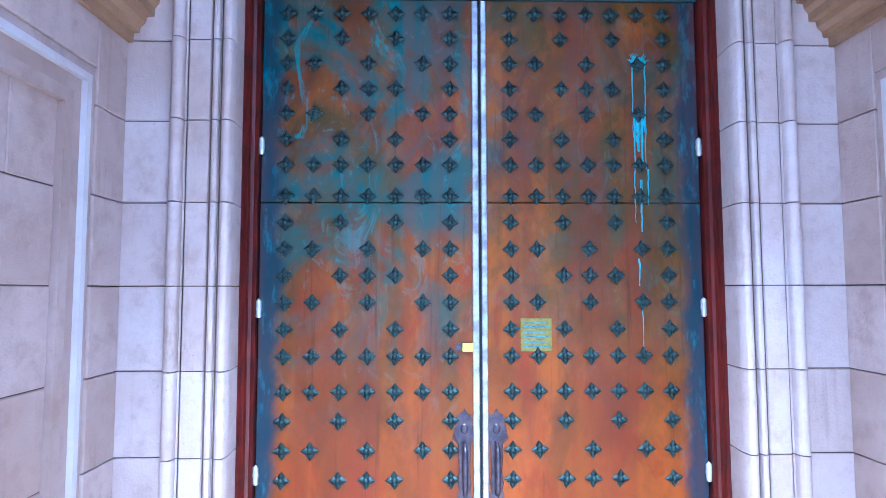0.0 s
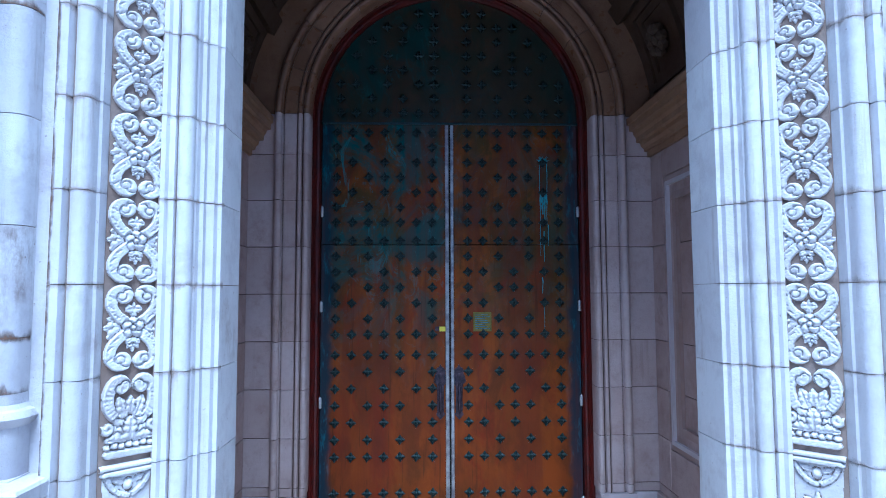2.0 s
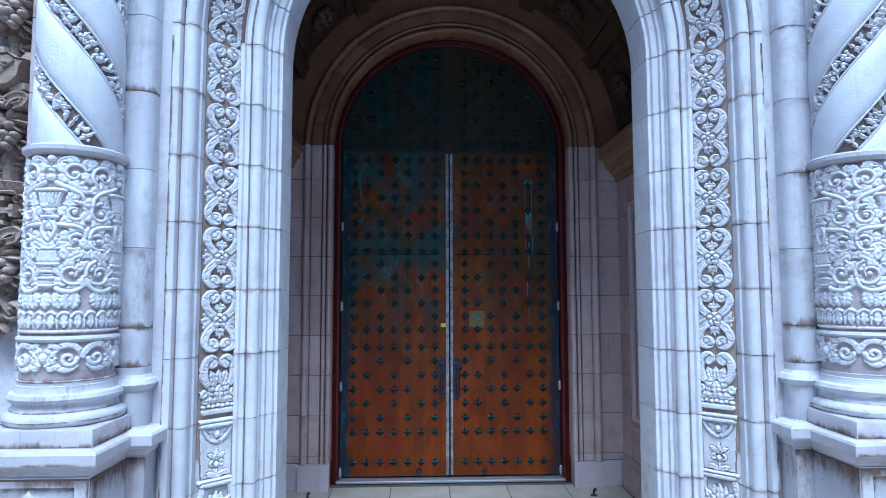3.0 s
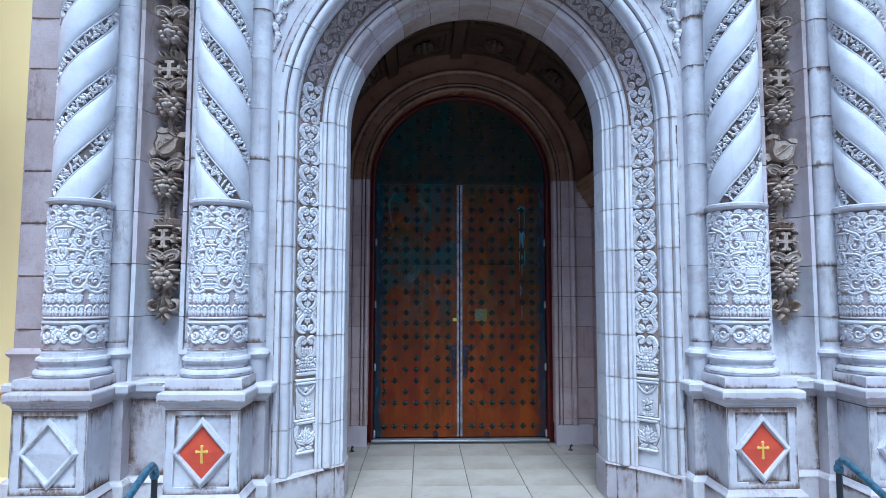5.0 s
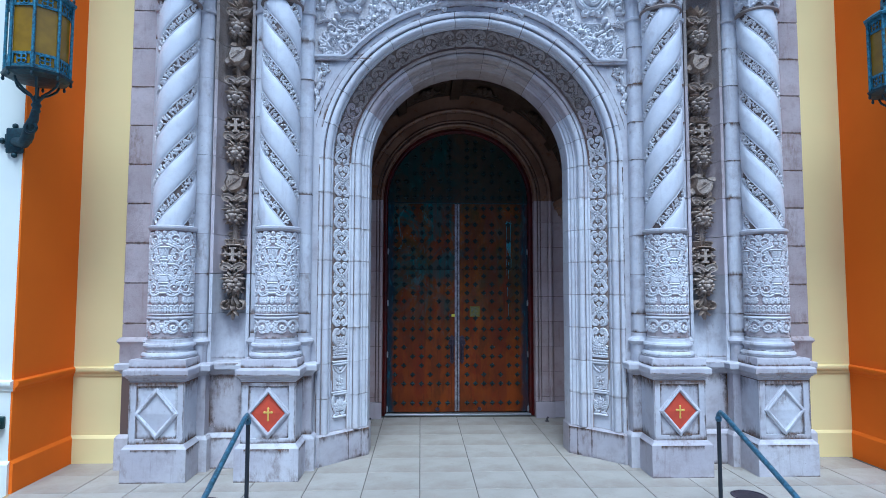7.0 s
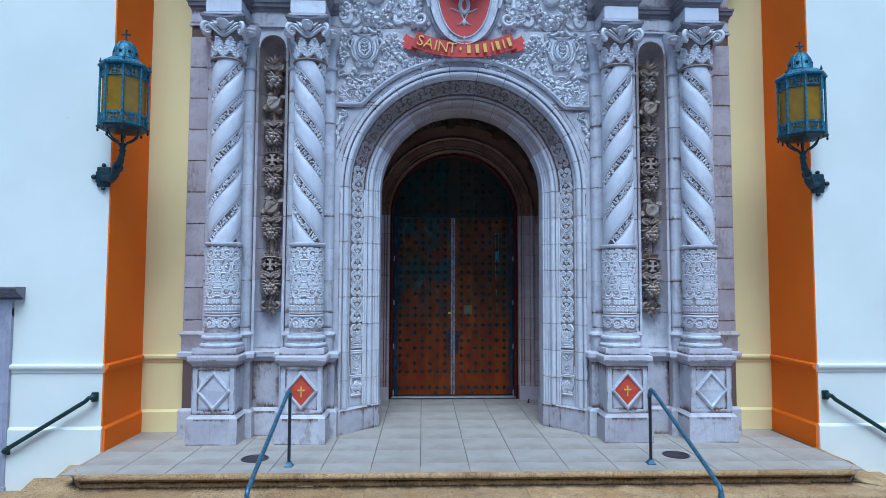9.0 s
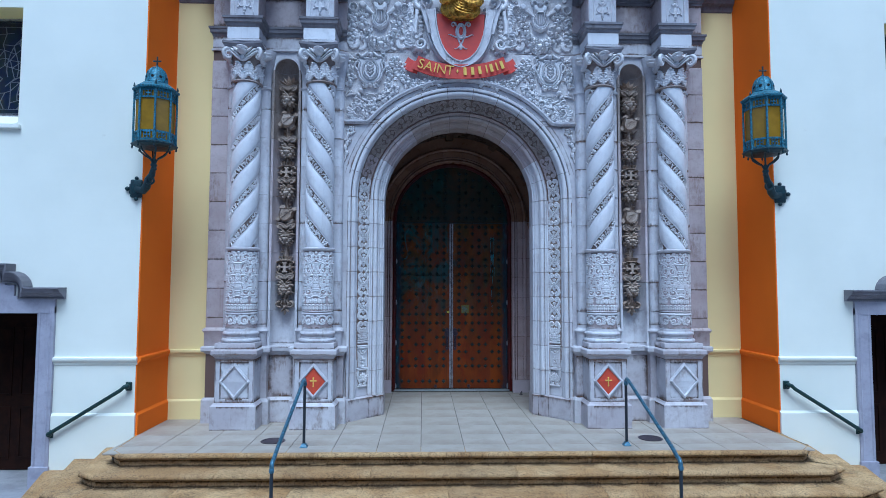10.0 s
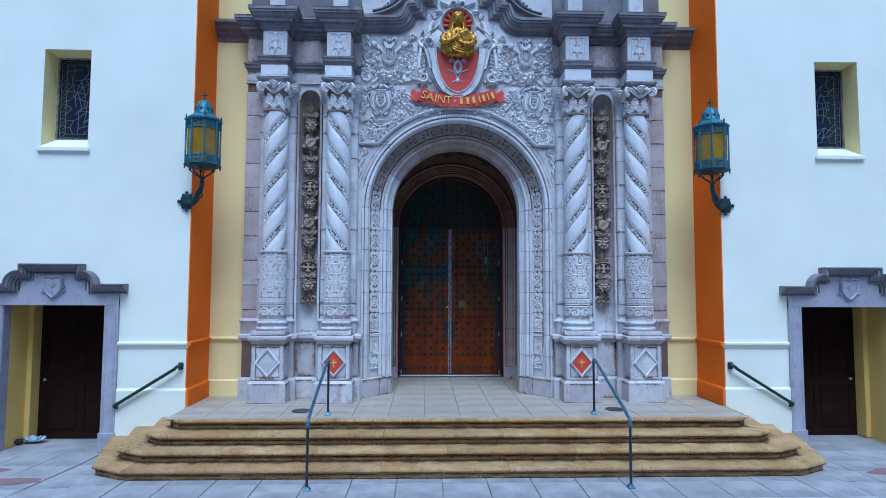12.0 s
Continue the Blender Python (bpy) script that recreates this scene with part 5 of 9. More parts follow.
# pulls on ornate plates
for x in (-0.103, 0.070):
    h = Relief(lambda u, v, hh, x=x: (x + u, DOOR_Y - hh, 1.09 + v))
    out = [(0.028, -0.17), (0.036, -0.12), (0.030, -0.06), (0.034, 0.08), (0.046, 0.10), (0.058, 0.14), (0.052, 0.17), (0.040, 0.19), (0.046, 0.215), (0.030, 0.235), (0.012, 0.25), (0.0, 0.275)]
    out = out + [(-a, b) for a, b in out[::-1][1:]] + [(-0.04, -0.19), (0.0, -0.235), (0.04, -0.19)]
    h.plate(out, 0.006, inset=0.06)
    for q in (1, -1):
        h.scroll(q * 0.034, 0.215, 0.024, 90, 1.0, 0.006, 0.003, flip=q)
        h.scroll(q * 0.040, 0.125, 0.026, -90, 1.0, 0.006, 0.003, flip=q)
        h.scroll(q * 0.026, -0.18, 0.024, 90, 1.0, 0.006, 0.003, flip=q)
    h.blob(0, 0.165, 0.026, 0.034, 0.012)
    h.blob(0, -0.215, 0.014, None, 0.010)
    plate = h.end("pull_plate", IRON, door, "ornate dark iron plate")
    bm = bmesh.new()
    tube(bm, [(x, DOOR_Y - 0.004, 1.18), (x, DOOR_Y - 0.055, 1.175), (x, DOOR_Y - 0.068, 1.15), (x, DOOR_Y - 0.07, 1.06), (x, DOOR_Y - 0.068, 0.95), (x, DOOR_Y - 0.055, 0.925), (x, DOOR_Y - 0.004, 0.92)], [0.012, 0.012, 0.014, 0.019, 0.014, 0.012, 0.012], 10)
    part("pull_bar", bm, IRON, door, "worn dark iron pull", 50)
# a brass plate, a strip of tape, blue-green drips, kick bosses
bm = boxed(0.205, 0.378, DOOR_Y - 0.004, DOOR_Y + 0.002, 1.665, 1.845, 0.003, 1)
plate = part("notice_plate", bm, BRASS, door, "small tarnished brass plate")
for k in range(8):
    part("engraved_line", boxed(0.225, 0.36 - 0.02 * (k % 3), DOOR_Y - 0.0052, DOOR_Y - 0.003, 1.69 + 0.018 * k, 1.696 + 0.018 * k), VERDIGRIS, plate)
part("tape", boxed(-0.112, -0.055, DOOR_Y - 0.021, DOOR_Y - 0.016, 1.668, 1.712), TAPE, door, "bright yellow tape on the meeting strip")
part("tape", boxed(-0.150, -0.100, DOOR_Y - 0.004, DOOR_Y + 0.001, 1.672, 1.712), IRON, door, "dark tape remnant")
for x in (-0.35, 0.37):
    bm = bmesh.new()
    lathe(bm, [(0.0, 0.03), (0.03, 0.03), (0.036, 0.02), (0.036, 0.0)], 16)
    bmesh.ops.transform(bm, matrix=pose(x, DOOR_Y, 0.095, 90, 0, 0), verts=bm.verts[:])
    part("kick_boss", bm, IRON, door, smooth=40)
sp = Relief(lambda u, v, hh: (0.888 + u, DOOR_Y - hh, 3.27 + v))
rnd = random.Random(5)
for k in range(26):
    a = rnd.uniform(20, 160)
    L = rnd.uniform(0.03, 0.075)
    sp.stroke([(0.02 * math.cos(radians(a)), 0.01), (L * math.cos(radians(a)), L * math.sin(radians(a)))], 0.006, 0.001, 0.002)
sp.blob(0, 0.012, 0.045, 0.028, 0.002, 10)
for u, v0, v1, w in ((-0.036, 0.0, -0.42, 0.005), (0.036, 0.0, -0.40, 0.005), (-0.03, -0.28, -0.62, 0.007), (-0.01, -0.3, -0.50, 0.016), (0.012, -0.3, -0.56, 0.012), (0.03, -0.28, -0.60, 0.006), (-0.034, -0.62, -0.9, 0.004), (0.0, -0.66, -0.95, 0.009), (0.04, -0.6, -0.8, 0.006), (-0.02, -1.1, -1.25, 0.007), (-0.008, -1.3, -1.66, 0.004)):
    sp.stroke([(u + rnd.uniform(-0.003, 0.003), v0 + (v1 - v0) * i / 8) for i in range(9)], w, w * 0.5, 0.0016)
sp.end("patina_drip", PATINA_PAINT, leaves[1], "pale blue-green drip stains")


# ---- carved bands of the arch: heart scrolls round a flower ----
def band_unit(wide):
    """One carved panel of the band, 0.25 wide and 0.41 high: two hearts of broad flat straps round a flower."""
    r = Carve(lambda u, v, h: (u, -h, v), -0.130, 0.130, -0.208, 0.208, 0.0034)
    r.moat = 0.004
    h = 0.028
    for q in (1, -1):
        for a in (-38, 0, 38):
            r.leaf(q * 0.050, 0.000, (0 if q > 0 else 180) + a, 0.080, 0.028, h * 0.85, 2)
    for q in (1, -1):
        for e in (1, -1):
            pts = bez((q * 0.020, e * 0.020), (q * 0.060, e * 0.044), (q * 0.108, e * 0.080), (q * 0.100, e * 0.134), 9)
            pts += bez((q * 0.100, e * 0.134), (q * 0.094, e * 0.184), (q * 0.036, e * 0.192), (q * 0.026, e * 0.158), 9)[1:]
            r.strap(pts, wide * 0.80, wide * 0.88, h)
            r.ridge(bez((q * 0.026, e * 0.158), (q * 0.024, e * 0.130), (q * 0.062, e * 0.126), (q * 0.060, e * 0.146), 6), wide * 0.76, wide * 0.62, h * 1.04, lambda e_: np.where(e_ > 0.7, 0.9, 1.0))
            r.groove([(q * 0.054 + 0.020 * math.cos(radians(b)) * q, e * 0.150 + e * 0.020 * math.sin(radians(b))) for b in range(150, 400, 25)], 0.0024, 0.45)
            r.groove([(q * 0.046, e * 0.186), (q * 0.056, e * 0.168)], 0.0024, 0.6)
            for k in (4, 7, 10):
                u, v = pts[k]
                r.groove([(u - q * 0.006, v - e * 0.012), (u + q * 0.016, v + e * 0.004)], 0.0022, 0.70)
    # trefoil hanging in the upper heart, palmette in the lower
    r.stroke([(0, 0.115), (0, 0.080)], 0.007, 0.010, h * 0.9)
    for a, d in ((-90, 0.046), (-10, 0.038), (190, 0.038)):
        r.leaf(0, 0.092, a, d, 0.020, h * 0.95, 1)
    for a, d in ((-90, 0.064), (-62, 0.054), (-118, 0.054), (-34, 0.040), (-146, 0.040)):
        r.leaf(0, -0.052, a, d, 0.014, h * 0.95, 2)
    for k in range(5):
        a = radians(90 + 72 * k)
        r.blob(0.027 * math.cos(a), 0.027 * math.sin(a), 0.025, 0.022, h * 1.12, 8, a)
    r.blob(0, 0, 0.013, None, h * 1.3)
    return r


def panel_mesh(wide, mat, floor=SOIL_SHADE):
    return band_unit(wide).mesh("band_panel", mat, floor)


# Ring panels and their floors darken to the crown: soot brown plus painted shade.
band_me, ring_me = panel_mesh(0.030, CARVED), [panel_mesh(0.027, m, f) for m, f in ((CARVED, SOIL_SHADE), (QUOIN, SOIL_SHADE), (RINGSTONE, DARK_GROUND))]
RB, YB = 1.6715, 1.215


def band_matrix(a, s=1, z=None):
    """Where a panel sits: at angle a of the arch, or up the jamb on side s at height z."""
    if z is None:
        er, along = Vector((math.cos(a), 0, math.sin(a))), Vector((-math.sin(a), 0, math.cos(a)))
        at = Vector((RB * er.x, YB, SPRING + RB * er.z))
    else:
        er, along = Vector((s, 0, 0)), Vector((0, 0, 1))
        at = Vector((s * RB, YB, z))
    out = (er * -0.697 + Vector((0, -0.717, 0))).normalized()
    across = along.cross(out).normalized()
    # local x across, local -y out, local z along
    m = Matrix((across, -out, along)).transposed().to_4x4()
    m.translation = at
    return m


UNIT, BAND_TOP = 0.416, 3.743
for s in (1, -1):
    for k in range(5):
        piece("band_panel", band_me, arch, band_matrix(0, s, BAND_TOP - UNIT * (k + 0.5)))
    # urn, plinth block and the narrow grotesque panel at the foot of the band
    m = band_matrix(0, s, 0.0)
    r = Carve(lambda u, v, h: (u, -h, 1.08 * v + 0.183), -0.128, 0.128, 0.985, 1.37, 0.0036)
    r.moat = 0.004
    for q in (1, -1):
        pts = bez((q * 0.020, 1.155), (q * 0.085, 1.175), (q * 0.122, 1.235), (q * 0.092, 1.300), 10)
        pts += bez((q * 0.092, 1.300), (q * 0.074, 1.342), (q * 0.034, 1.342), (q * 0.030, 1.312), 7)[1:]
        r.strap(pts, 0.024, 0.028, 0.034)
        r.strap(bez((q * 0.030, 1.312), (q * 0.032, 1.285), (q * 0.062, 1.285), (q * 0.058, 1.306), 6), 0.020, 0.012, 0.034)
        r.leaf(q * 0.02, 1.170, 90 - q * 20, 0.10, 0.026, 0.030, 3)
        for a, l in ((88, 0.10), (58, 0.115), (30, 0.115), (5, 0.10)):
            r.leaf(q * 0.008, 1.075, a if q > 0 else 180 - a, l, 0.034, 0.034, 3)
        r.scroll(q * 0.098, 1.135, 0.026, 0 if q > 0 else 180, 1.1, 0.012, 0.008, 0.034, flip=-q)
    r.leaf(0, 1.075, 90, 0.10, 0.032, 0.040, 3)
    r.leaf(0, 1.19, 90, 0.075, 0.022, 0.032, 2)
    for k in range(-3, 4):
        r.blob(0.032 * k, 1.056 - 0.004 * (k % 2), 0.020, 0.014, 0.036)
    r.ridge([(-0.098, 1.022), (0.098, 1.022)], 0.016, 0.016, 0.030, lambda e: 1.0 + 0 * e)
    o = r.end("band_urn", CARVED, arch)
    o.matrix_basis = m
    # tapering foot panel with a small mask in a swag and a sprig, and the leafy block that carries it
    r = Carve(lambda u, v, h: (u, -h, v), -0.128, 0.128, 0.50, 1.25, 0.0038)
    r.moat = 0.004
    r.plate([(-0.100, 0.86), (0.100, 0.86), (0.116, 1.19), (-0.116, 1.19)], 0.014, inset=0.03)
    for v, w in ((1.225, 0.120), (1.198, 0.108), (0.848, 0.112), (0.826, 0.100)):
        r.ridge([(-w, v), (w, v)], 0.013, 0.013, 0.036, lambda e: 1.0 + 0 * e)
    r.blob(0, 1.140, 0.022, 0.028, 0.034)
    for q in (1, -1):
        r.strap(bez((q * 0.092, 1.175), (q * 0.075, 1.125), (q * 0.04, 1.095), (0, 1.088), 8), 0.011, 0.011, 0.028)
        r.leaf(q * 0.02, 1.150, 90 - q * 70, 0.055, 0.014, 0.026, 2)
        r.leaf(0, 0.985, 90 - q * 62, 0.070, 0.014, 0.026, 2)
        r.leaf(0, 0.925, 90 - q * 50, 0.060, 0.016, 0.026, 2)
        r.leaf(0, 0.870, 90 - q * 68, 0.075, 0.018, 0.026, 2)
        r.scroll(q * 0.028, 0.950, 0.020, 90, 1.0, 0.008, 0.005, 0.026, flip=-q)
        r.strap(bez((q * 0.095, 0.800), (q * 0.120, 0.720), (q * 0.090, 0.640), (q * 0.060, 0.600), 8), 0.015, 0.012, 0.034)
        for a, l in ((80, 0.14), (52, 0.13), (26, 0.10)):
            r.leaf(q * 0.012, 0.625, a if q > 0 else 180 - a, l, 0.026, 0.034, 3)
        r.leaf(q * 0.01, 0.590, -20 if q > 0 else 200, 0.09, 0.020, 0.030, 2)
    r.leaf(0, 0.63, 90, 0.15, 0.024, 0.038, 3)
    r.stroke([(0, 0.87), (0, 1.03)], 0.006, 0.004, 0.024)
    r.blob(0, 0.945, 0.018, 0.022, 0.032)
    r.leaf(0, 0.990, 90, 0.060, 0.013, 0.028, 1)
    r.ridge([(-0.085, 0.545), (0.085, 0.545)], 0.014, 0.014, 0.032, lambda e: 1.0 + 0 * e)
    o = r.end("band_foot_panel", CARVED, arch)
    o.matrix_basis = m
LOW = (SPRING - BAND_TOP) / RB
for k in range(13):
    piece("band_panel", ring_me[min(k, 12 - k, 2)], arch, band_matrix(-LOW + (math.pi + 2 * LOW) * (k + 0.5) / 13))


# ---- pedestals ----
def cross_mesh(parent, y, z):
    r = Relief(lambda u, v, h: (u, y - 0.016 * (1 - abs(v) / 0.22) - h, z + v))
    r.stroke([(0, -0.075 + 0.01 * k) for k in range(13)], 0.011, 0.011, 0.006)
    r.stroke([(-0.036, 0.008), (0.036, 0.008)], 0.012, 0.012, 0.006)
    for u, v in ((0, 0.050), (-0.040, 0.008), (0.040, 0.008), (0, -0.076)):
        r.blob(u, v, 0.015, None, 0.006)
    r.end("cross", GOLDPAINT, parent, "small gold painted cross")


def pedestal(red):
    p = thing("column_pedestal", ("pale terracotta pedestal with a red diamond and gold cross" if red else "pale terracotta pedestal with a plain raised diamond"), "pedestal", "portal pedestals")
    bm = bmesh.new()
    bridge(bm, [[(x, y, z) for x, y in ((-h, 0.10), (-h, -h), (h, -h), (h, 0.10))] for h, z in ((0.357, 0.0), (0.357, 0.362), (0.350, 0.372), (0.335, 0.385), (0.318, 0.41))])
    part("plinth", bm, STAINED_STONE, p, "blocky stained plinth")
    h = 0.305
    bm = boxed(-h + 0.002, h - 0.002, -h + 0.022, 0.10, 0.40, 1.12)
    part("die", bm, STONE, p)
    part("bed_joint", boxed(-h - 0.001, h + 0.001, -h - 0.001, 0.10, 1.084, 1.094), MORTAR, p)
    part("bed_joint", boxed(-h - 0.0005, h + 0.0005, -h - 0.0005, 0.10, 0.402, 0.413), MORTAR, p)
    bm = bmesh.new()
    for x0, x1, z0, z1 in ((-h, -h + 0.075, 0.40, 1.11), (h - 0.075, h, 0.40, 1.11), (-h + 0.075, h - 0.075, 1.05, 1.11), (-h + 0.075, h - 0.075, 0.40, 0.465)):
        box(bm, x0, x1, -h, -h + 0.03, z0, z1)
    part("panel_border", bm, STONE, p)
    # raised diamond moulding
    cz, y = 0.745, -h + 0.022
    bm = bmesh.new()
    ring = [(0.255, 0.0), (0.254, 0.024), (0.248, 0.030), (0.236, 0.031), (0.230, 0.042), (0.214, 0.046), (0.203, 0.042), (0.199, 0.024), (0.190, 0.020), (0.185, 0.0)]
    corners = [(0, 1.15), (0.97, 0), (0, -1.15), (-0.97, 0)]
    rows = [[bm.verts.new((cx * q, y - o, cz + cv * q)) for q, o in ring] for cx, cv in corners]
    for a, b in zip(rows, rows[1:] + rows[:1]):
        for k in range(len(ring) - 1):
            bm.faces.new((a[k], a[k + 1], b[k + 1], b[k]))
    part("diamond_moulding", bm, STONE, p)
    bm = bmesh.new()
    pts = [(cx * 0.192, cz + cv * 0.192) for cx, cv in corners]
    # the field rises from its upper and lower points to a level crease
    face = [bm.verts.new((x, y - 0.010 - (0.016 if abs(z - cz) < 0.01 else 0.0), z)) for x, z in pts]
    foot = [bm.verts.new((x, y + 0.01, z)) for x, z in pts]
    bm.faces.new((face[0], face[3], face[1]))
    bm.faces.new((face[2], face[1], face[3]))
    for k in range(4):
        bm.faces.new((face[k], face[(k + 1) % 4], foot[(k + 1) % 4], foot[k]))
    bmesh.ops.recalc_face_normals(bm, faces=bm.faces)
    part("diamond_field", bm, DIAMOND_RED if red else STONE, p, "vermilion painted diamond field" if red else "")
    if red:
        cross_mesh(p, y - 0.010, cz)
    bm = bmesh.new()
    moulding(bm, [(0.0, 1.105), (0.010, 1.115), (0.013, 1.132), (0.028, 1.142), (0.034, 1.155), (0.048, 1.160), (0.055, 1.170), (0.056, 1.225), (0.048, 1.238), (0.013, 1.250), (0.011, 1.335), (0.006, 1.344), (-0.02, 1.346)], [(-h, 0.10), (-h, -h), (h, -h), (h, 0.10)])
    box(bm, -h, h, -h, 0.10, 1.1, 1.342)
    part("cap", bm, STAINED_STONE, p, "moulded cap with rain streaks", 30)
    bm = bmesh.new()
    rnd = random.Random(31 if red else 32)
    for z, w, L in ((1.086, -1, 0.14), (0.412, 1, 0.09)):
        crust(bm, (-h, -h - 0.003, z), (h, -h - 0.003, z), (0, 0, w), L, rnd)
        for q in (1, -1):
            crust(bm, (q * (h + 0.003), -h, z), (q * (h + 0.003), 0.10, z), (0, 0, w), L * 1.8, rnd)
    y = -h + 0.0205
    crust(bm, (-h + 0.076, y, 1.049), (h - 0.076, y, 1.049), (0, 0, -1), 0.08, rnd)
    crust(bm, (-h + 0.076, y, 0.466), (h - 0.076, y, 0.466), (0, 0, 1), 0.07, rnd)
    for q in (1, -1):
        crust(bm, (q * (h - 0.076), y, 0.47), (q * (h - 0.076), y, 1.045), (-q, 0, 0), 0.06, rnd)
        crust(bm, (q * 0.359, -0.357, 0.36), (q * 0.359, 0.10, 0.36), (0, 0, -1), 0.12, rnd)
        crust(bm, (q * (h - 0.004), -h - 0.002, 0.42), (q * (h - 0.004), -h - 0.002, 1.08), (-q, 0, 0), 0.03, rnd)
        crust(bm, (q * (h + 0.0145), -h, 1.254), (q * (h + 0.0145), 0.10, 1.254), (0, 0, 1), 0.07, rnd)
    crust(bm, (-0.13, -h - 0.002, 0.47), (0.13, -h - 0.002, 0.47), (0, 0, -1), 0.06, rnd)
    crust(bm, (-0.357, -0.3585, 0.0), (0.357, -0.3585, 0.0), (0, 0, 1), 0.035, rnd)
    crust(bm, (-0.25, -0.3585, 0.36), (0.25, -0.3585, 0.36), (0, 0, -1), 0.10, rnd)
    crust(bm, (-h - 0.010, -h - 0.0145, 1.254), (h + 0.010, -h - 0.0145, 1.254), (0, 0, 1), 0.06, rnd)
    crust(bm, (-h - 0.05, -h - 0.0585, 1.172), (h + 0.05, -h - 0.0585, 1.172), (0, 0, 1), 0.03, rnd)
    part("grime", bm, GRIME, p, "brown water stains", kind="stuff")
    return p


# ---- spiral columns ----
def drum_mesh(R0):
    """The carved skin of a column's lower drum: four times a winged figure over two vases between leafy scrolls, and a frieze below."""
    r = Carve(lambda u, v, h: ((R0 + 0.74 * h) * math.sin(u / R0), -(R0 + 0.74 * h) * math.cos(u / R0), v), -math.pi * R0, math.pi * R0, 1.62, 2.826, 0.0044)
    r.moat = 0.0042
    rnd = random.Random(42)
    step = 2 * math.pi * R0 / 4
    for k in range(-2, 3):
        o = k * step
        # a small winged figure over its wreath
        r.blob(o, 2.790, 0.021, 0.023, 0.040)
        r.blob(o, 2.735, 0.022, 0.036, 0.034)
        r.blob(o, 2.690, 0.028, 0.022, 0.030)
        # upper vase: fluted, with a broad lip
        r.plate([(o + a, v) for a, v in ((-0.034, 2.465), (0.034, 2.465), (0.028, 2.485), (0.018, 2.495), (0.050, 2.520), (0.058, 2.575), (0.078, 2.612), (-0.078, 2.612), (-0.058, 2.575), (-0.050, 2.520), (-0.018, 2.495), (-0.028, 2.485))], 0.022, inset=0.2)
        r.stroke([(o - 0.076, 2.618), (o + 0.076, 2.618)], 0.011, 0.011, 0.034)
        r.stroke([(o - 0.040, 2.470), (o + 0.040, 2.470)], 0.009, 0.009, 0.028)
        for j in range(-3, 4):
            r.stroke([(o + 0.012 * j, 2.525), (o + 0.017 * j, 2.600)], 0.0065, 0.008, 0.030)
        # lower vase with handles and banded foot
        r.plate([(o + a, v) for a, v in ((-0.046, 2.075), (0.046, 2.075), (0.040, 2.120), (0.030, 2.160), (0.040, 2.205), (0.062, 2.225), (0.066, 2.275), (0.040, 2.300), (-0.040, 2.300), (-0.066, 2.275), (-0.062, 2.225), (-0.040, 2.205), (-0.030, 2.160), (-0.040, 2.120))], 0.022, inset=0.2)
        for v, w in ((2.095, 0.044), (2.135, 0.036), (2.172, 0.032), (2.212, 0.052), (2.300, 0.062)):
            r.stroke([(o - w, v), (o + w, v)], 0.009, 0.009, 0.032)
        for a in (30, 60, 90, 120, 150):
            r.leaf(o, 2.305, a, 0.085, 0.024, 0.028, 2)
            r.leaf(o, 2.405, a, 0.062, 0.018, 0.028, 2)
        for q in (1, -1):
            w = lambda d: o + q * d
            t = lambda a: a if q > 0 else 180 - a
            for g in range(4):
                r.stroke(bez((w(0.012), 2.745), (w(0.030), 2.770 - 0.008 * g), (w(0.055), 2.806 - 0.018 * g), (w(0.088 - 0.010 * g), 2.806 - 0.024 * g), 7), 0.010, 0.005, 0.027)
            r.scroll(w(0.070), 2.262, 0.026, t(90), 1.1, 0.009, 0.006, 0.030, flip=-q)
            r.stroke(bez((w(0.02), 2.44), (w(0.05), 2.40), (w(0.02), 2.36), (w(0.0), 2.34), 7), 0.013, 0.010, 0.030)
            # the four leafy scrolls of each side
            for d, v, rad, a0, tn, fl in ((0.112, 2.715, 0.072, -60, 1.35, 1), (0.120, 2.500, 0.066, 90, 1.25, -1), (0.128, 2.345, 0.062, -120, 1.2, 1), (0.118, 2.160, 0.084, 70, 1.4, -1)):
                for g in range(7):
                    a = a0 + fl * (290 - g * 54)
                    rr = rad * (0.95 - 0.09 * (6 - g))
                    r.leaf(w(d + rr * math.cos(radians(a))), v + rr * math.sin(radians(a)), t(a + fl * 70), 0.090 - 0.004 * (8 - g), 0.030, 0.020 + 0.0006 * g, 3)
                r.scroll(w(d), v, rad * 0.92, t(a0), tn, 0.0095, 0.006, 0.025, flip=q * fl)
                r.blob(w(d), v, 0.014, None, 0.030)
            # stems that join them
            r.stroke(bez((w(0.03), 2.66), (w(0.10), 2.62), (w(0.17), 2.62), (w(0.165), 2.54), 9), 0.012, 0.010, 0.027)
            r.stroke(bez((w(0.05), 2.43), (w(0.10), 2.42), (w(0.17), 2.44), (w(0.175), 2.36), 9), 0.012, 0.010, 0.027)
            r.stroke(bez((w(0.05), 2.08), (w(0.10), 2.045), (w(0.17), 2.06), (w(0.180), 2.13), 9), 0.014, 0.010, 0.027)
            # lobed leaves that close the panel below
            for d, a in ((0.0, -90), (0.045, -75), (0.095, -90), (0.142, -100)):
                r.leaf(w(d), 2.055, t(a), 0.085, 0.030, 0.028, 3)
        for j in range(6):
            u = o + (j - 2.5) * step / 6
            r.stroke(bez((u - step / 12, 1.925), (u - 0.012, 1.962), (u + 0.012, 1.962), (u + step / 12, 1.925), 6), 0.008, 0.008, 0.024)
            r.leaf(u, 1.940, -90, 0.075, 0.020, 0.022, 2)
            r.stroke([(u + step / 12, 1.925), (u + step / 12, 1.862)], 0.010, 0.005, 0.024)
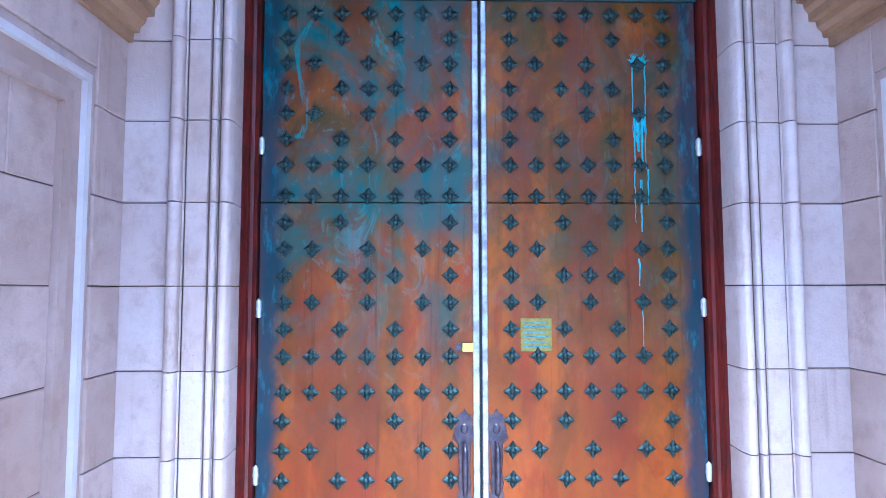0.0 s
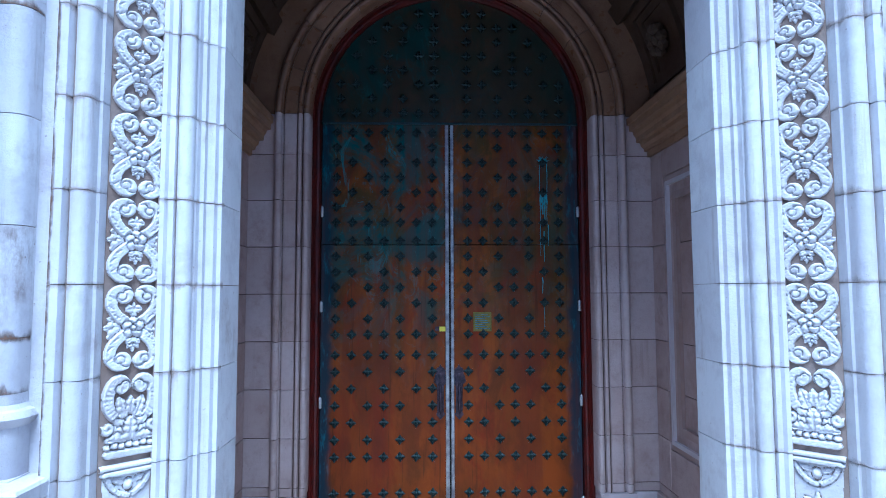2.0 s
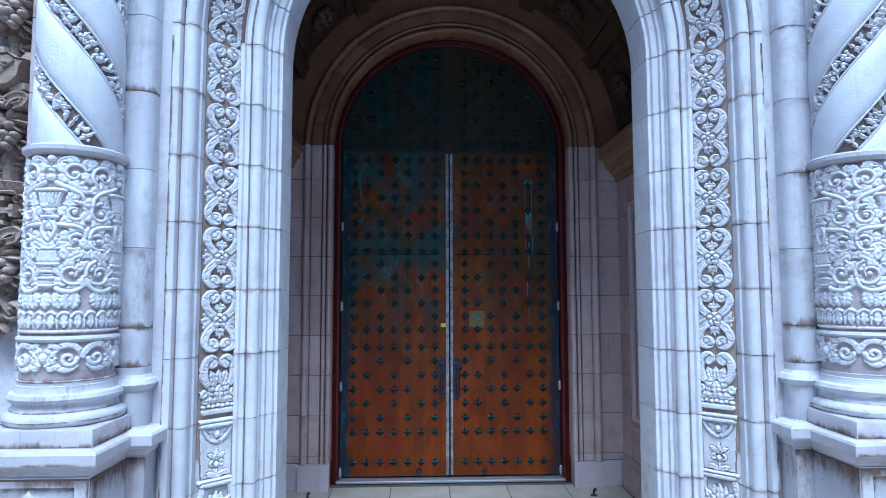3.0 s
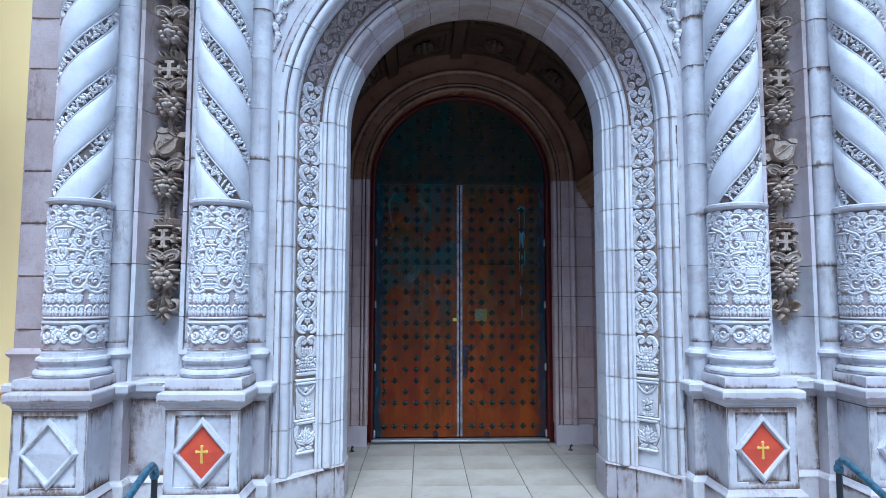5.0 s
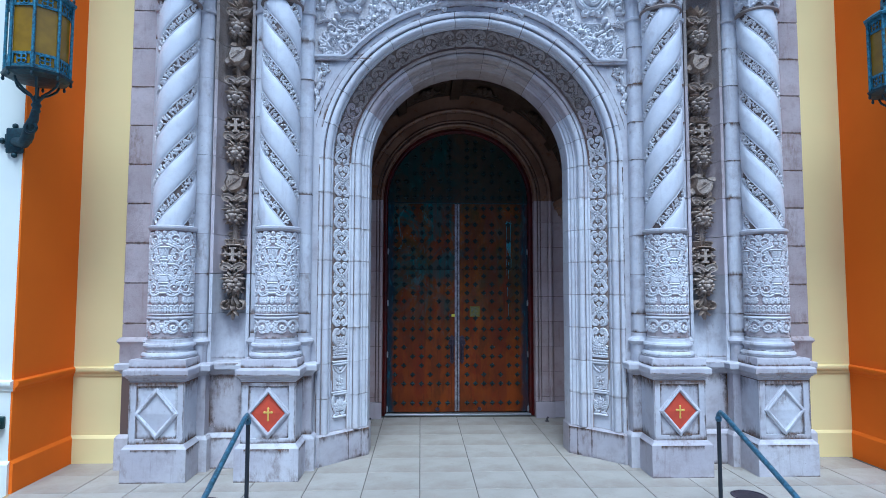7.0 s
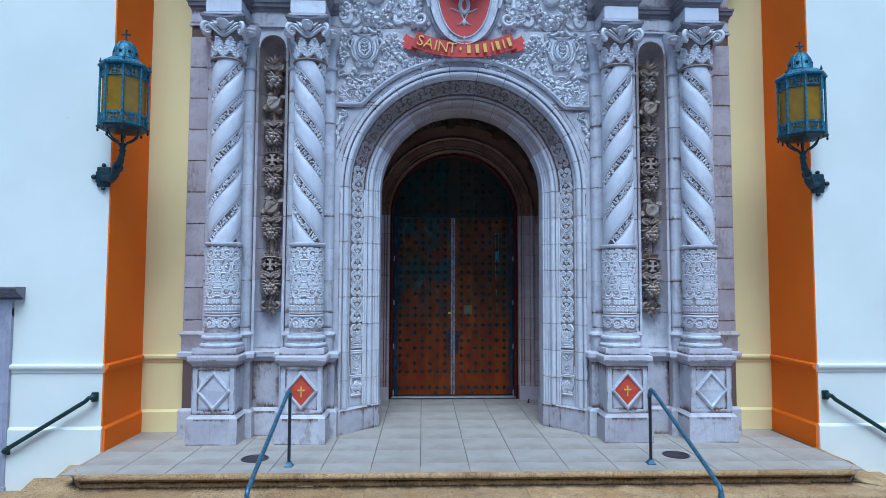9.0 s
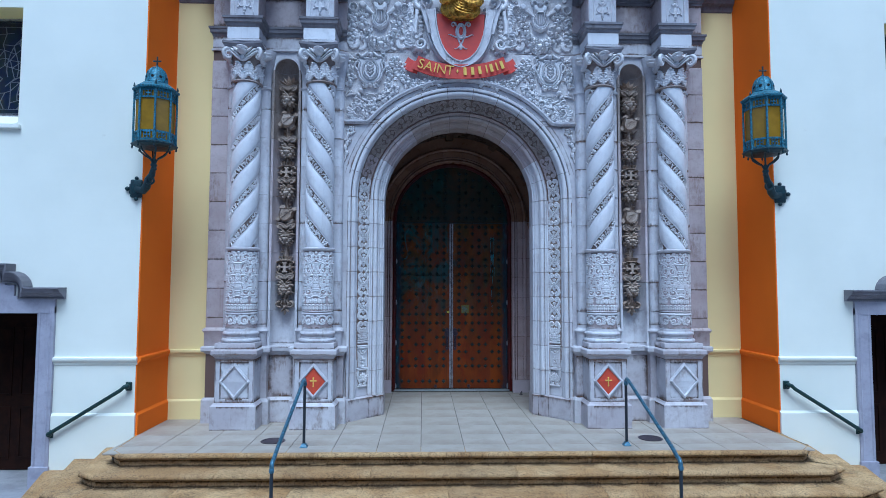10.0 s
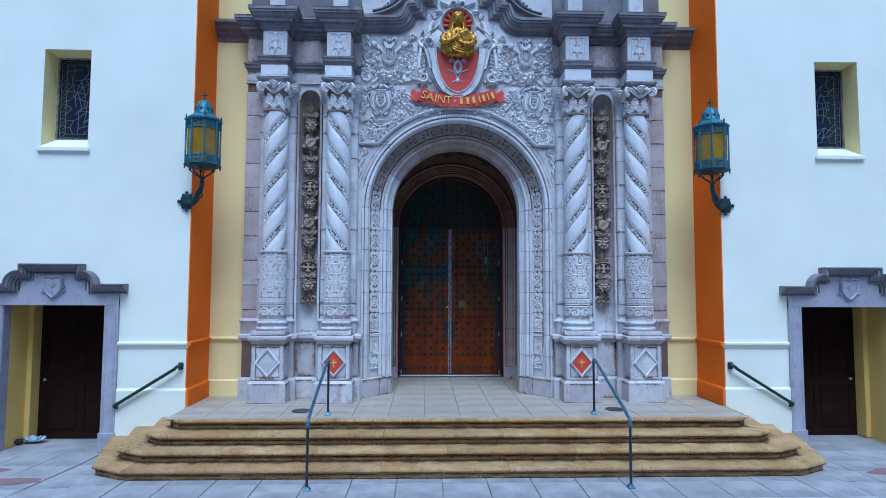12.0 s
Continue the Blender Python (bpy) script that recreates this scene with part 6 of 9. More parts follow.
        r.stroke([(o - step / 2, 1.848), (o + step / 2, 1.848)], 0.009, 0.009, 0.016)
        # lower frieze: looping straps round a mask-like flower
        for q in (1, -1):
            r.strap(bez((o + q * 0.185, 1.715), (o + q * 0.150, 1.805), (o + q * 0.070, 1.785), (o + q * 0.050, 1.730), 10) + bez((o + q * 0.050, 1.730), (o + q * 0.030, 1.655), (o + q * 0.110, 1.610), (o + q * 0.155, 1.665), 10)[1:], 0.016, 0.014, 0.026)
            r.scroll(o + q * 0.120, 1.700, 0.040, 90 - q * 90, 1.2, 0.013, 0.008, 0.028, flip=-q)
            for a in (0, 35, -35, 75, -75):
                r.leaf(o + q * 0.012, 1.705, 90 - q * 90 + a, 0.058, 0.018, 0.026, 2)
            r.leaf(o + q * 0.02, 1.780, -90 + q * 70, 0.07, 0.016, 0.022, 2)
            r.leaf(o + q * 0.02, 1.640, 90 - q * 70, 0.07, 0.016, 0.022, 2)
        r.blob(o, 1.705, 0.022, 0.030, 0.038)
    r.fill(250, rnd, 0.060, 0.014, lambda u, v: v > 1.99)
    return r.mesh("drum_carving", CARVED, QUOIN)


DRUM_CARVING = drum_mesh(0.236)


def column(turn_way):
    c = thing("spiral_column", "pale terracotta column with a spiral of carved fruit and a scroll-carved lower drum", "column", "portal columns")
    bm = lathe(bmesh.new(), [(0.275, 1.344), (0.292, 1.347), (0.304, 1.360), (0.306, 1.378), (0.300, 1.398), (0.284, 1.410), (0.272, 1.414), (0.262, 1.432), (0.260, 1.452), (0.268, 1.464), (0.282, 1.470), (0.289, 1.488), (0.280, 1.510), (0.258, 1.518), (0.250, 1.535), (0.250, 1.555), (0.238, 1.565)], 40)
    part("base", bm, STONE, c, "rounded double-torus base", 40)
    # Darker drum ground puts the shade between the carved forms into colour.
    bm = lathe(bmesh.new(), [(0.236, 1.555), (0.236, 1.79), (0.252, 1.793), (0.258, 1.805), (0.252, 1.818), (0.236, 1.822), (0.236, 2.825), (0.252, 2.832), (0.268, 2.845), (0.268, 2.868), (0.250, 2.878), (0.225, 2.88)], 48)
    part("drum", bm, QUOIN, c, "mauve-brown ground with the carving's crevice shade painted in", 40)
    for prof in ([(0.2365, 1.788), (0.254, 1.793), (0.260, 1.805), (0.254, 1.818), (0.2365, 1.824)], [(0.2365, 2.822), (0.254, 2.831), (0.270, 2.845), (0.270, 2.868), (0.252, 2.880), (0.228, 2.882)], [(0.2365, 1.555), (0.246, 1.56), (0.246, 1.580), (0.2365, 1.584)]):
        part("drum_ring", lathe(bmesh.new(), prof, 48, caps=False), STONE, c, smooth=40)
    bm = bmesh.new()
    grit = random.Random(19)
    for rad, z, w, L in ((0.275, 1.417, 1, 0.03), (0.2495, 1.574, 1, 0.05), (0.240, 1.828, 1, 0.07), (0.240, 2.815, -1, 0.06), (0.308, 1.376, -1, 0.02)):
        crust_path(bm, [(rad * math.cos(2 * math.pi * k / 60), rad * math.sin(2 * math.pi * k / 60), z) for k in range(61)], (0, 0, w), L, grit)
    part("grime", bm, GRIME, c, "brown water stains", kind="stuff")
    R0 = 0.236
    ob = new("drum_carving", DRUM_CARVING)
    ob.parent = c
    tagged(ob, label="scrolls, vases and leaves in low relief")
    # shaft: broad twisting ribs between sunk bands
    R1, Z0, Z1, LEAD = 0.226, 2.875, 5.60, 1.59
    gap = LEAD / 3
    prof = [(-0.030, 0.003), (-0.026, 0.0), (-0.020, -0.006), (-0.014, 0.0), (-0.002, 0.0), (0.005, -0.020), (0.137, -0.020), (0.144, 0.0), (0.156, 0.0), (0.162, -0.006), (0.168, 0.0), (0.172, 0.003), (0.24, 0.008), (0.31, 0.009), (0.38, 0.007)]
    PH = 0.172
    levels = []
    k = -4
    while Z0 + k * gap < Z1 + LEAD:
        levels += [(Z0 + PH + k * gap + a, d) for a, d in prof]
        k += 1
    nt = 60
    bm = bmesh.new()
    cols = []
    for i in range(nt + 1):
        th = -math.pi + 2 * math.pi * i / nt
        sh = turn_way * LEAD * th / (2 * math.pi)
        col = []
        for zl, d in levels:
            z = zl + sh
            col.append(((R1 + d) * math.sin(th), -(R1 + d) * math.cos(th), min(Z1, max(Z0, z))))
        cols.append([bm.verts.new(p) for p in col])
    for a, b in zip(cols, cols[1:]):
        for j in range(len(levels) - 1):
            if max(a[j].co.z, a[j + 1].co.z, b[j].co.z, b[j + 1].co.z) - min(a[j].co.z, a[j + 1].co.z, b[j].co.z, b[j + 1].co.z) > 1e-5:
                bm.faces.new((a[j], a[j + 1], b[j + 1], b[j]))
    bmesh.ops.delete(bm, geom=[v for v in bm.verts if not v.link_faces], context="VERTS")
    part("shaft", bm, SHAFT, c, "smooth twisting ribs", 50)
    # floor of the sunk bands, just above the shaft: soil plus painted shade
    R2 = R1 - 0.018
    bm = bmesh.new()
    for st0 in range(-4, 10):
        za = Z0 + PH + st0 * gap + 0.002
        prev = None
        for i in range(nt + 1):
            th = -math.pi + 2 * math.pi * i / nt
            lo = za + turn_way * LEAD * th / (2 * math.pi)
            lo, hi = min(Z1, max(Z0, lo)), min(Z1, max(Z0, lo + 0.138))
            row = (R2 * math.sin(th), -R2 * math.cos(th), lo), (R2 * math.sin(th), -R2 * math.cos(th), hi)
            if prev and hi - lo > 1e-4 and prev[1][2] - prev[0][2] > 1e-4:
                bm.faces.new([bm.verts.new(v) for v in (prev[0], row[0], row[1], prev[1])])
            prev = row
    part("band_floor", bm, DARK_GROUND, c, "brown soiled floor of the spiral band with painted crevice shade")
    rnd = random.Random(11)
    r = Relief(lambda u, v, h: ((R2 + h) * math.sin(u / R2), -(R2 + h) * math.cos(u / R2), v))
    slope = math.degrees(math.atan2(LEAD, 2 * math.pi * R2)) * turn_way
    for st0 in range(-4, 10):
        z = Z0 + PH + st0 * gap + 0.071
        n = 40
        for i in range(n):
            th = -math.pi + 2 * math.pi * (i + 0.5) / n
            zz = z + turn_way * LEAD * th / (2 * math.pi)
            if not Z0 + 0.03 < zz < Z1 - 0.03:
                continue
            u = th * R2
            kind = rnd.random()
            if kind < 0.50:
                for _ in range(5):
                    r.blob(u + rnd.uniform(-0.018, 0.018), zz + rnd.uniform(-0.044, 0.044), rnd.uniform(0.011, 0.017), None, rnd.uniform(0.022, 0.032), 6)
            elif kind < 0.72:
                r.flower(u, zz + rnd.uniform(-0.02, 0.02), 0.032, 0.030, 5)
            for a in (70, -70, 110, -110):
                if rnd.random() < 0.7:
                    r.leaf(u, zz, slope + a + rnd.uniform(-30, 30), rnd.uniform(0.04, 0.056), 0.015, rnd.uniform(0.018, 0.028), 1)
    r.end("fruit_band", CARVED, c, "sunk spiral band of carved fruit and leaves")
    # capital
    # Dark bell stands in for the shade between the leaves.
    cap = part("capital", lathe(bmesh.new(), [(0.226, 5.595), (0.246, 5.60), (0.258, 5.615), (0.246, 5.632), (0.222, 5.636), (0.218, 5.70), (0.226, 5.90), (0.246, 6.04), (0.285, 6.13), (0.30, 6.16)], 32), CREVICE_DARK, c, "composite capital with leaves and corner scrolls", 40)
    rc = lambda z: 0.222 + 0.075 * max(0.0, (z - 5.75) / 0.4) ** 2
    RC = 0.235
    r = Carve(lambda u, v, h: ((rc(v) + h) * math.sin(u / RC), -(rc(v) + h) * math.cos(u / RC), v), -math.pi * RC, math.pi * RC, 5.636, 6.18, 0.006)
    for k in range(-4, 5):
        u = 2 * math.pi * RC * k / 8
        r.leaf(u + math.pi * RC / 8, 5.70, 90, 0.235, 0.080, 0.036, 5)
        r.blob(u + math.pi * RC / 8, 5.915, 0.030, 0.020, 0.062)
        r.leaf(u, 5.640, 90, 0.165, 0.086, 0.050, 4)
        r.blob(u, 5.785, 0.034, 0.018, 0.068)
        for q in (1, -1):
            r.leaf(u + q * 0.040, 5.68, 90 - q * 32, 0.085, 0.026, 0.050, 2)
    for k in range(-2, 3):
        u = 2 * math.pi * RC * k / 4
        for q in (1, -1):
            r.stroke(bez((u + q * 0.010, 5.945), (u + q * 0.060, 5.955), (u + q * 0.105, 6.03), (u + q * 0.175, 6.105), 12), 0.014, 0.022, 0.070)
            r.stroke(bez((u + q * 0.020, 5.985), (u + q * 0.055, 6.00), (u + q * 0.085, 6.06), (u + q * 0.150, 6.130), 12), 0.010, 0.014, 0.062)
            for g in range(3):
                r.stroke(bez((u + q * 0.045, 6.080), (u + q * 0.07, 6.10 - 0.010 * g), (u + q * 0.085, 6.125 - 0.014 * g), (u + q * (0.112 - 0.010 * g), 6.150 - 0.020 * g), 7), 0.013, 0.008, 0.085)
        r.blob(u, 6.085, 0.058, 0.064, 0.140)
        r.blob(u, 6.130, 0.064, 0.034, 0.125)
        r.leaf(u, 6.03, -90, 0.085, 0.030, 0.07, 2)
    r.end("capital_leaves", CARVED, cap, "acanthus leaves under a winged boss")
    for k in range(4):
        a = math.pi / 4 + math.pi / 2 * k
        bm = bmesh.new()
        d = Vector((math.sin(a), -math.cos(a), 0))
        ctr = d * 0.350 + Vector((0, 0, 6.050))
        pts, rad = [], []
        for i in range(26):
            f = i / 25
            t = math.pi * 0.75 - 3.6 * math.pi * f
            rr = 0.098 * (1 - 0.8 * f)
            pts.append(ctr + d * rr * math.cos(t) + Vector((0, 0, rr * math.sin(t))))
            rad.append(0.030 * (1 - 0.5 * f))
        tube(bm, pts, rad, 8)
        part("volute", bm, CARVED, cap, smooth=60)
    bm = bmesh.new()
    ring = []
    for k in range(4):
        a = math.pi / 4 + math.pi / 2 * k
        b = a + math.pi / 2
        p, q = Vector((math.sin(a), -math.cos(a))) * 0.47, Vector((math.sin(b), -math.cos(b))) * 0.47
        mid = (p + q) / 2
        for f in (0.03, 0.12, 0.3, 0.5, 0.7, 0.88, 0.97):
            x = p + (q - p) * f
            x = x - mid.normalized() * 0.065 * math.sin(math.pi * f)
            ring.append((x.x, x.y))
    bridge(bm, [[(x * k, y * k, z) for x, y in ring] for k, z in ((0.86, 6.155), (0.93, 6.175), (0.95, 6.20), (1.0, 6.215), (1.0, 6.25), (0.96, 6.262))])
    part("abacus", bm, CORNICE, cap, "sooty curved abacus", 30)
    return c


for red, k in ((True, 0), (False, 1)):
    p = pedestal(red)
    p.location = (PED[k], COL_Y, 0)
    copy_thing(p, pose(-PED[k], COL_Y, 0))
ca, cb = column(1), column(-1)
ca.location, cb.location = (PED[0], COL_Y, 0), (PED[1], COL_Y, 0)
copy_thing(ca, pose(-PED[1], COL_Y, 0))
copy_thing(cb, pose(-PED[0], COL_Y, 0))

# ---- entablature over the columns ----
ent = thing("portal_entablature", "grey sooty terracotta entablature that breaks forward over each column", "entablature", kind="structure")
for s in (1, -1):
    def brk(h, yf, yb, y_in=0.97):
        out = [(1.97, y_in), (PED[0] - h, y_in)]
        out += [(PED[0] - h, yf), (PED[0] + h, yf), (PED[0] + h, yb), (PED[1] - h, yb), (PED[1] - h, yf), (PED[1] + h, yf), (PED[1] + h, 0.90), (4.235, 0.90), (4.235, 1.19)]
        return out
    part("dado", moulding(bmesh.new(), [(0.0, 6.26), (0.02, 6.262), (0.02, 6.285), (0.0, 6.295), (0.0, 6.51)], brk(0.262, 0.475, 0.90), s, 0.3), STONE, ent)
    part("lower_moulding", moulding(bmesh.new(), [(0.0, 6.50), (0.012, 6.52), (0.018, 6.55), (0.045, 6.57), (0.050, 6.62), (0.064, 6.63), (0.066, 6.665), (0.0, 6.685)], brk(0.262, 0.475, 0.90), s, 0.2), CORNICE, ent, smooth=12)
    part("frieze", moulding(bmesh.new(), [(0.0, 6.66), (0.0, 7.24)], brk(0.235, 0.50, 0.94), s, 0.3), QUOIN, ent)
    part("upper_cornice", moulding(bmesh.new(), [(-0.008, 7.195), (0.016, 7.195), (0.020, 7.235), (0.034, 7.24), (0.034, 7.275), (0.060, 7.30), (0.064, 7.335), (0.120, 7.335), (0.124, 7.40), (0.150, 7.405), (0.180, 7.44), (0.186, 7.48), (0.212, 7.482), (0.214, 7.52), (0.230, 7.522), (0.232, 7.59), (0.0, 7.62)], brk(0.245, 0.49, 0.93), s, 0.25), CORNICE, ent, "dark rain-streaked projecting cornice", 12)
    bm = bmesh.new()
    grit = random.Random(91)
    for out, z, w, L in ((0.2335, 7.588, -1, 0.06), (0.002, 6.69, 1, 0.09), (0.002, 7.19, -1, 0.09)):
        pts = offset_path(brk(0.245 if z > 7.2 else 0.235, 0.49 if z > 7.2 else 0.50, 0.93 if z > 7.2 else 0.94), out)
        for a, b in zip(pts, pts[1:]):
            crust(bm, (s * a.x, a.y, z), (s * b.x, b.y, z), (0, 0, w), L, grit)
    pts = offset_path(brk(0.262, 0.475, 0.90), 0.002)
    for a, b in zip(pts, pts[1:]):
        crust(bm, (s * a.x, a.y, 6.498), (s * b.x, b.y, 6.498), (0, 0, -1), 0.09, grit)
        crust(bm, (s * a.x, a.y, 6.30), (s * b.x, b.y, 6.30), (0, 0, 1), 0.07, grit)
    part("grime", bm, GRIME, ent, "brown weathering crust", kind="stuff")
    for cx in PED:
        # drop ornament on each frieze block
        r = Relief(lambda u, v, h, cx=cx, s=s: (s * cx + u, 0.496 - h, 6.94 + v))
        for q in (1, -1):
            r.stroke([(q * 0.15, -0.21), (q * 0.15, 0.19)], 0.010, 0.010, 0.014)
            r.stroke(bez((0, -0.08), (q * 0.10, -0.12), (q * 0.12, 0.0), (q * 0.07, 0.02), 9), 0.014, 0.008, 0.022)
            r.leaf(0, 0.02, 90 - q * 50, 0.09, 0.022, 0.022, 2)
            r.blob(q * 0.10, -0.10, 0.022, None, 0.024)
        r.stroke([(-0.15, 0.20), (0.15, 0.20)], 0.010, 0.010, 0.014)
        for v, w in ((0.17, 0.034), (0.12, 0.024), (0.07, 0.034), (-0.14, 0.028), (-0.19, 0.018)):
            r.blob(0, v, w, w * 1.1, 0.03)
        r.leaf(0, 0.02, -90, 0.20, 0.045, 0.030, 3)
        r.end("frieze_drop", CARVED, ent)
        part("dado_face", boxed(s * cx - 0.258, s * cx + 0.258, 0.471, 0.50, 6.30, 6.495, 0.004, 1), SHAFT, ent, "pale block face")
        part("frieze_face", boxed(s * cx - 0.228, s * cx + 0.228, 0.496, 0.52, 6.695, 7.185, 0.004, 1), STONE, ent, "pale block face")
        # white blocks of the storey above
        part("upper_pedestal", boxed(s * cx - 0.19, s * cx + 0.19, 0.58, 0.95, 7.60, 7.74, 0.01, 1), STONE, ent)
        part("upper_pedestal", boxed(s * cx - 0.15, s * cx + 0.15, 0.62, 0.95, 7.74, 8.6, 0.01, 1), STONE, ent)
    bm = boxed(min(s * 1.97, s * 4.2), max(s * 1.97, s * 4.2), 0.95, 1.3, 7.5, 9.2)
    part("attic_wall", bm, CORNICE, ent)

# ---- stepped and curved cornice above the tympanum, swept in elevation ----
HALF = [(1.99, 7.36), (1.28, 7.36), (1.18, 7.37), (1.06, 7.41), (0.96, 7.48), (0.89, 7.57), (0.85, 7.67), (0.64, 7.69), (0.62, 7.93), (0.42, 7.95), (0.40, 8.6)]
top = thing("tympanum_cornice", "grey moulded cornice that curves and steps up round the gilded bust", "cornice", kind="structure")
PR = [(0.0, 0.0), (0.0, 0.055), (0.035, 0.06), (0.037, 0.10), (0.075, 0.105), (0.095, 0.135), (0.10, 0.185), (0.145, 0.19), (0.165, 0.215), (0.17, 0.255), (0.205, 0.26), (0.21, 0.295), (0.25, 0.30), (0.255, 0.325), (0.31, 0.325), (0.31, 0.0)]
PR = [(d, 0.75 * o) for d, o in PR]
for s in (1, -1):
    path = [(x, z) for x, z in HALF]
    bm = bmesh.new()
    rows = [offset_path(path, d) for d, o in PR]
    bridge(bm, [[(s * rows[k][i].x, 1.0 - PR[k][1], rows[k][i].y) for k in range(len(PR))] for i in range(len(path))])
    part("curved_cornice", bm, CORNICE, top, smooth=12)
# curved scroll gable of the storey above
for s in (1, -1):
    r = Relief(lambda u, v, h, s=s: (s * u, 0.96 - h, v))
    r.stroke(bez((1.9, 7.72), (1.4, 7.78), (1.1, 7.95), (0.95, 8.4), 14), 0.05, 0.05, 0.08)
    r.stroke(bez((1.75, 7.84), (1.45, 7.88), (1.25, 8.0), (1.1, 8.4), 14), 0.03, 0.03, 0.05)
    for k in range(7):
        r.leaf(1.32 - 0.04 * k, 7.95 + 0.07 * k, 60 + 20 * (k % 3), 0.14, 0.04, 0.05, 2)
        r.blob(1.5 - 0.07 * k, 7.93 + 0.06 * k, 0.035, None, 0.05)
    r.end("scroll_gable", CORNICE, top)

# ---- relief of the spandrels ----
spandrel = thing("spandrel_relief", "pale terracotta relief of garlands, shields and scrolls above the arch", "relief", kind="structure")


def sp_put(s):
    return lambda u, v, h: (s * u, FACE_Y - 1.15 * h, v)


for s in (1, -1):
    # hood moulding that runs in level from the side and then follows the arch
    a0 = math.asin((5.045 - SPRING) / 2.02)
    path = [(2.0, 5.045), (2.03 * math.cos(a0) + 0.02, 5.045)] + [(2.02 * math.cos(a0 + (math.pi / 2 - a0) * i / 24), SPRING + 2.02 * math.sin(a0 + (math.pi / 2 - a0) * i / 24)) for i in range(1, 25)]
    hp = [(0.0, 0.0), (0.0, 0.045), (0.012, 0.05), (0.03, 0.07), (0.055, 0.07), (0.06, 0.0)]
    bm = bmesh.new()
    rows = [offset_path(path, d) for d, o in hp]
    bridge(bm, [[(s * rows[k][i].x, FACE_Y - hp[k][1], rows[k][i].y) for k in range(len(hp))] for i in range(len(path))])
    part("hood_moulding", bm, STONE, spandrel, smooth=35)
    rnd = random.Random(3)
    # Ground kept darker than the carving, as painted shade between the forms.
    bm = bmesh.new()
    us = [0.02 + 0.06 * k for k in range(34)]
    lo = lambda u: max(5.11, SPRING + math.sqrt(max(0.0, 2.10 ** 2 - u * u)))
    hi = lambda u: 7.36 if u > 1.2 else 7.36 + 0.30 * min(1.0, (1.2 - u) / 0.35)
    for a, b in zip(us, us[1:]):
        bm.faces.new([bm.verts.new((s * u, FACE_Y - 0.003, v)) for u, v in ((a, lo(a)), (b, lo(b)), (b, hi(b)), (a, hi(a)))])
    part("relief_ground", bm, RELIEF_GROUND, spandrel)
    # brown grime on the flat strip between the arch and its hood
    bm = bmesh.new()
    for r0, way, reach in ((1.932, 1, 0.055), (2.016, -1, 0.035)):
        for i in range(30):
            e = [math.pi / 2 * (i + k) / 30 for k in (0, 1)]
            if SPRING + r0 * math.sin(e[1]) < 4.2:
                continue
            mid = math.pi / 2 * (i + 0.5) / 30
            p = [(s * r0 * math.cos(g), FACE_Y - 0.0025, SPRING + r0 * math.sin(g)) for g in e]
            crust(bm, p[0], p[1], (s * way * math.cos(mid), 0, way * math.sin(mid)), reach, rnd)
    crust(bm, (s * 1.29, FACE_Y - 0.0735, 5.041), (s * 2.0, FACE_Y - 0.0735, 5.041), (0, 0, 1), 0.03, rnd)
    crust(bm, (s * 1.30, FACE_Y - 0.004, 5.040), (s * 1.99, FACE_Y - 0.004, 5.040), (0, 0, -1), 0.10, rnd)
    crust(bm, (s * 0.95, FACE_Y - 0.006, 6.306), (s * 1.99, FACE_Y - 0.006, 6.306), (0, 0, 1), 0.04, rnd)
    crust(bm, (s * 1.30, FACE_Y - 0.006, 5.112), (s * 1.98, FACE_Y - 0.006, 5.112), (0, 0, 1), 0.06, rnd)
    part("grime", bm, GRIME, spandrel, "brown grime", kind="stuff")
    # lyre shield on a scrolled back plate
    r = Carve(sp_put(s), 0.20, 2.03, 4.34, 7.80, 0.0075)
    r.plate([(1.40 + a, 6.93 + b) for a, b in ((0.0, -0.23), (0.11, -0.18), (0.16, -0.06), (0.15, 0.05), (0.10, 0.10), (0.12, 0.24), (0.06, 0.27), (0.03, 0.20), (-0.03, 0.20), (-0.06, 0.27), (-0.12, 0.24), (-0.10, 0.10), (-0.15, 0.05), (-0.16, -0.06), (-0.11, -0.18))], 0.060, inset=0.07)
    r.stroke([(1.40 + 0.135 * math.cos(radians(a)), 6.89 + 0.155 * math.sin(radians(a))) for a in range(120, 421, 15)], 0.016, 0.016, 0.080)
    for k in (-1, 0, 1):
        r.stroke([(1.40 + 0.028 * k, 6.83), (1.40 + 0.028 * k, 7.05)], 0.006, 0.006, 0.078)
    r.stroke([(1.34, 7.05), (1.46, 7.05)], 0.013, 0.013, 0.082)
    r.stroke([(1.37, 6.82), (1.43, 6.82)], 0.013, 0.013, 0.082)
    r.blob(1.40, 7.22, 0.042, None, 0.07)
    for q in (1, -1):
        r.stroke(bez((1.40 + q * 0.05, 6.84), (1.40 + q * 0.11, 6.90), (1.40 + q * 0.03, 6.98), (1.40 + q * 0.085, 7.07), 9), 0.012, 0.012, 0.080)
        r.stroke([(1.40 + q * 0.13, 6.99), (1.40 + q * 0.30, 7.13)], 0.024, 0.058, 0.075)
        r.stroke([(1.40 + q * 0.30, 7.13), (1.40 + q * 0.315, 7.14)], 0.062, 0.062, 0.085)
        r.scroll(1.40 + q * 0.11, 7.21, 0.050, 180 if q > 0 else 0, 1.2, 0.018, 0.008, 0.075, flip=-q)
    r.end("lyre_shield", JAMB, spandrel)
    # swag of fruit that hangs in a bow under the shield, with a drop at either side
    r = Carve(sp_put(s), 0.20, 2.03, 4.34, 7.80, 0.0075)
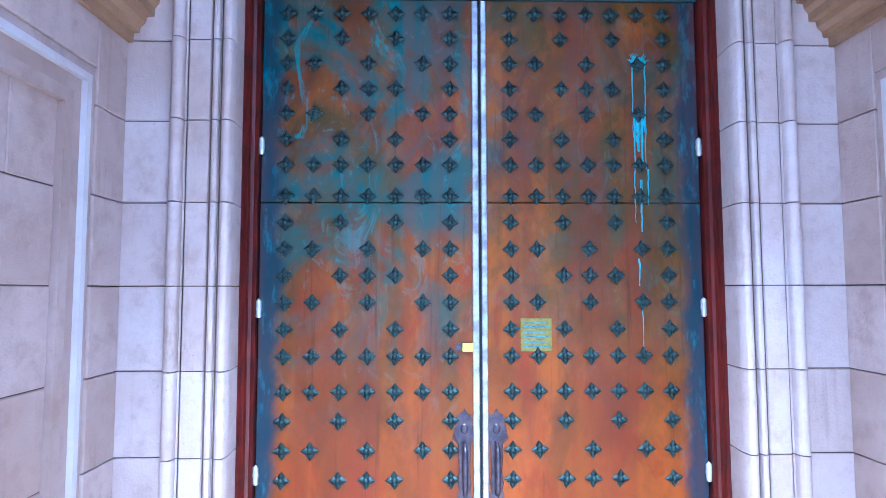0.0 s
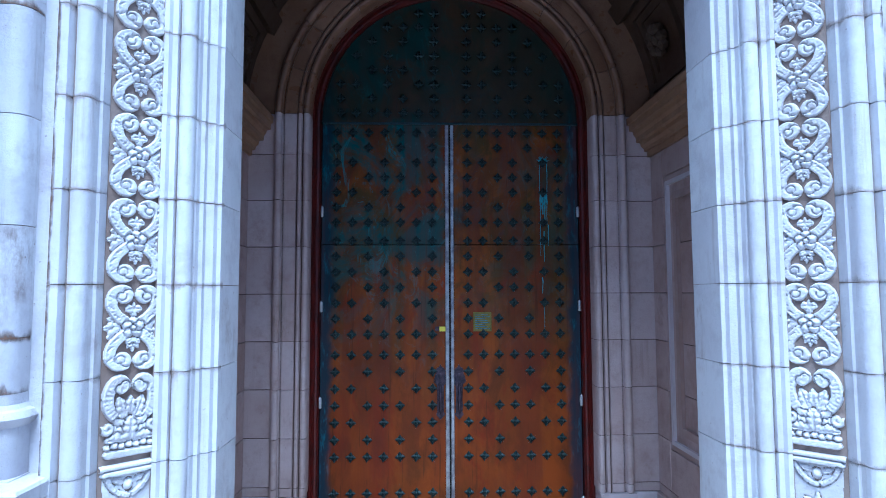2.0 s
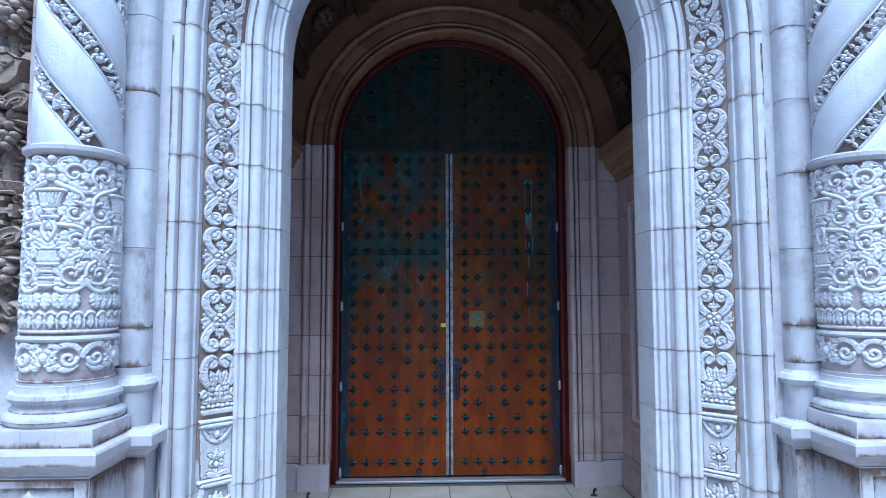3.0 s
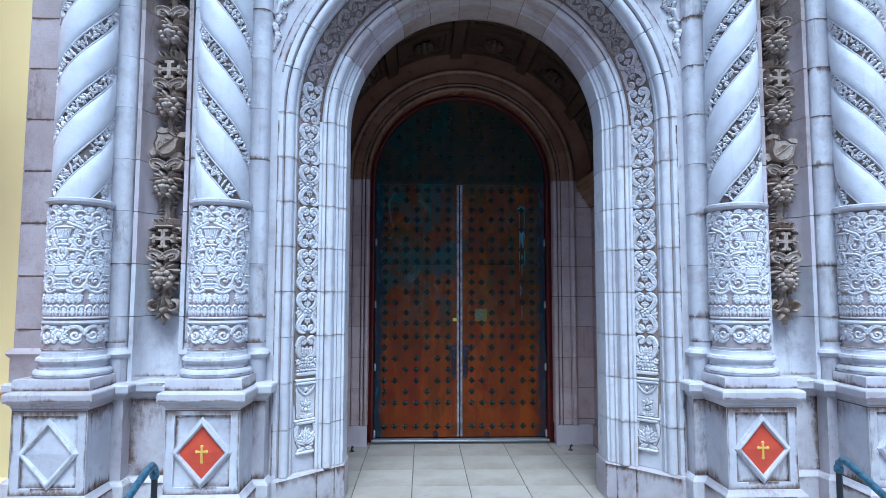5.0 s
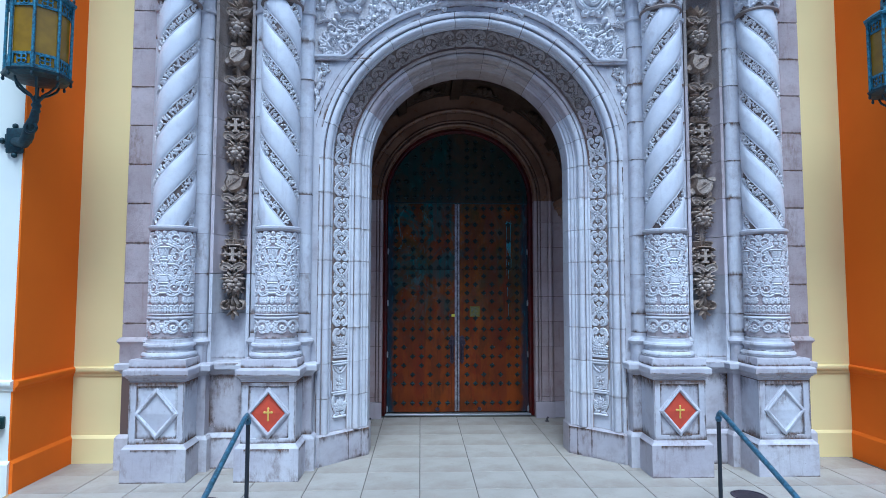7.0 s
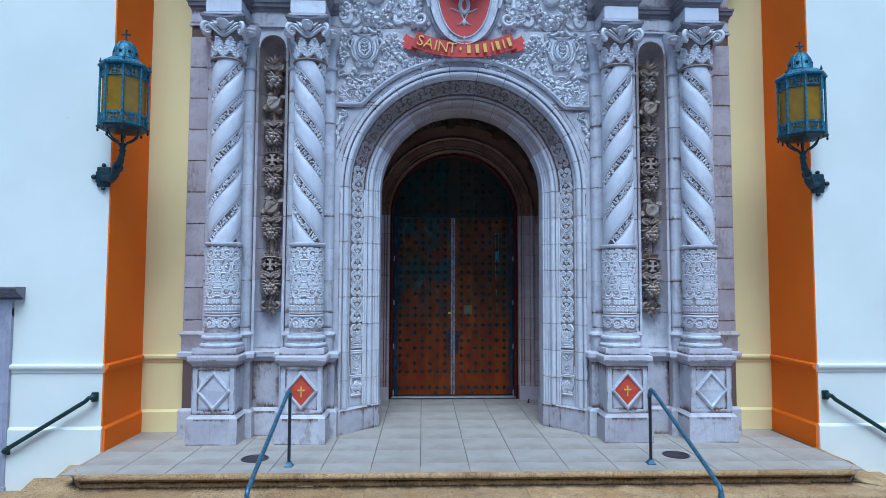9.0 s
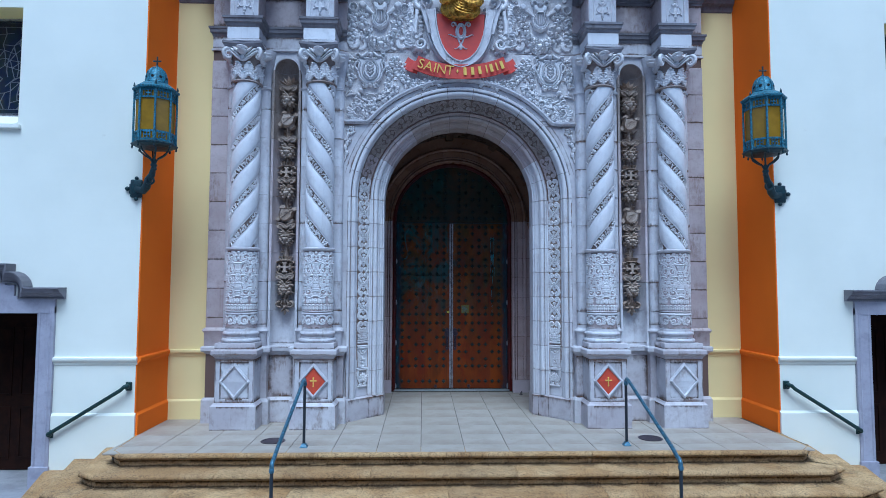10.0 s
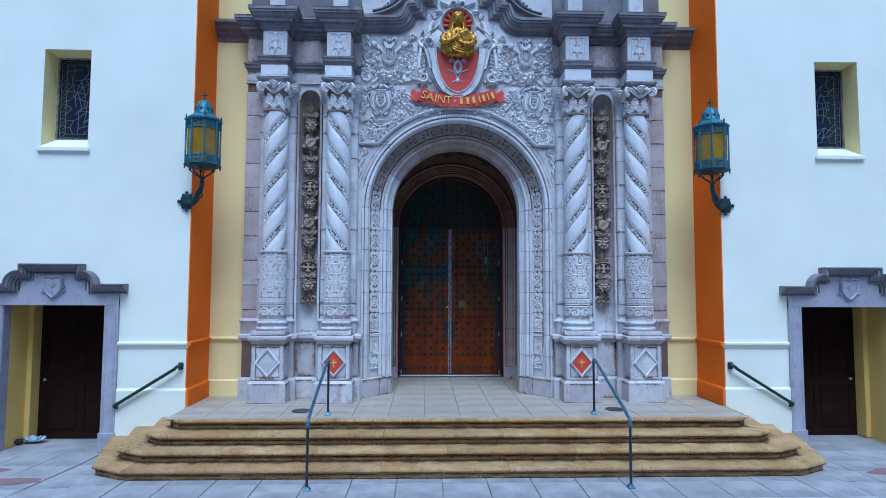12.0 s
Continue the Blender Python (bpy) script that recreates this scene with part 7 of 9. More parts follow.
    bow = bez((1.72, 7.04), (1.70, 6.24), (1.10, 6.24), (1.08, 7.04), 26)
    for i, (u, v) in enumerate(bow):
        f = math.sin(math.pi * i / 26)
        w = 0.045 + 0.050 * f
        if i % 2:
            g = math.degrees(math.atan2(v - 6.95, u - 1.40))
            r.leaf(u, v, g + rnd.uniform(-40, 40), 0.16, 0.045, 0.050, 3)
            r.leaf(u, v, g + 180 + rnd.uniform(-40, 40), 0.13, 0.040, 0.045, 3)
        r.bunch(u, v, w, w, rnd, 6, 0.034 + 0.012 * f, 0.055 + 0.03 * f)
    for u0, n in ((1.885, 8), (0.90, 7)):
        for k in range(n):
            w = 0.060 - 0.003 * k
            r.leaf(u0, 6.93 - 0.062 * k, rnd.uniform(180, 360), 0.10, 0.034, 0.04, 2)
            r.bunch(u0 + rnd.uniform(-0.008, 0.008), 6.95 - 0.068 * k, w, w * 0.8, rnd, 4, 0.036, 0.055)
        r.leaf(u0, 6.48, -90, 0.10, 0.034, 0.04, 2)
    for u0, v0 in ((1.864, 7.09), (0.975, 7.085)):
        r.blob(u0, v0, 0.085, None, 0.045)
        r.stroke([(u0 + 0.070 * math.cos(radians(a)), v0 + 0.070 * math.sin(radians(a))) for a in range(0, 361, 20)], 0.016, 0.016, 0.070)
        r.flower(u0, v0, 0.050, 0.085, 6)
    for u0 in (1.08, 1.72):
        r.flower(u0, 7.03, 0.060, 0.080, 7)
    r.end("fruit_swag", CARVED, spandrel)
    # ribbons that curl out below the swag
    r = Carve(sp_put(s), 0.20, 2.03, 4.34, 7.80, 0.0075)
    for c, q in ((1.80, 1), (1.08, -1)):
        r.strap(bez((c - q * 0.16, 6.55), (c - q * 0.10, 6.66), (c + q * 0.02, 6.60), (c - q * 0.01, 6.50), 9), 0.034, 0.034, 0.040)
        r.strap(bez((c - q * 0.01, 6.50), (c - q * 0.04, 6.38), (c + q * 0.10, 6.36), (c + q * 0.13, 6.46), 9), 0.034, 0.036, 0.040)
        r.strap(bez((c + q * 0.13, 6.46), (c + q * 0.16, 6.54), (c + q * 0.08, 6.60), (c + q * 0.05, 6.53), 7), 0.032, 0.022, 0.040)
        r.strap(bez((c - q * 0.14, 6.50), (c - q * 0.20, 6.42), (c - q * 0.10, 6.36), (c - q * 0.06, 6.36), 7), 0.034, 0.022, 0.036)
    for u, v, g in ((1.56, 7.24, 150), (1.24, 7.24, 30), (0.99, 7.22, 110), (1.82, 7.24, 70), (1.60, 6.40, 210), (1.22, 6.40, -30), (1.00, 6.72, 250), (1.81, 6.70, 280)):
        r.leaf(u, v, g, 0.12, 0.036, 0.040, 2)
    r.end("ribbon_carving", CARVED, spandrel)
    # small scrolled shield with an oval boss and a sprig
    r = Carve(sp_put(s), 0.20, 2.03, 4.34, 7.80, 0.0075)
    edge = [(0.0, -0.29), (0.09, -0.25), (0.18, -0.15), (0.215, -0.02), (0.19, 0.10), (0.255, 0.19), (0.16, 0.235), (0.10, 0.19)]
    edge = [(1.56 + a, 5.99 + b) for a, b in edge] + [(1.56 - a, 5.99 + b) for a, b in edge[:0:-1]]
    r.plate(edge, 0.046, inset=0.05)
    r.stroke(edge + edge[:1], 0.018, 0.018, 0.066)
    oval = [(1.56 + 0.125 * math.cos(t), 5.975 + 0.165 * math.sin(t)) for t in (2 * math.pi * k / 24 for k in range(24))]
    r.plate(oval, 0.072, inset=0.10)
    r.stroke(oval + oval[:1], 0.011, 0.011, 0.080)
    r.stroke([(1.56, 5.87), (1.56, 6.09)], 0.008, 0.008, 0.092)
    for q in (1, -1):
        for v in (5.90, 5.96, 6.02):
            r.leaf(1.56, v, 90 - q * 48, 0.072, 0.018, 0.022, 1, 0.070)
        r.scroll(1.56 + q * 0.225, 6.215, 0.050, 180 if q > 0 else 0, 1.2, 0.020, 0.010, 0.080, flip=-q)
        r.stroke(bez((1.56 + q * 0.215, 5.97), (1.56 + q * 0.29, 6.02), (1.56 + q * 0.28, 6.12), (1.56 + q * 0.22, 6.12), 8), 0.016, 0.022, 0.060)
        r.stroke(bez((1.56 + q * 0.17, 6.22), (1.56 + q * 0.10, 6.20), (1.56 + q * 0.08, 6.30), (1.56 + q * 0.01, 6.27), 8), 0.024, 0.030, 0.085)
        r.scroll(1.56 + q * 0.10, 5.72, 0.045, 180 if q > 0 else 0, 1.1, 0.018, 0.010, 0.065, flip=q)
    r.blob(1.56, 6.25, 0.042, 0.055, 0.100)
    r.blob(1.56, 5.715, 0.034, 0.034, 0.080)
    r.end("small_cartouche", JAMB, spandrel)
    # drops of fruit beside the small shield
    r = Carve(sp_put(s), 0.20, 2.03, 4.34, 7.80, 0.0075)
    for u0, v0, n, w0 in ((1.90, 6.16, 7, 0.048), (1.20, 6.14, 7, 0.062), (1.10, 6.18, 4, 0.048)):
        for k in range(n):
            w = w0 * (1.0 if k < n - 2 else 0.7)
            u = u0 + 0.012 * k * (1 if u0 < 1.5 else 0)
            r.leaf(u, v0 - 0.068 * k, rnd.uniform(0, 360), 0.11, 0.036, 0.042, 2)
            r.bunch(u, v0 - 0.068 * k, w, w * 0.9, rnd, 5, 0.032, 0.05)
    r.fill(26, rnd, 0.080, 0.030, lambda u, v: 5.74 < v < 6.22 and (u > 1.82 or u < 1.30) and u > 1.04)
    r.end("fruit_drop", CARVED, spandrel)
    # winged form and acanthus scroll in the corner of the hood
    r = Carve(sp_put(s), 0.20, 2.03, 4.34, 7.80, 0.0075)
    r.blob(1.725, 5.610, 0.044, 0.050, 0.100)
    r.blob(1.765, 5.530, 0.075, 0.055, 0.085, 10, 0.5)
    r.blob(1.80, 5.470, 0.050, 0.060, 0.070, 10, -0.4)
    for k in range(7):
        # the long wing sweeps in over the arch, the short one lifts at the side
        r.stroke(bez((1.70, 5.555 - 0.012 * k), (1.58, 5.555 - 0.026 * k), (1.44 - 0.01 * k, 5.53 - 0.012 * k), (1.20 + 0.055 * k, 5.630 - 0.028 * k), 12), 0.017, 0.010, 0.066 - 0.004 * k)
        r.stroke(bez((1.80, 5.55), (1.85, 5.57), (1.90 + 0.006 * k, 5.60 - 0.01 * k), (1.90 + 0.012 * k, 5.665 - 0.024 * k), 8), 0.015, 0.008, 0.055)
    r.stroke(bez((1.80, 5.46), (1.70, 5.40), (1.60, 5.36), (1.62, 5.28), 9), 0.045, 0.030, 0.075)
    r.scroll(1.765, 5.255, 0.120, 80, 1.6, 0.034, 0.016, 0.080, flip=1)
    for g in range(0, 360, 32):
        r.leaf(1.765 + 0.085 * math.cos(radians(g)), 5.255 + 0.085 * math.sin(radians(g)), g + 38, 0.125, 0.050, 0.062, 3)
    r.flower(1.765, 5.255, 0.050, 0.085, 6)
    r.stroke(bez((1.66, 5.30), (1.55, 5.34), (1.42, 5.32), (1.06, 5.72), 16), 0.026, 0.014, 0.052)
    for u, v, q in ((1.590, 5.300, 0.070), (1.418, 5.412, 0.075), (1.27, 5.55, 0.055), (1.15, 5.66, 0.048)):
        r.scroll(u, v, q, 120, 1.4, 0.020, 0.010, 0.060, flip=-1)
        r.flower(u, v, q * 0.50, 0.070, 6)
        for g in range(0, 360, 60):
            r.leaf(u + q * 0.8 * math.cos(radians(g)), v + q * 0.8 * math.sin(radians(g)), g - 40, q * 1.25, 0.030, 0.048, 3)
    r.fill(90, rnd, 0.085, 0.036, lambda u, v: 5.13 < v < 5.72 and math.hypot(u, v - SPRING) > 2.14)
    r.end("wing_scroll", CARVED, spandrel)
    # fruit garland over the arch, hanging beside the banner
    r = Carve(sp_put(s), 0.20, 2.03, 4.34, 7.80, 0.0075)
    for i, (u, v) in enumerate(bez((1.06, 6.06), (0.98, 5.66), (0.70, 5.72), (0.26, 5.87), 20)):
        w = 0.064 if i < 15 else 0.042
        r.leaf(u, v, rnd.uniform(0, 360), 0.13, 0.042, 0.045, 3)
        r.bunch(u, v, w, w, rnd, 6, 0.033, 0.055)
    r.end("arch_garland", CARVED, spandrel)
    # acanthus volute beside the red shield
    r = Carve(sp_put(s), 0.20, 2.03, 4.34, 7.80, 0.0075)
    r.scroll(0.70, 6.45, 0.125, 60, 1.7, 0.040, 0.018, 0.11, flip=-1)
    r.stroke(bez((0.765, 6.56), (0.86, 6.72), (0.74, 6.86), (0.76, 7.06), 12), 0.055, 0.040, 0.10)
    r.stroke(bez((0.835, 6.46), (0.93, 6.70), (0.84, 6.88), (0.84, 7.06), 12), 0.022, 0.028, 0.07)
    r.scroll(0.70, 7.18, 0.10, -90, 1.5, 0.04, 0.016, 0.10, flip=1)
    for k in range(8):
        r.leaf(0.80 + 0.008 * k, 6.42 + 0.085 * k, 18 + 9 * k, 0.19, 0.060, 0.062, 4)
        if k < 5:
            r.leaf(0.745, 6.60 + 0.085 * k, 150 + 8 * k, 0.10, 0.034, 0.060, 3)
    for g in range(200, 420, 36):
        r.leaf(0.70 + 0.115 * math.cos(radians(g)), 6.45 + 0.115 * math.sin(radians(g)), g + 20, 0.075, 0.034, 0.05, 2)
    r.fill(30, rnd, 0.085, 0.034, lambda u, v: 6.34 < v < 7.30 and 0.74 < u < 0.99)
    r.scroll(0.93, 7.30, 0.065, 180, 1.3, 0.026, 0.012, 0.07, flip=-1)
    r.stroke(bez((0.50, 7.62), (0.62, 7.54), (0.52, 7.36), (0.66, 7.28), 10), 0.035, 0.05, 0.09)
    r.leaf(0.46, 7.70, 70, 0.16, 0.05, 0.06, 3)
    r.end("acanthus_volute", CARVED, spandrel)
    # leaf scrolls in the corner panel below the hood
    r = Carve(sp_put(s), 0.20, 2.03, 4.34, 7.80, 0.0075)
    r.rinceau(1.90, 4.92, 0.065, 90, 1.4, 1, 0.020, 0.045, 0.5, 60)
    r.rinceau(1.945, 4.74, 0.050, 200, 1.3, -1, 0.018, 0.045, 0.5, 60)
    r.stroke(bez((1.93, 4.86), (1.99, 4.70), (1.94, 4.55), (1.985, 4.40), 10), 0.024, 0.010, 0.04)
    for v, g in ((4.66, 110), (4.58, 70), (4.48, 100)):
        r.leaf(1.96, v, g, 0.10, 0.03, 0.04, 2)
    r.end("corner_leaf", CARVED, spandrel)
    # faint panel joint
    part("panel_joint", boxed(min(s * 0.9, s * 2.0), max(s * 0.9, s * 2.0), FACE_Y - 0.002, FACE_Y + 0.01, 6.300, 6.308), MORTAR, spandrel)

# ---- the gilded bust with its red shell and shield, and the banner ----
cart = thing("heraldic_cartouche", "red enamel shield in grey scrolls below a red shell", "cartouche")
CY = FACE_Y
sh = [(0.0, 6.13), (0.16, 6.20), (0.30, 6.34), (0.385, 6.55), (0.41, 6.78), (0.42, 6.98)]
sh = sh + [(-x, z) for x, z in sh[::-1][:-1]]
r = Relief(lambda u, v, h: (u, CY - h, v))
r.plate(sh, 0.10, inset=0.02)
r.end("shield_field", REDPAINT, cart, "red enamel field")
r = Relief(lambda u, v, h: (u, CY - h, v))
for q in (1, -1):
    rim = bez((0.0, 6.075), (q * 0.30, 6.11), (q * 0.475, 6.42), (q * 0.515, 7.04), 18)
    r.strap(rim, 0.060, 0.080, 0.15)
    r.stroke([(u * 1.13 + q * 0.03, v - 0.025) for u, v in rim[4:]], 0.020, 0.030, 0.10)
    r.scroll(q * 0.43, 7.03, 0.055, 200 if q > 0 else -20, 1.3, 0.028, 0.012, 0.14, flip=-q)
    # broad back plate with a deep-eyed volute, and the strap that runs down from it along the shield
    r.plate([(q * a, b) for a, b in ((0.30, 6.98), (0.60, 6.96), (0.70, 7.10), (0.71, 7.22), (0.64, 7.33), (0.52, 7.37), (0.42, 7.46), (0.32, 7.40))], 0.075, inset=0.05)
    r.scroll(q * 0.575, 7.165, 0.115, -60 if q > 0 else 240, 1.15, 0.040, 0.026, 0.17, flip=q)
    r.strap(bez((q * 0.665, 7.10), (q * 0.62, 6.94), (q * 0.585, 6.80), (q * 0.545, 6.62), 9), 0.045, 0.030, 0.15)
    r.stroke(bez((q * 0.66, 7.30), (q * 0.60, 7.44), (q * 0.46, 7.44), (q * 0.40, 7.54), 9), 0.040, 0.028, 0.12)
    r.scroll(q * 0.70, 7.36, 0.055, 90, 1.2, 0.024, 0.012, 0.12, flip=-q)
    r.scroll(q * 0.09, 6.10, 0.05, 90, 1.1, 0.022, 0.010, 0.14, flip=-q)
r.blob(0, 6.12, 0.05, 0.06, 0.16)
r.end("shield_frame", STONE, cart, "grey scrolled frame")
r = Relief(lambda u, v, h: (u, CY - 0.095 - h, v))
oval = [(0.075 * math.cos(t), 6.66 + 0.13 * math.sin(t)) for t in (2 * math.pi * k / 20 for k in range(20))]
r.plate(oval, 0.03, inset=0.1)
r.stroke(oval + oval[:1], 0.022, 0.022, 0.05)
for q in (1, -1):
    r.scroll(q * 0.13, 6.78, 0.05, 200 if q > 0 else -20, 1.2, 0.018, 0.008, 0.04, flip=-q)
    r.stroke(bez((q * 0.06, 6.55), (q * 0.16, 6.58), (q * 0.19, 6.62), (q * 0.22, 6.60), 8), 0.016, 0.006, 0.03)
    r.stroke(bez((0, 6.42), (q * 0.06, 6.36), (q * 0.08, 6.34), (q * 0.11, 6.36), 7), 0.014, 0.006, 0.03)
    r.stroke(bez((q * 0.06, 6.58), (q * 0.03, 6.48), (q * 0.02, 6.46), (0, 6.42), 7), 0.018, 0.012, 0.03)
r.blob(0, 6.39, 0.035, 0.06, 0.035)
r.end("shield_charge", STONE, cart, "grey scrolled device")
r = Relief(lambda u, v, h: (u, CY - 0.125 - h, v))
r.blob(0, 6.66, 0.038, 0.085, 0.012)
r.end("charge_centre", REDPAINT, cart, "small red oval")
r = Relief(lambda u, v, h: (u, CY - h, v))
for k in range(9):
    a = -10 + 25 * k
    r.stroke([(0.06 * math.cos(radians(a)), 7.58 + 0.06 * math.sin(radians(a))), (0.29 * math.cos(radians(a)), 7.58 + 0.29 * math.sin(radians(a)))], 0.020, 0.058, 0.07)
r.end("scallop_shell", REDPAINT, cart, "red painted scallop shell")
r = Relief(lambda u, v, h: (u, CY - h, v))
r.stroke([(0.345 * math.cos(radians(a)), 7.58 + 0.345 * math.sin(radians(a))) for a in range(-30, 211, 12)], 0.030, 0.030, 0.10)
for q in (1, -1):
    r.scroll(q * 0.10, 8.00, 0.07, 180 if q > 0 else 0, 1.2, 0.028, 0.012, 0.10, flip=-q)
    r.leaf(q * 0.16, 7.98, 90 - q * 70, 0.22, 0.06, 0.08, 3)
    r.leaf(q * 0.30, 7.86, 90 - q * 95, 0.18, 0.06, 0.08, 3)
r.leaf(0, 7.96, 90, 0.16, 0.07, 0.11, 3)
r.end("shell_frame", STONE, cart, "grey leafy frame")
rebase(cart, 0, CY, 6.1)

# a plain gilded half figure, one mesh
bm = bmesh.new()


def ell(cx, cy, z, rx, ry, n=20):
    return [(cx + rx * math.cos(2 * math.pi * k / n), cy + ry * math.sin(2 * math.pi * k / n), z) for k in range(n)]


by = CY - 0.16
TORSO = [(6.84, 0.10, 0.06), (6.86, 0.22, 0.12), (6.94, 0.31, 0.15), (7.02, 0.33, 0.16), (7.12, 0.31, 0.16), (7.24, 0.275, 0.15), (7.34, 0.235, 0.13), (7.40, 0.15, 0.10), (7.44, 0.075, 0.075), (7.51, 0.062, 0.065)]


def drape(z, k, n):
    for (za, xa, ya), (zb, xb, yb) in zip(TORSO, TORSO[1:]):
        if za <= z <= zb + 1e-6:
            f = (z - za) / (zb - za)
            rx, ry = xa + (xb - xa) * f, ya + (yb - ya) * f
    t = 2 * math.pi * k / n
    fold = 0.024 * math.sin(7 * t + 6 * z) + 0.012 * math.sin(15 * t - 11 * z) if z < 7.36 else 0.0
    return (rx + fold) * math.cos(t), by + (ry + fold) * math.sin(t), z


bridge(bm, [[drape(6.84 + 0.67 * i / 30, k, 64) for k in range(64)] for i in range(31)])
bridge(bm, [ell(0, by - 0.05, z, rx, ry) for z, rx, ry in ((7.485, 0.03, 0.04), (7.505, 0.065, 0.075), (7.56, 0.088, 0.10), (7.63, 0.095, 0.105), (7.69, 0.085, 0.10), (7.735, 0.05, 0.06), (7.75, 0.01, 0.01))])
tube(bm, [(0, by - 0.150, 7.655), (0, by - 0.168, 7.62), (0, by - 0.176, 7.60), (0, by - 0.148, 7.59)], [0.006, 0.011, 0.014, 0.008], 7)
for q in (1, -1):
    # hair parted over the brow, drawn back from the face and falling to the shoulders
    for k in range(4):
        x = 0.088 + 0.018 * k
        pts = [(q * 0.006, by - 0.070 + 0.03 * k, 7.760 + 0.006 * k), (q * (x - 0.030), by - 0.075 + 0.035 * k, 7.738), (q * (x + 0.012), by - 0.035 + 0.035 * k, 7.65), (q * (x + 0.004), by - 0.030 + 0.035 * k, 7.56), (q * (x + 0.022), by - 0.045 + 0.03 * k, 7.47), (q * (x + 0.020), by - 0.09 + 0.02 * k, 7.37)]
        tube(bm, pts, [0.012, 0.020, 0.021, 0.020, 0.021, 0.010], 7)
    tube(bm, [(q * 0.018, by - 0.150, 7.655), (q * 0.040, by - 0.150, 7.662), (q * 0.068, by - 0.126, 7.652)], [0.008, 0.010, 0.006], 6)
    # the edge of the mantle from the shoulder to the waist
    tube(bm, bez((q * 0.13, by - 0.10, 7.40), (q * 0.15, by - 0.19, 7.30), (q * 0.08, by - 0.19, 7.12), (q * 0.02, by - 0.17, 6.95), 10), [0.020] * 6 + [0.016] * 5, 7)
    sleeve = bez((q * 0.235, by - 0.03, 7.30), (q * 0.36, by - 0.06, 7.16), (q * 0.31, by - 0.20, 7.02 - 0.02 * q), (q * 0.10, by - 0.205, 7.09 - 0.05 * q), 14)
    tube(bm, sleeve, [0.075 + 0.012 * math.sin(2.4 * k) - (0.0025 * k if k > 8 else 0.0) for k in range(15)], 14)
    tube(bm, [sleeve[-1], (q * 0.06, by - 0.215, 7.12 - 0.05 * q), (q * 0.015, by - 0.215, 7.17 - 0.07 * q)], [0.032, 0.030, 0.016], 9)
hb = bmesh.new()
box(hb, -0.10, 0.10, -0.02, 0.02, -0.13, 0.13, 0.008, 1)
for k in range(5):
    box(hb, -0.075 + 0.032 * k, -0.063 + 0.032 * k, -0.03, -0.019, -0.11, 0.11)
bmesh.ops.transform(hb, matrix=pose(0.16, by - 0.19, 7.20, 8, -30, 0), verts=hb.verts[:])
tmp = bpy.data.meshes.new("tmp")
hb.to_mesh(tmp)
bm.from_mesh(tmp)
bpy.data.meshes.remove(tmp)
hb.free()
for k in range(4):
    tube(bm, bez((-0.20 + 0.02 * k, by - 0.14, 7.22 - 0.07 * k), (-0.10, by - 0.19, 7.06 - 0.05 * k), (0.06, by - 0.19, 7.00 - 0.045 * k), (0.20, by - 0.14, 7.04 - 0.05 * k), 9), 0.017, 6)
bust = tagged(part("gilded_bust", bm, GOLD, None, smooth=180), "gilded half figure holding a small harp, set above the shield", "statue")
rm = bust.modifiers.new("cast_as_one", "REMESH")
rm.mode, rm.voxel_size, rm.use_smooth_shade = "VOXEL", 0.007, True

# banner: a curved ribbon with folded ends, gold lettering
banner = thing("banner", "red enamel ribbon with gold lettering curving below the shield", "banner")
BR, BZ = 2.05, 7.99


def ban(u, v, out):
    """u runs along the ribbon's curve, v up across it."""
    a = u / BR
    return ((BR - v) * math.sin(a), CY - out, BZ - (BR - v) * math.cos(a))


bm = bmesh.new()
rows = []
n = 28
for i in range(n + 1):
    u = -0.80 + 1.60 * i / n
    o = 0.13 + 0.015 * math.cos(u * 7)
    rows.append([ban(u, v, oo) for v, oo in ((-0.125, o - 0.03), (-0.125, o), (0.125, o), (0.125, o - 0.03))])
bridge(bm, rows)
part("ribbon", bm, REDPAINT, banner, "red enamel ribbon", 40)
for q in (1, -1):
    bm = bmesh.new()
    rows = []
    for i in range(9):
        f = i / 8
        u = q * (0.72 + 0.26 * f)
        o = 0.06 + 0.035 * math.sin(f * 5)
        dv = -0.05 - 0.02 * math.sin(f * 4)
        rows.append([ban(u, v + dv, oo) for v, oo in ((-0.10, o - 0.03), (-0.10, o), (0.10, o), (0.10, o - 0.03))])
    bridge(bm, rows)
    part("ribbon_tail", bm, REDPAINT, banner, smooth=40)


def letter(ch, u, size):
    cu = bpy.data.curves.new("letter", "FONT")
    cu.body, cu.size, cu.align_x, cu.align_y, cu.extrude, cu.offset = ch, size, "CENTER", "CENTER", 0.006, -0.002
    tob = bpy.data.objects.new("letter", cu)
    scene.collection.objects.link(tob)
    me = bpy.data.meshes.new_from_object(tob.evaluated_get(bpy.context.evaluated_depsgraph_get()))
    bpy.data.objects.remove(tob)
    bpy.data.curves.remove(cu)
    me.materials.append(GOLDPAINT)
    ob = new("letter", me)
    ob.parent = banner
    a = u / BR
    x, y, z = ban(u, 0.0, 0.152)
    ob.matrix_basis = pose(x, y, z, 90, 0, 0) @ pose(0, 0, 0, 0, 0, -math.degrees(-a))
    return ob


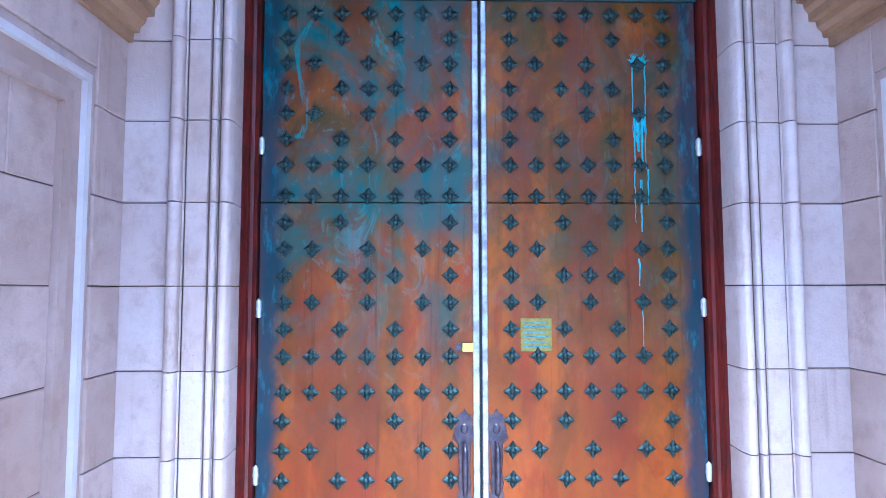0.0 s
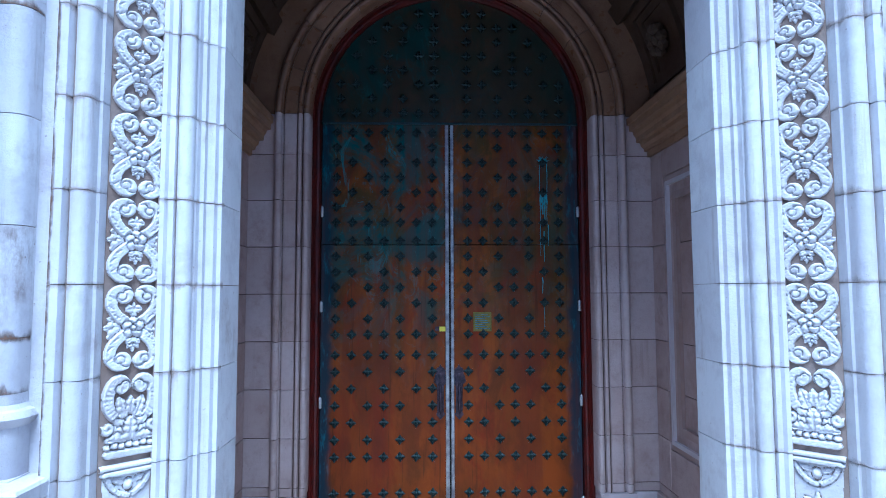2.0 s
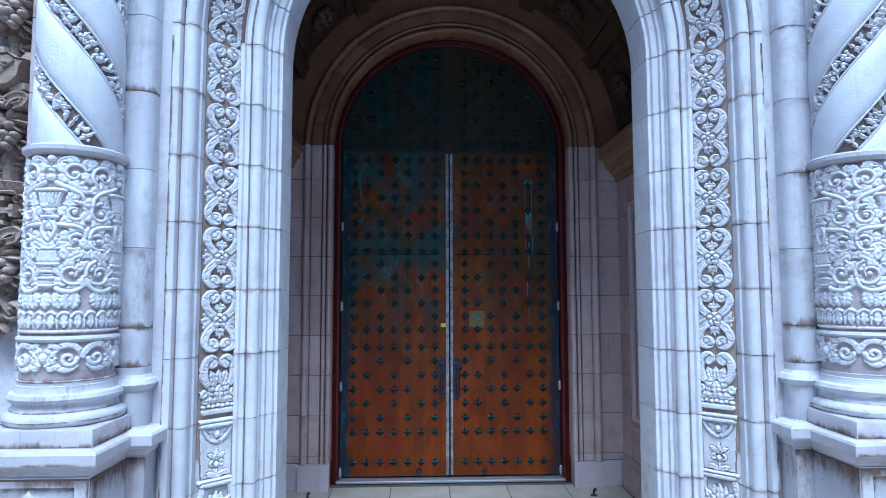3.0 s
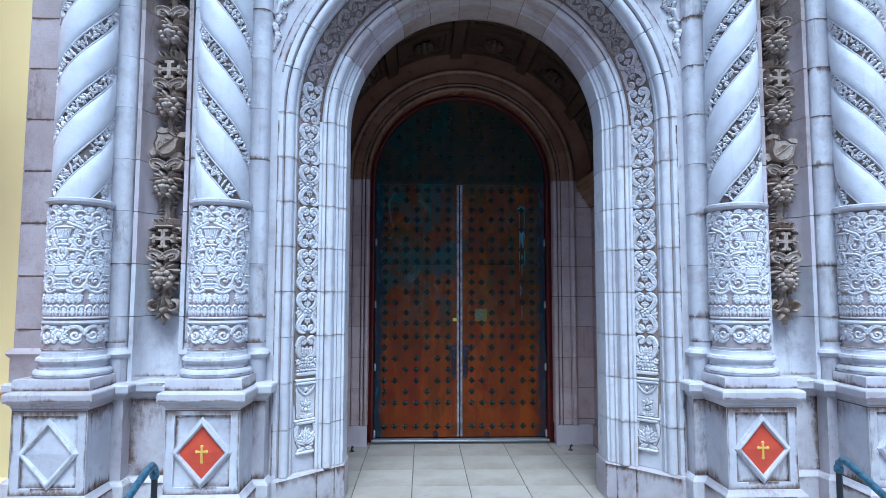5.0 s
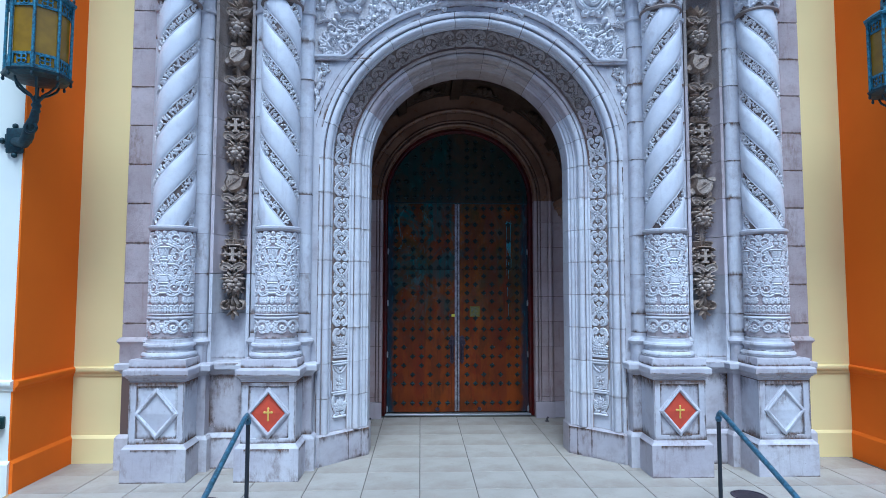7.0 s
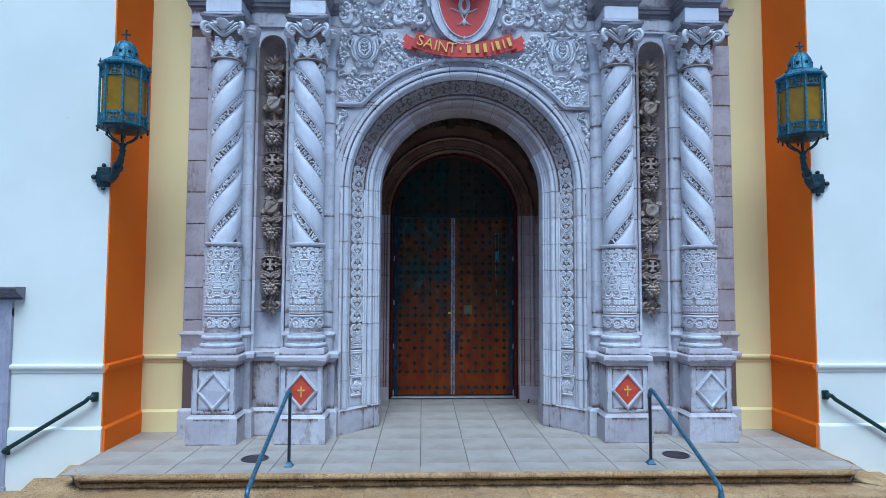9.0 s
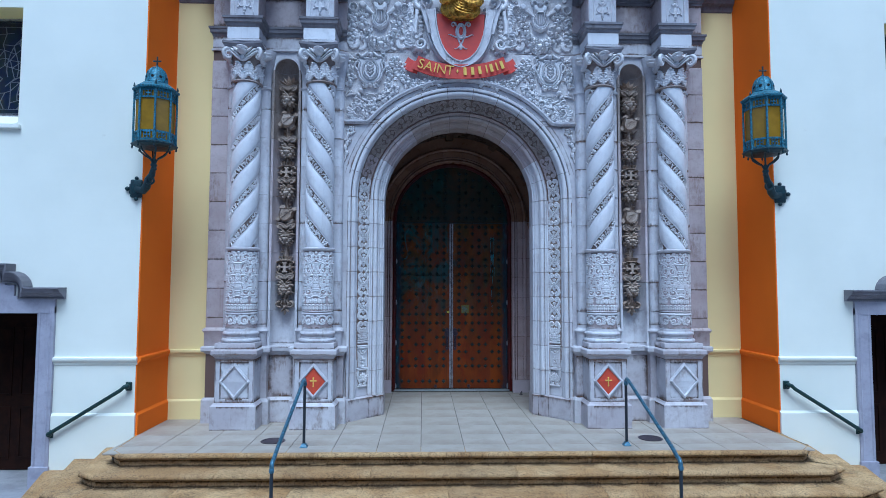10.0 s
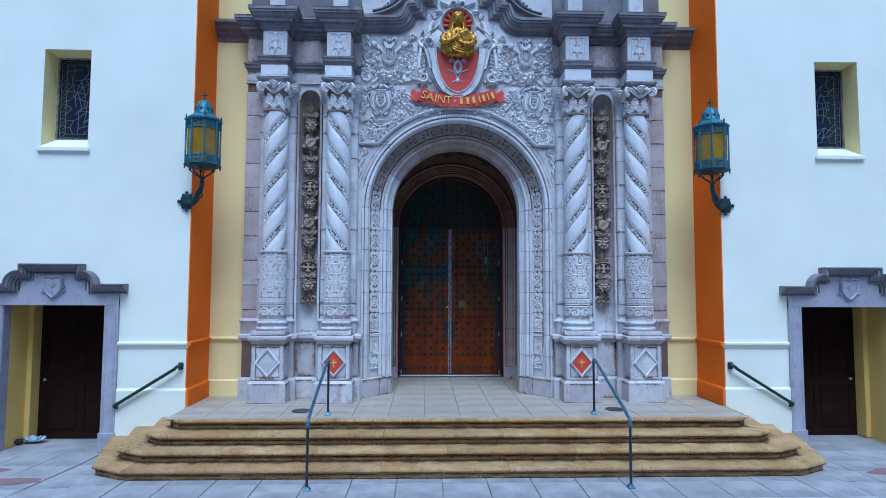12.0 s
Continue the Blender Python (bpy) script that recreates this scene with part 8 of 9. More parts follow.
for ch, u in zip("SAINT", (-0.70, -0.565, -0.45, -0.335, -0.19)):
    letter(ch, u, 0.235)
for k, u in enumerate((0.07, 0.20, 0.325, 0.445, 0.53, 0.625, 0.72)):
    bm = bmesh.new()
    w = 0.026 if k not in (3, 5) else 0.012
    bridge(bm, [[ban(u + du, dv, o) for du, dv in ((-w, -0.068), (w, -0.068), (w, 0.068), (-w, 0.068))] for o in (0.148, 0.160)])
    part("gold_bar", bm, GOLDPAINT, banner, "plain gold bar")
bm = bmesh.new()
bridge(bm, [[ban(-0.06 + a, b, o) for a, b in ((0, -0.035), (0.02, 0), (0, 0.035), (-0.02, 0))] for o in (0.148, 0.160)])
part("gold_point", bm, GOLDPAINT, banner)
rebase(banner, 0, CY, 5.9)


# ---- garlands hanging in the niches ----
def garland(s):
    g = thing("stone_garland", "umber-stained terracotta string of fruit, shields and crosses hanging in a niche", "garland", "niche garlands")
    rnd = random.Random(21)
    put = lambda u, v, h: (2.970 + 1.16 * u, 1.09 - h, v)

    def bow(r, v):
        for q in (1, -1):
            r.strap(bez((0, v), (q * 0.05, v + 0.085), (q * 0.15, v + 0.075), (q * 0.10, v + 0.005), 9) + [(q * 0.05, v - 0.012)], 0.028, 0.020, 0.125)
        r.blob(0, v, 0.024, 0.028, 0.15)

    def fruit(v):
        r = Relief(put)
        for q in (1, -1):
            for a, l in ((25, 0.10), (-10, 0.125), (-42, 0.12), (-72, 0.09), (58, 0.085)):
                r.leaf(q * 0.012, v + 0.065, a if q > 0 else 180 - a, l, 0.042, 0.13, 4, 0.01)
            for a, l in ((-25, 0.115), (-52, 0.125), (-75, 0.135)):
                r.leaf(q * 0.02, v - 0.03, a if q > 0 else 180 - a, l, 0.028, 0.10, 3)
        r.leaf(0, v + 0.08, -90, 0.07, 0.036, 0.16, 3, 0.02)
        for row, (n, w, dz) in enumerate(((3, 0.045, 0.02), (4, 0.072, -0.025), (3, 0.055, -0.065), (2, 0.028, -0.10))):
            for i in range(n):
                x = w * (2 * i / (n - 1) - 1) + rnd.uniform(-0.006, 0.006)
                r.blob(x, v + dz + rnd.uniform(-0.008, 0.008), rnd.uniform(0.024, 0.032), None, 0.06, 8, 0, 0.135 - 0.5 * abs(x) - 0.006 * row)
        r.blob(0, v - 0.035, 0.032, 0.036, 0.065, 9, 0, 0.15)
        for k in range(8):
            r.blob(rnd.uniform(-0.10, 0.10), v + rnd.uniform(-0.12, 0.03), 0.015, None, 0.10, 6)
        r.leaf(0, v - 0.12, -90, 0.10, 0.022, 0.10, 2)
        r.end("fruit_drop", GARLAND, g)
        r = Relief(put)
        bow(r, v + 0.165)
        r.end("ribbon_bow", GARLAND, g)

    def shield(v):
        tilt = radians(-14)
        ct, st = math.cos(tilt), math.sin(tilt)
        rot = lambda a, b: (a * ct - b * st, v + a * st + b * ct)
        for a, b in ((0.085, 0.10), (-0.085, 0.10), (0.085, -0.10), (-0.085, -0.10)):
            r = Relief(put)
            r.plate([rot(a + x, b + y) for x, y in ((-0.045, -0.02), (0.0, -0.05), (0.05, 0.01), (0.035, 0.05), (-0.02, 0.045))], 0.10, inset=0.2)
            r.stroke([rot(0, 0), rot(a * 1.25, b * 1.2)], 0.016, 0.010, 0.11)
            r.end("crossed_arm", GARLAND, g)
        r = Relief(put)
        out = [rot(a, b) for a, b in ((0.0, -0.125), (0.06, -0.095), (0.095, -0.03), (0.088, 0.05), (0.105, 0.085), (0.05, 0.082), (0.0, 0.105), (-0.05, 0.082), (-0.105, 0.085), (-0.088, 0.05), (-0.095, -0.03), (-0.06, -0.095))]
        r.plate(out, 0.135, inset=0.12)
        r.stroke(out + out[:1], 0.010, 0.010, 0.145)
        r.stroke([rot(-0.04, -0.07), rot(0.05, 0.06)], 0.014, 0.014, 0.15)
        r.blob(*rot(0.0, -0.01), 0.036, 0.045, 0.155)
        for k in range(5):
            r.leaf(*rot(-0.05, 0.04), -110 + 24 * k, 0.09, 0.014, 0.15, 2)
        r.end("carved_shield", GARLAND, g)

    def cross(v):
        r = Relief(put)
        w, e, p = 0.017, 0.040, 0.090
        arm = [(-w, p - 0.026), (-e, p - 0.022), (-e, p), (e, p), (e, p - 0.022), (w, p - 0.026), (w, w)]
        out = []
        for k in range(4):
            a = radians(-90 * k)
            out += [(x * math.cos(a) - y * math.sin(a), v + x * math.sin(a) + y * math.cos(a)) for x, y in arm]
        r.plate(out, 0.125, inset=0.05)
        for k in range(4):
            r.stroke([(d * math.cos(math.pi / 2 * k), v + d * math.sin(math.pi / 2 * k)) for d in (0.0, 0.03, 0.06, 0.084)], 0.007, 0.009, 0.137)
        r.end("carved_cross", GARLAND, g)
        r = Relief(put)
        r.stroke([(-0.075, v + 0.118), (0.075, v + 0.118)], 0.016, 0.016, 0.13)
        for k in range(5):
            x = (k - 2) * 0.036
            r.leaf(x, v + 0.125, 90 - (k - 2) * 12, 0.062, 0.018, 0.125, 1)
            r.blob(x * 1.1, v + 0.19 - 0.004 * abs(k - 2), 0.013, None, 0.12, 6)
        r.end("carved_crown", GARLAND, g)
        for q in (1, -1):
            r = Relief(put)
            for dv, fl in ((0.07, 1), (-0.07, -1)):
                r.scroll(q * 0.085, v + dv, 0.040, 0 if q > 0 else 180, 1.1, 0.015, 0.009, 0.10, flip=q * fl)
                r.leaf(q * 0.10, v + dv, 90 - q * (90 - 40 * fl), 0.05, 0.02, 0.09, 2)
            r.leaf(q * 0.09, v, 90 - q * 90, 0.055, 0.028, 0.09, 2)
            r.blob(q * 0.10, v, 0.024, None, 0.10)
            r.end("carved_curl", GARLAND, g)

    for v in (5.46, 4.57, 3.86, 3.08, 2.22):
        fruit(v)
    r = Relief(put)
    for a in (35, 62, 90, 118, 145):
        r.leaf(0, 5.70, a, 0.17, 0.040, 0.12, 4)
    r.flower(0, 5.74, 0.055, 0.15, 6)
    r.end("top_flower", GARLAND, g)
    for v in (5.10, 3.47):
        shield(v)
    for v in (4.19, 2.57):
        cross(v)
    # the tail: a drooping leaf between two curls
    r = Relief(put)
    for q in (1, -1):
        r.scroll(q * 0.070, 1.935, 0.058, 90, 1.3, 0.022, 0.012, 0.10, flip=-q)
        r.leaf(0, 2.05, 270 + q * 28, 0.15, 0.030, 0.10, 2)
        r.leaf(0, 1.88, 270 + q * 40, 0.09, 0.028, 0.10, 2)
    r.leaf(0, 2.06, 270, 0.16, 0.030, 0.12, 2)
    r.blob(0, 1.90, 0.036, 0.045, 0.12)
    r.leaf(0, 1.87, 270, 0.11, 0.028, 0.10, 2)
    r.end("end_tassel", GARLAND, g)
    # the cord with small leaves all along
    r = Relief(put)
    r.stroke([(0, 1.9), (0, 5.70)], 0.030, 0.030, 0.07)
    v = 1.98
    while v < 5.66:
        for q in (1, -1):
            r.leaf(q * 0.01, v, 90 - q * rnd.uniform(20, 150), rnd.uniform(0.05, 0.085), 0.020, rnd.uniform(0.04, 0.06), 2)
        v += 0.035
    r.end("leafy_cord", GARLAND, g)
    rebase(g, 2.970, 1.07, 1.8)
    return g


g = garland(1)
copy_thing(g, pose(-2.970, 1.07, 1.8))


# ---- wall lanterns ----
def lantern(s):
    lan = thing("wall_lantern", "octagonal verdigris bronze lantern with amber glass on a curled wall bracket", "lantern", "portal lanterns")
    cx, cy = 0.0, 0.0
    n = 8

    def ring(r, z, tw=22.5):
        return [(r * math.cos(radians(tw + 45 * k)), r * math.sin(radians(tw + 45 * k)), z) for k in range(n)]

    # flared base tray and roof rim
    part("tray", bridge(bmesh.new(), [ring(r, z) for r, z in ((0.10, 4.30), (0.24, 4.315), (0.315, 4.34), (0.325, 4.365), (0.30, 4.375), (0.285, 4.39))]), DARK_BRONZE, lan, "dark flared tray")
    part("roof_rim", bridge(bmesh.new(), [ring(r, z) for r, z in ((0.27, 5.155), (0.325, 5.17), (0.33, 5.195), (0.31, 5.21), (0.24, 5.265), (0.18, 5.29), (0.14, 5.295))]), VERDIGRIS, lan, "stepped roof rim")
    # pierced bands above and below the glass
    for z0, z1, nm in ((4.39, 4.54, "lower_band"), (5.02, 5.155, "upper_band")):
        bm = bmesh.new()
        for k in range(n):
            a, b = Vector(ring(0.285, 0)[k]), Vector(ring(0.285, 0)[(k + 1) % n])
            t = (b - a).normalized()
            nrm = Vector((t.y, -t.x, 0))
            w = (b - a).length
            for f0, f1, c0, c1 in ((0, 1, z0, z0 + 0.025), (0, 1, z1 - 0.025, z1), (0, 0.12, z0 + 0.025, z1 - 0.025), (0.88, 1, z0 + 0.025, z1 - 0.025)):
                p, q = a + t * w * f0, a + t * w * f1
                bridge(bm, [[(v.x, v.y, z) for v in (p, q, q - nrm * 0.012, p - nrm * 0.012)] for z in (c0, c1)])
            # quatrefoil tracery
            cm, zm = a + t * w / 2, (z0 + z1) / 2
            for j in range(4):
                aa = radians(45 + 90 * j)
                pts = []
                for i in range(9):
                    th = 2 * math.pi * i / 8
                    u = 0.032 * math.cos(aa) + 0.026 * math.cos(th)
                    v = 0.032 * math.sin(aa) + 0.026 * math.sin(th)
                    pts.append(cm + t * u + Vector((0, 0, zm + v)))
                tube(bm, pts, 0.007, 5, False)
        part(nm, bm, VERDIGRIS, lan, "pierced quatrefoil band", 40)
    for k in range(n):
        x, y, _ = ring(0.292, 0)[k]
        bm = bmesh.new()
        tube(bm, [(x, y, 4.36), (x, y, 5.18)], 0.016, 8)
        part("corner_post", bm, VERDIGRIS, lan, smooth=50)
        a, b = Vector(ring(0.268, 0)[k]), Vector(ring(0.268, 0)[(k + 1) % n])
        t = (b - a).normalized()
        nrm = Vector((t.y, -t.x, 0))
        bm = bmesh.new()
        bridge(bm, [[(v.x, v.y, z) for v in (a, b, b - nrm * 0.006, a - nrm * 0.006)] for z in (4.39, 5.155)])
        pane = part("glass_pane", bm, AMBER, lan, "amber glass")
        # small knobs under the tray
        x, y, _ = ring(0.30, 0)[k]
        bm = bmesh.new()
        lathe(bm, [(0.0, 4.285), (0.010, 4.29), (0.016, 4.305), (0.012, 4.325), (0.006, 4.345)], 8, x, y)
        part("drop_knob", bm, DARK_BRONZE, lan, smooth=50)
    # ribbed dome with its openings, finials and cross
    dome = bmesh.new()
    lathe(dome, [(0.150, 5.285), (0.158, 5.305), (0.148, 5.318), (0.144, 5.40), (0.126, 5.46), (0.096, 5.51), (0.055, 5.545), (0.026, 5.56), (0.018, 5.572), (0.024, 5.582), (0.0, 5.60)], 24)
    d = part("dome", dome, VERDIGRIS, lan, "ribbed verdigris dome", 40)
    for k in range(8):
        a = radians(22.5 + 45 * k)
        bm = bmesh.new()
        tube(bm, [(r * math.cos(a), r * math.sin(a), z) for r, z in ((0.151, 5.315), (0.148, 5.40), (0.130, 5.463), (0.099, 5.515), (0.05, 5.551))], 0.010, 6)
        part("dome_rib", bm, VERDIGRIS, d, smooth=60)
        b = radians(45 * k)
        bm = bmesh.new()
        lathe(bm, [(0.0, 0.004), (0.016, 0.004), (0.022, 0.0)], 10)
        bmesh.ops.transform(bm, matrix=Matrix.Translation((0.147 * math.cos(b), 0.147 * math.sin(b), 5.385)) @ Vector((math.cos(b), math.sin(b), 0.12)).to_track_quat("Z", "Y").to_matrix().to_4x4(), verts=bm.verts[:])
        part("dome_opening", bm, GAP, d)
        if k % 2 == 0:
            bm = bmesh.new()
            x, y = 0.295 * math.cos(a), 0.295 * math.sin(a)
            lathe(bm, [(0.016, 5.19), (0.010, 5.215), (0.018, 5.235), (0.012, 5.255), (0.004, 5.285), (0.0, 5.295)], 8, x, y)
            part("finial", bm, DARK_BRONZE, lan, smooth=50)
    bm = bmesh.new()
    box(bm, -0.010, 0.010, -0.010, 0.010, 5.57, 5.715, 0.003, 1)
    box(bm, -0.048, 0.048, -0.009, 0.009, 5.645, 5.665, 0.003, 1)
    for x, z in ((-0.05, 5.655), (0.05, 5.655), (0, 5.715)):
        bmesh.ops.create_icosphere(bm, subdivisions=1, radius=0.015, matrix=Matrix.Translation((x, 0, z)))
    part("cross", bm, DARK_BRONZE, lan)
    # cage of scrolls under the tray, arm and wall plate
    for k in range(6):
        a = radians(60 * k)
        bm = bmesh.new()
        tube(bm, [(r * math.cos(a), r * math.sin(a), z) for r, z in ((0.22, 4.31), (0.20, 4.26), (0.13, 4.20), (0.06, 4.16), (0.028, 4.11))], 0.013, 6)
        part("cage_scroll", bm, DARK_BRONZE, lan, smooth=60)
    bm = bmesh.new()
    lathe(bm, [(0.0, 3.96), (0.02, 3.965), (0.045, 4.0), (0.034, 4.03), (0.05, 4.06), (0.034, 4.09), (0.045, 4.12), (0.028, 4.16), (0.0, 4.17)], 12)
    part("stem", bm, DARK_BRONZE, lan, smooth=50)
    ax, ay = s * 0.36, 0.265
    bm = bmesh.new()
    tube(bm, [(0, 0, 4.03), (ax * 0.10, ay * 0.1, 3.92), (ax * 0.30, ay * 0.3, 3.86), (ax * 0.42, ay * 0.45, 3.76), (ax * 0.62, ay * 0.65, 3.70), (ax, ay * 0.92, 3.73)], [0.035, 0.048, 0.055, 0.062, 0.058, 0.05], 10)
    part("arm", bm, DARK_BRONZE, lan, "thick curled bronze arm", 60)
    bm = bmesh.new()
    c = Vector((ax * 0.16, ay * 0.2 - 0.03, 3.83))
    tube(bm, [c + Vector((s * -0.055 * math.cos(t), 0, 0.055 * math.sin(t))) for t in (2 * math.pi * i / 14 for i in range(15))], 0.016, 6, False)
    part("arm_ring", bm, DARK_BRONZE, lan, smooth=60)
    bm = bmesh.new()
    box(bm, ax - 0.09, ax + 0.09, ay - 0.05, ay + 0.0, 3.60, 3.88, 0.02, 2)
    box(bm, ax - 0.115, ax + 0.115, ay - 0.03, ay + 0.0, 3.66, 3.82, 0.015, 2)
    for q in (1, -1):
        bmesh.ops.create_icosphere(bm, subdivisions=2, radius=0.035, matrix=Matrix.Translation((ax + q * 0.14, ay - 0.02, 3.74)))
        bmesh.ops.create_icosphere(bm, subdivisions=2, radius=0.030, matrix=Matrix.Translation((ax, ay - 0.03, 3.74 + q * 0.16)))
    part("wall_plate", bm, DARK_BRONZE, lan, smooth=50)
    lan.location = (s * 4.685, -0.167, 0)
    return lan


lantern(1)
lantern(-1)

# ---- small leaded windows in splayed reveals ----
for s, nm in ((1, "window_1"), (-1, "window_2")):
    w = thing(nm, "deep-set dark leaded window in a cream splayed reveal with a white sill", "window", kind="structure")
    x0, x1, z0, z1 = 6.89, 7.74, 4.74, 6.58
    x0, x1, z1 = x0 + 0.004, x1 - 0.004, z1 - 0.004
    gx0, gx1, gz0, gz1, gy = x0, x1, 4.965, z1, 0.54
    bm = bmesh.new()
    fr = [(x0, z0), (x1, z0), (x1, z1), (x0, z1)]
    bk = [(gx0, gz0), (gx1, gz0), (gx1, gz1), (gx0, gz1)]
    a = [bm.verts.new((s * x, WALL_Y + 0.002, z)) for x, z in fr]
    b = [bm.verts.new((s * x, gy, z)) for x, z in bk]
    for k in range(4):
        bm.faces.new((a[k], a[(k + 1) % 4], b[(k + 1) % 4], b[k]))
    part("reveal", bm, YELLOW, w, "straw painted splayed reveal")
    bm = bmesh.new()
    for p, q, r, t in ((gx0, gx0 + 0.03, gz0, gz1), (gx1 - 0.03, gx1, gz0, gz1), (gx0 + 0.03, gx1 - 0.03, gz0, gz0 + 0.03), (gx0 + 0.03, gx1 - 0.03, gz1 - 0.03, gz1)):
        box(bm, min(s * p, s * q), max(s * p, s * q), gy - 0.03, gy + 0.03, r, t)
    part("window_frame", bm, STEEL, w)
    part("glass", boxed(min(s * gx0, s * gx1), max(s * gx0, s * gx1), gy + 0.005, gy + 0.02, gz0, gz1), STAINED, w, "dark blue stained glass")
    part("back", boxed(min(s * 6.8, s * 7.8), max(s * 6.8, s * 7.8), 1.0, 1.05, 4.6, 6.7), GAP, w)
    cxw, czw = (gx0 + gx1) / 2, (gz0 + gz1) / 2
    r = Relief(lambda u, v, h, s=s, cxw=cxw, czw=czw, gy=gy: (s * cxw + u * 1.45, gy + 0.006 - h, czw + v * 1.0))
    rnd = random.Random(4 if s > 0 else 9)
    L = lambda pts: r.stroke(pts, 0.006, 0.006, 0.006)
    for e in (0.02, 0.09):
        L([(-0.27 + e, -0.77 + e), (0.27 - e, -0.77 + e), (0.27 - e, 0.77 - e), (-0.27 + e, 0.77 - e), (-0.27 + e, -0.77 + e)])
    for k in range(11):
        v = -0.68 + 0.135 * k
        for q in (1, -1):
            L([(q * 0.25, v), (q * 0.215, v + 0.05), (q * 0.18, v), (q * 0.215, v - 0.05)])
    web = {(a, b): (-0.18 + 0.09 * a + (rnd.uniform(-0.032, 0.032) if 0 < a < 4 else 0), -0.68 + 0.136 * b + (rnd.uniform(-0.05, 0.05) if 0 < b < 10 else 0)) for a in range(5) for b in range(11)}
    for a in range(5):
        for b in range(11):
            if a < 4 and rnd.random() < 0.8:
                L([web[a, b], web[a + 1, b]])
            if b < 10 and rnd.random() < 0.75:
                L([web[a, b], web[a, b + 1]])
            if a < 4 and b < 10 and rnd.random() < 0.22:
                L([web[a, b], web[a + 1, b + 1]])
    for u in (-0.05, 0.05):
        L(bez((u, -0.15), (u * 1.6, 0.0), (u * 1.2, 0.15), (0, 0.34), 8))
    r.end("lead_cames", LEAD, w, "pale lead lines")
    bm = bmesh.new()
    bridge(bm, [[(s * x, y, z) for y, z in ((WALL_Y - 0.045, 4.66), (WALL_Y - 0.055, 4.67), (WALL_Y - 0.055, 4.725), (WALL_Y - 0.04, 4.74), (0.53, 4.975), (0.53, 4.66))] for x in (6.898, 7.732)])
    box(bm, min(s * 6.84, s * 7.79), max(s * 6.84, s * 7.79), WALL_Y - 0.058, WALL_Y + 0.01, 4.655, 4.722, 0.008, 1)
    part("window_sill", bm, WHITE, w, "white stucco sill")

# ---- side doors in stone surrounds ----
for s, nm in ((1, "door_2"), (-1, "door_3")):
    d = thing(nm, "dark side door set back in a grey stone surround with a stepped pediment", "door", kind="structure")
    zb = GROUND - 0.12
    X = lambda a: s * a
    
    def bx(x0, x1, y0, y1, z0, z1, bev=0.0):
        return boxed(min(X(x0), X(x1)), max(X(x0), X(x1)), y0, y1, z0, z1, bev, 1)
    for q in (1, -1):
        bm = bmesh.new()
        prof = [(SD_HALF + 0.27, WALL_Y + 0.02), (SD_HALF + 0.27, WALL_Y - 0.050), (SD_HALF + 0.245, WALL_Y - 0.060), (SD_HALF + 0.235, WALL_Y - 0.040), (SD_HALF + 0.215, WALL_Y - 0.052), (SD_HALF + 0.195, WALL_Y - 0.036), (SD_HALF + 0.07, WALL_Y - 0.036), (SD_HALF + 0.055, WALL_Y - 0.046), (SD_HALF + 0.02, WALL_Y - 0.035), (SD_HALF + 0.005, WALL_Y - 0.02), (SD_HALF - 0.008, WALL_Y + 0.0), (SD_HALF - 0.008, 0.30), (SD_HALF + 0.27, 0.30)]
        bridge(bm, [[(X(SD_X + q * a), y, z) for a, y in prof] for z in (-0.44, 1.93)])
        part("surround_jamb", bm, SIDESTONE, d, "grey moulded stone jamb")
        part("surround_foot", bx(SD_X + q * (SD_HALF - 0.006), SD_X + q * (SD_HALF + 0.285), WALL_Y - 0.075, 0.30, zb, -0.44, 0.006), SIDESTONE, d)
    bm = bmesh.new()
    box(bm, min(X(SD_X - SD_HALF - 0.27), X(SD_X + SD_HALF + 0.27)), max(X(SD_X - SD_HALF - 0.27), X(SD_X + SD_HALF + 0.27)), WALL_Y - 0.045, 0.30, SD_TOP, 2.09)
    box(bm, min(X(SD_X - 0.56), X(SD_X + 0.56)), max(X(SD_X - 0.56), X(SD_X + 0.56)), WALL_Y - 0.045, 0.20, 2.09, 2.26)
    box(bm, min(X(SD_X - 0.42), X(SD_X + 0.42)), max(X(SD_X - 0.42), X(SD_X + 0.42)), WALL_Y - 0.045, 0.20, 2.26, 2.44)
    part("surround_lintel", bm, SIDESTONE, d)
    # stepped pediment moulding: level, tall quarter-round shoulder, raised middle
    half = [(1.31, 2.07), (0.655, 2.07), (0.655, 2.19)] + [(0.545 + 0.11 * math.cos(radians(t)), 2.20 + 0.11 * math.sin(radians(t))) for t in (9, 27, 45, 63, 81)] + [(0.535, 2.31), (0.39, 2.31), (0.39, 2.425), (0.0, 2.425)]
    pr = [(-0.03, 0.02), (-0.03, 0.065), (-0.012, 0.07), (-0.010, 0.055), (0.012, 0.055), (0.014, 0.09), (0.045, 0.105), (0.05, 0.14), (0.075, 0.15), (0.082, 0.185), (0.125, 0.20), (0.130, 0.225), (0.15, 0.225), (0.15, 0.0), (-0.03, 0.0)]
    for q in (1, -1):
        bm = bmesh.new()
        rows = [offset_path(half, e) for e, o in pr]
        bridge(bm, [[(X(SD_X + q * rows[k][i].x), WALL_Y - pr[k][1], rows[k][i].y) for k in range(len(pr))] for i in range(len(half))])
        part("pediment_moulding", bm, SIDE_MOULD, d, "dark weathered moulding", 12)
    # small carved shield in the pediment
    r = Relief(lambda u, v, h: (X(SD_X) + u, WALL_Y - 0.045 - h, 2.17 + v))
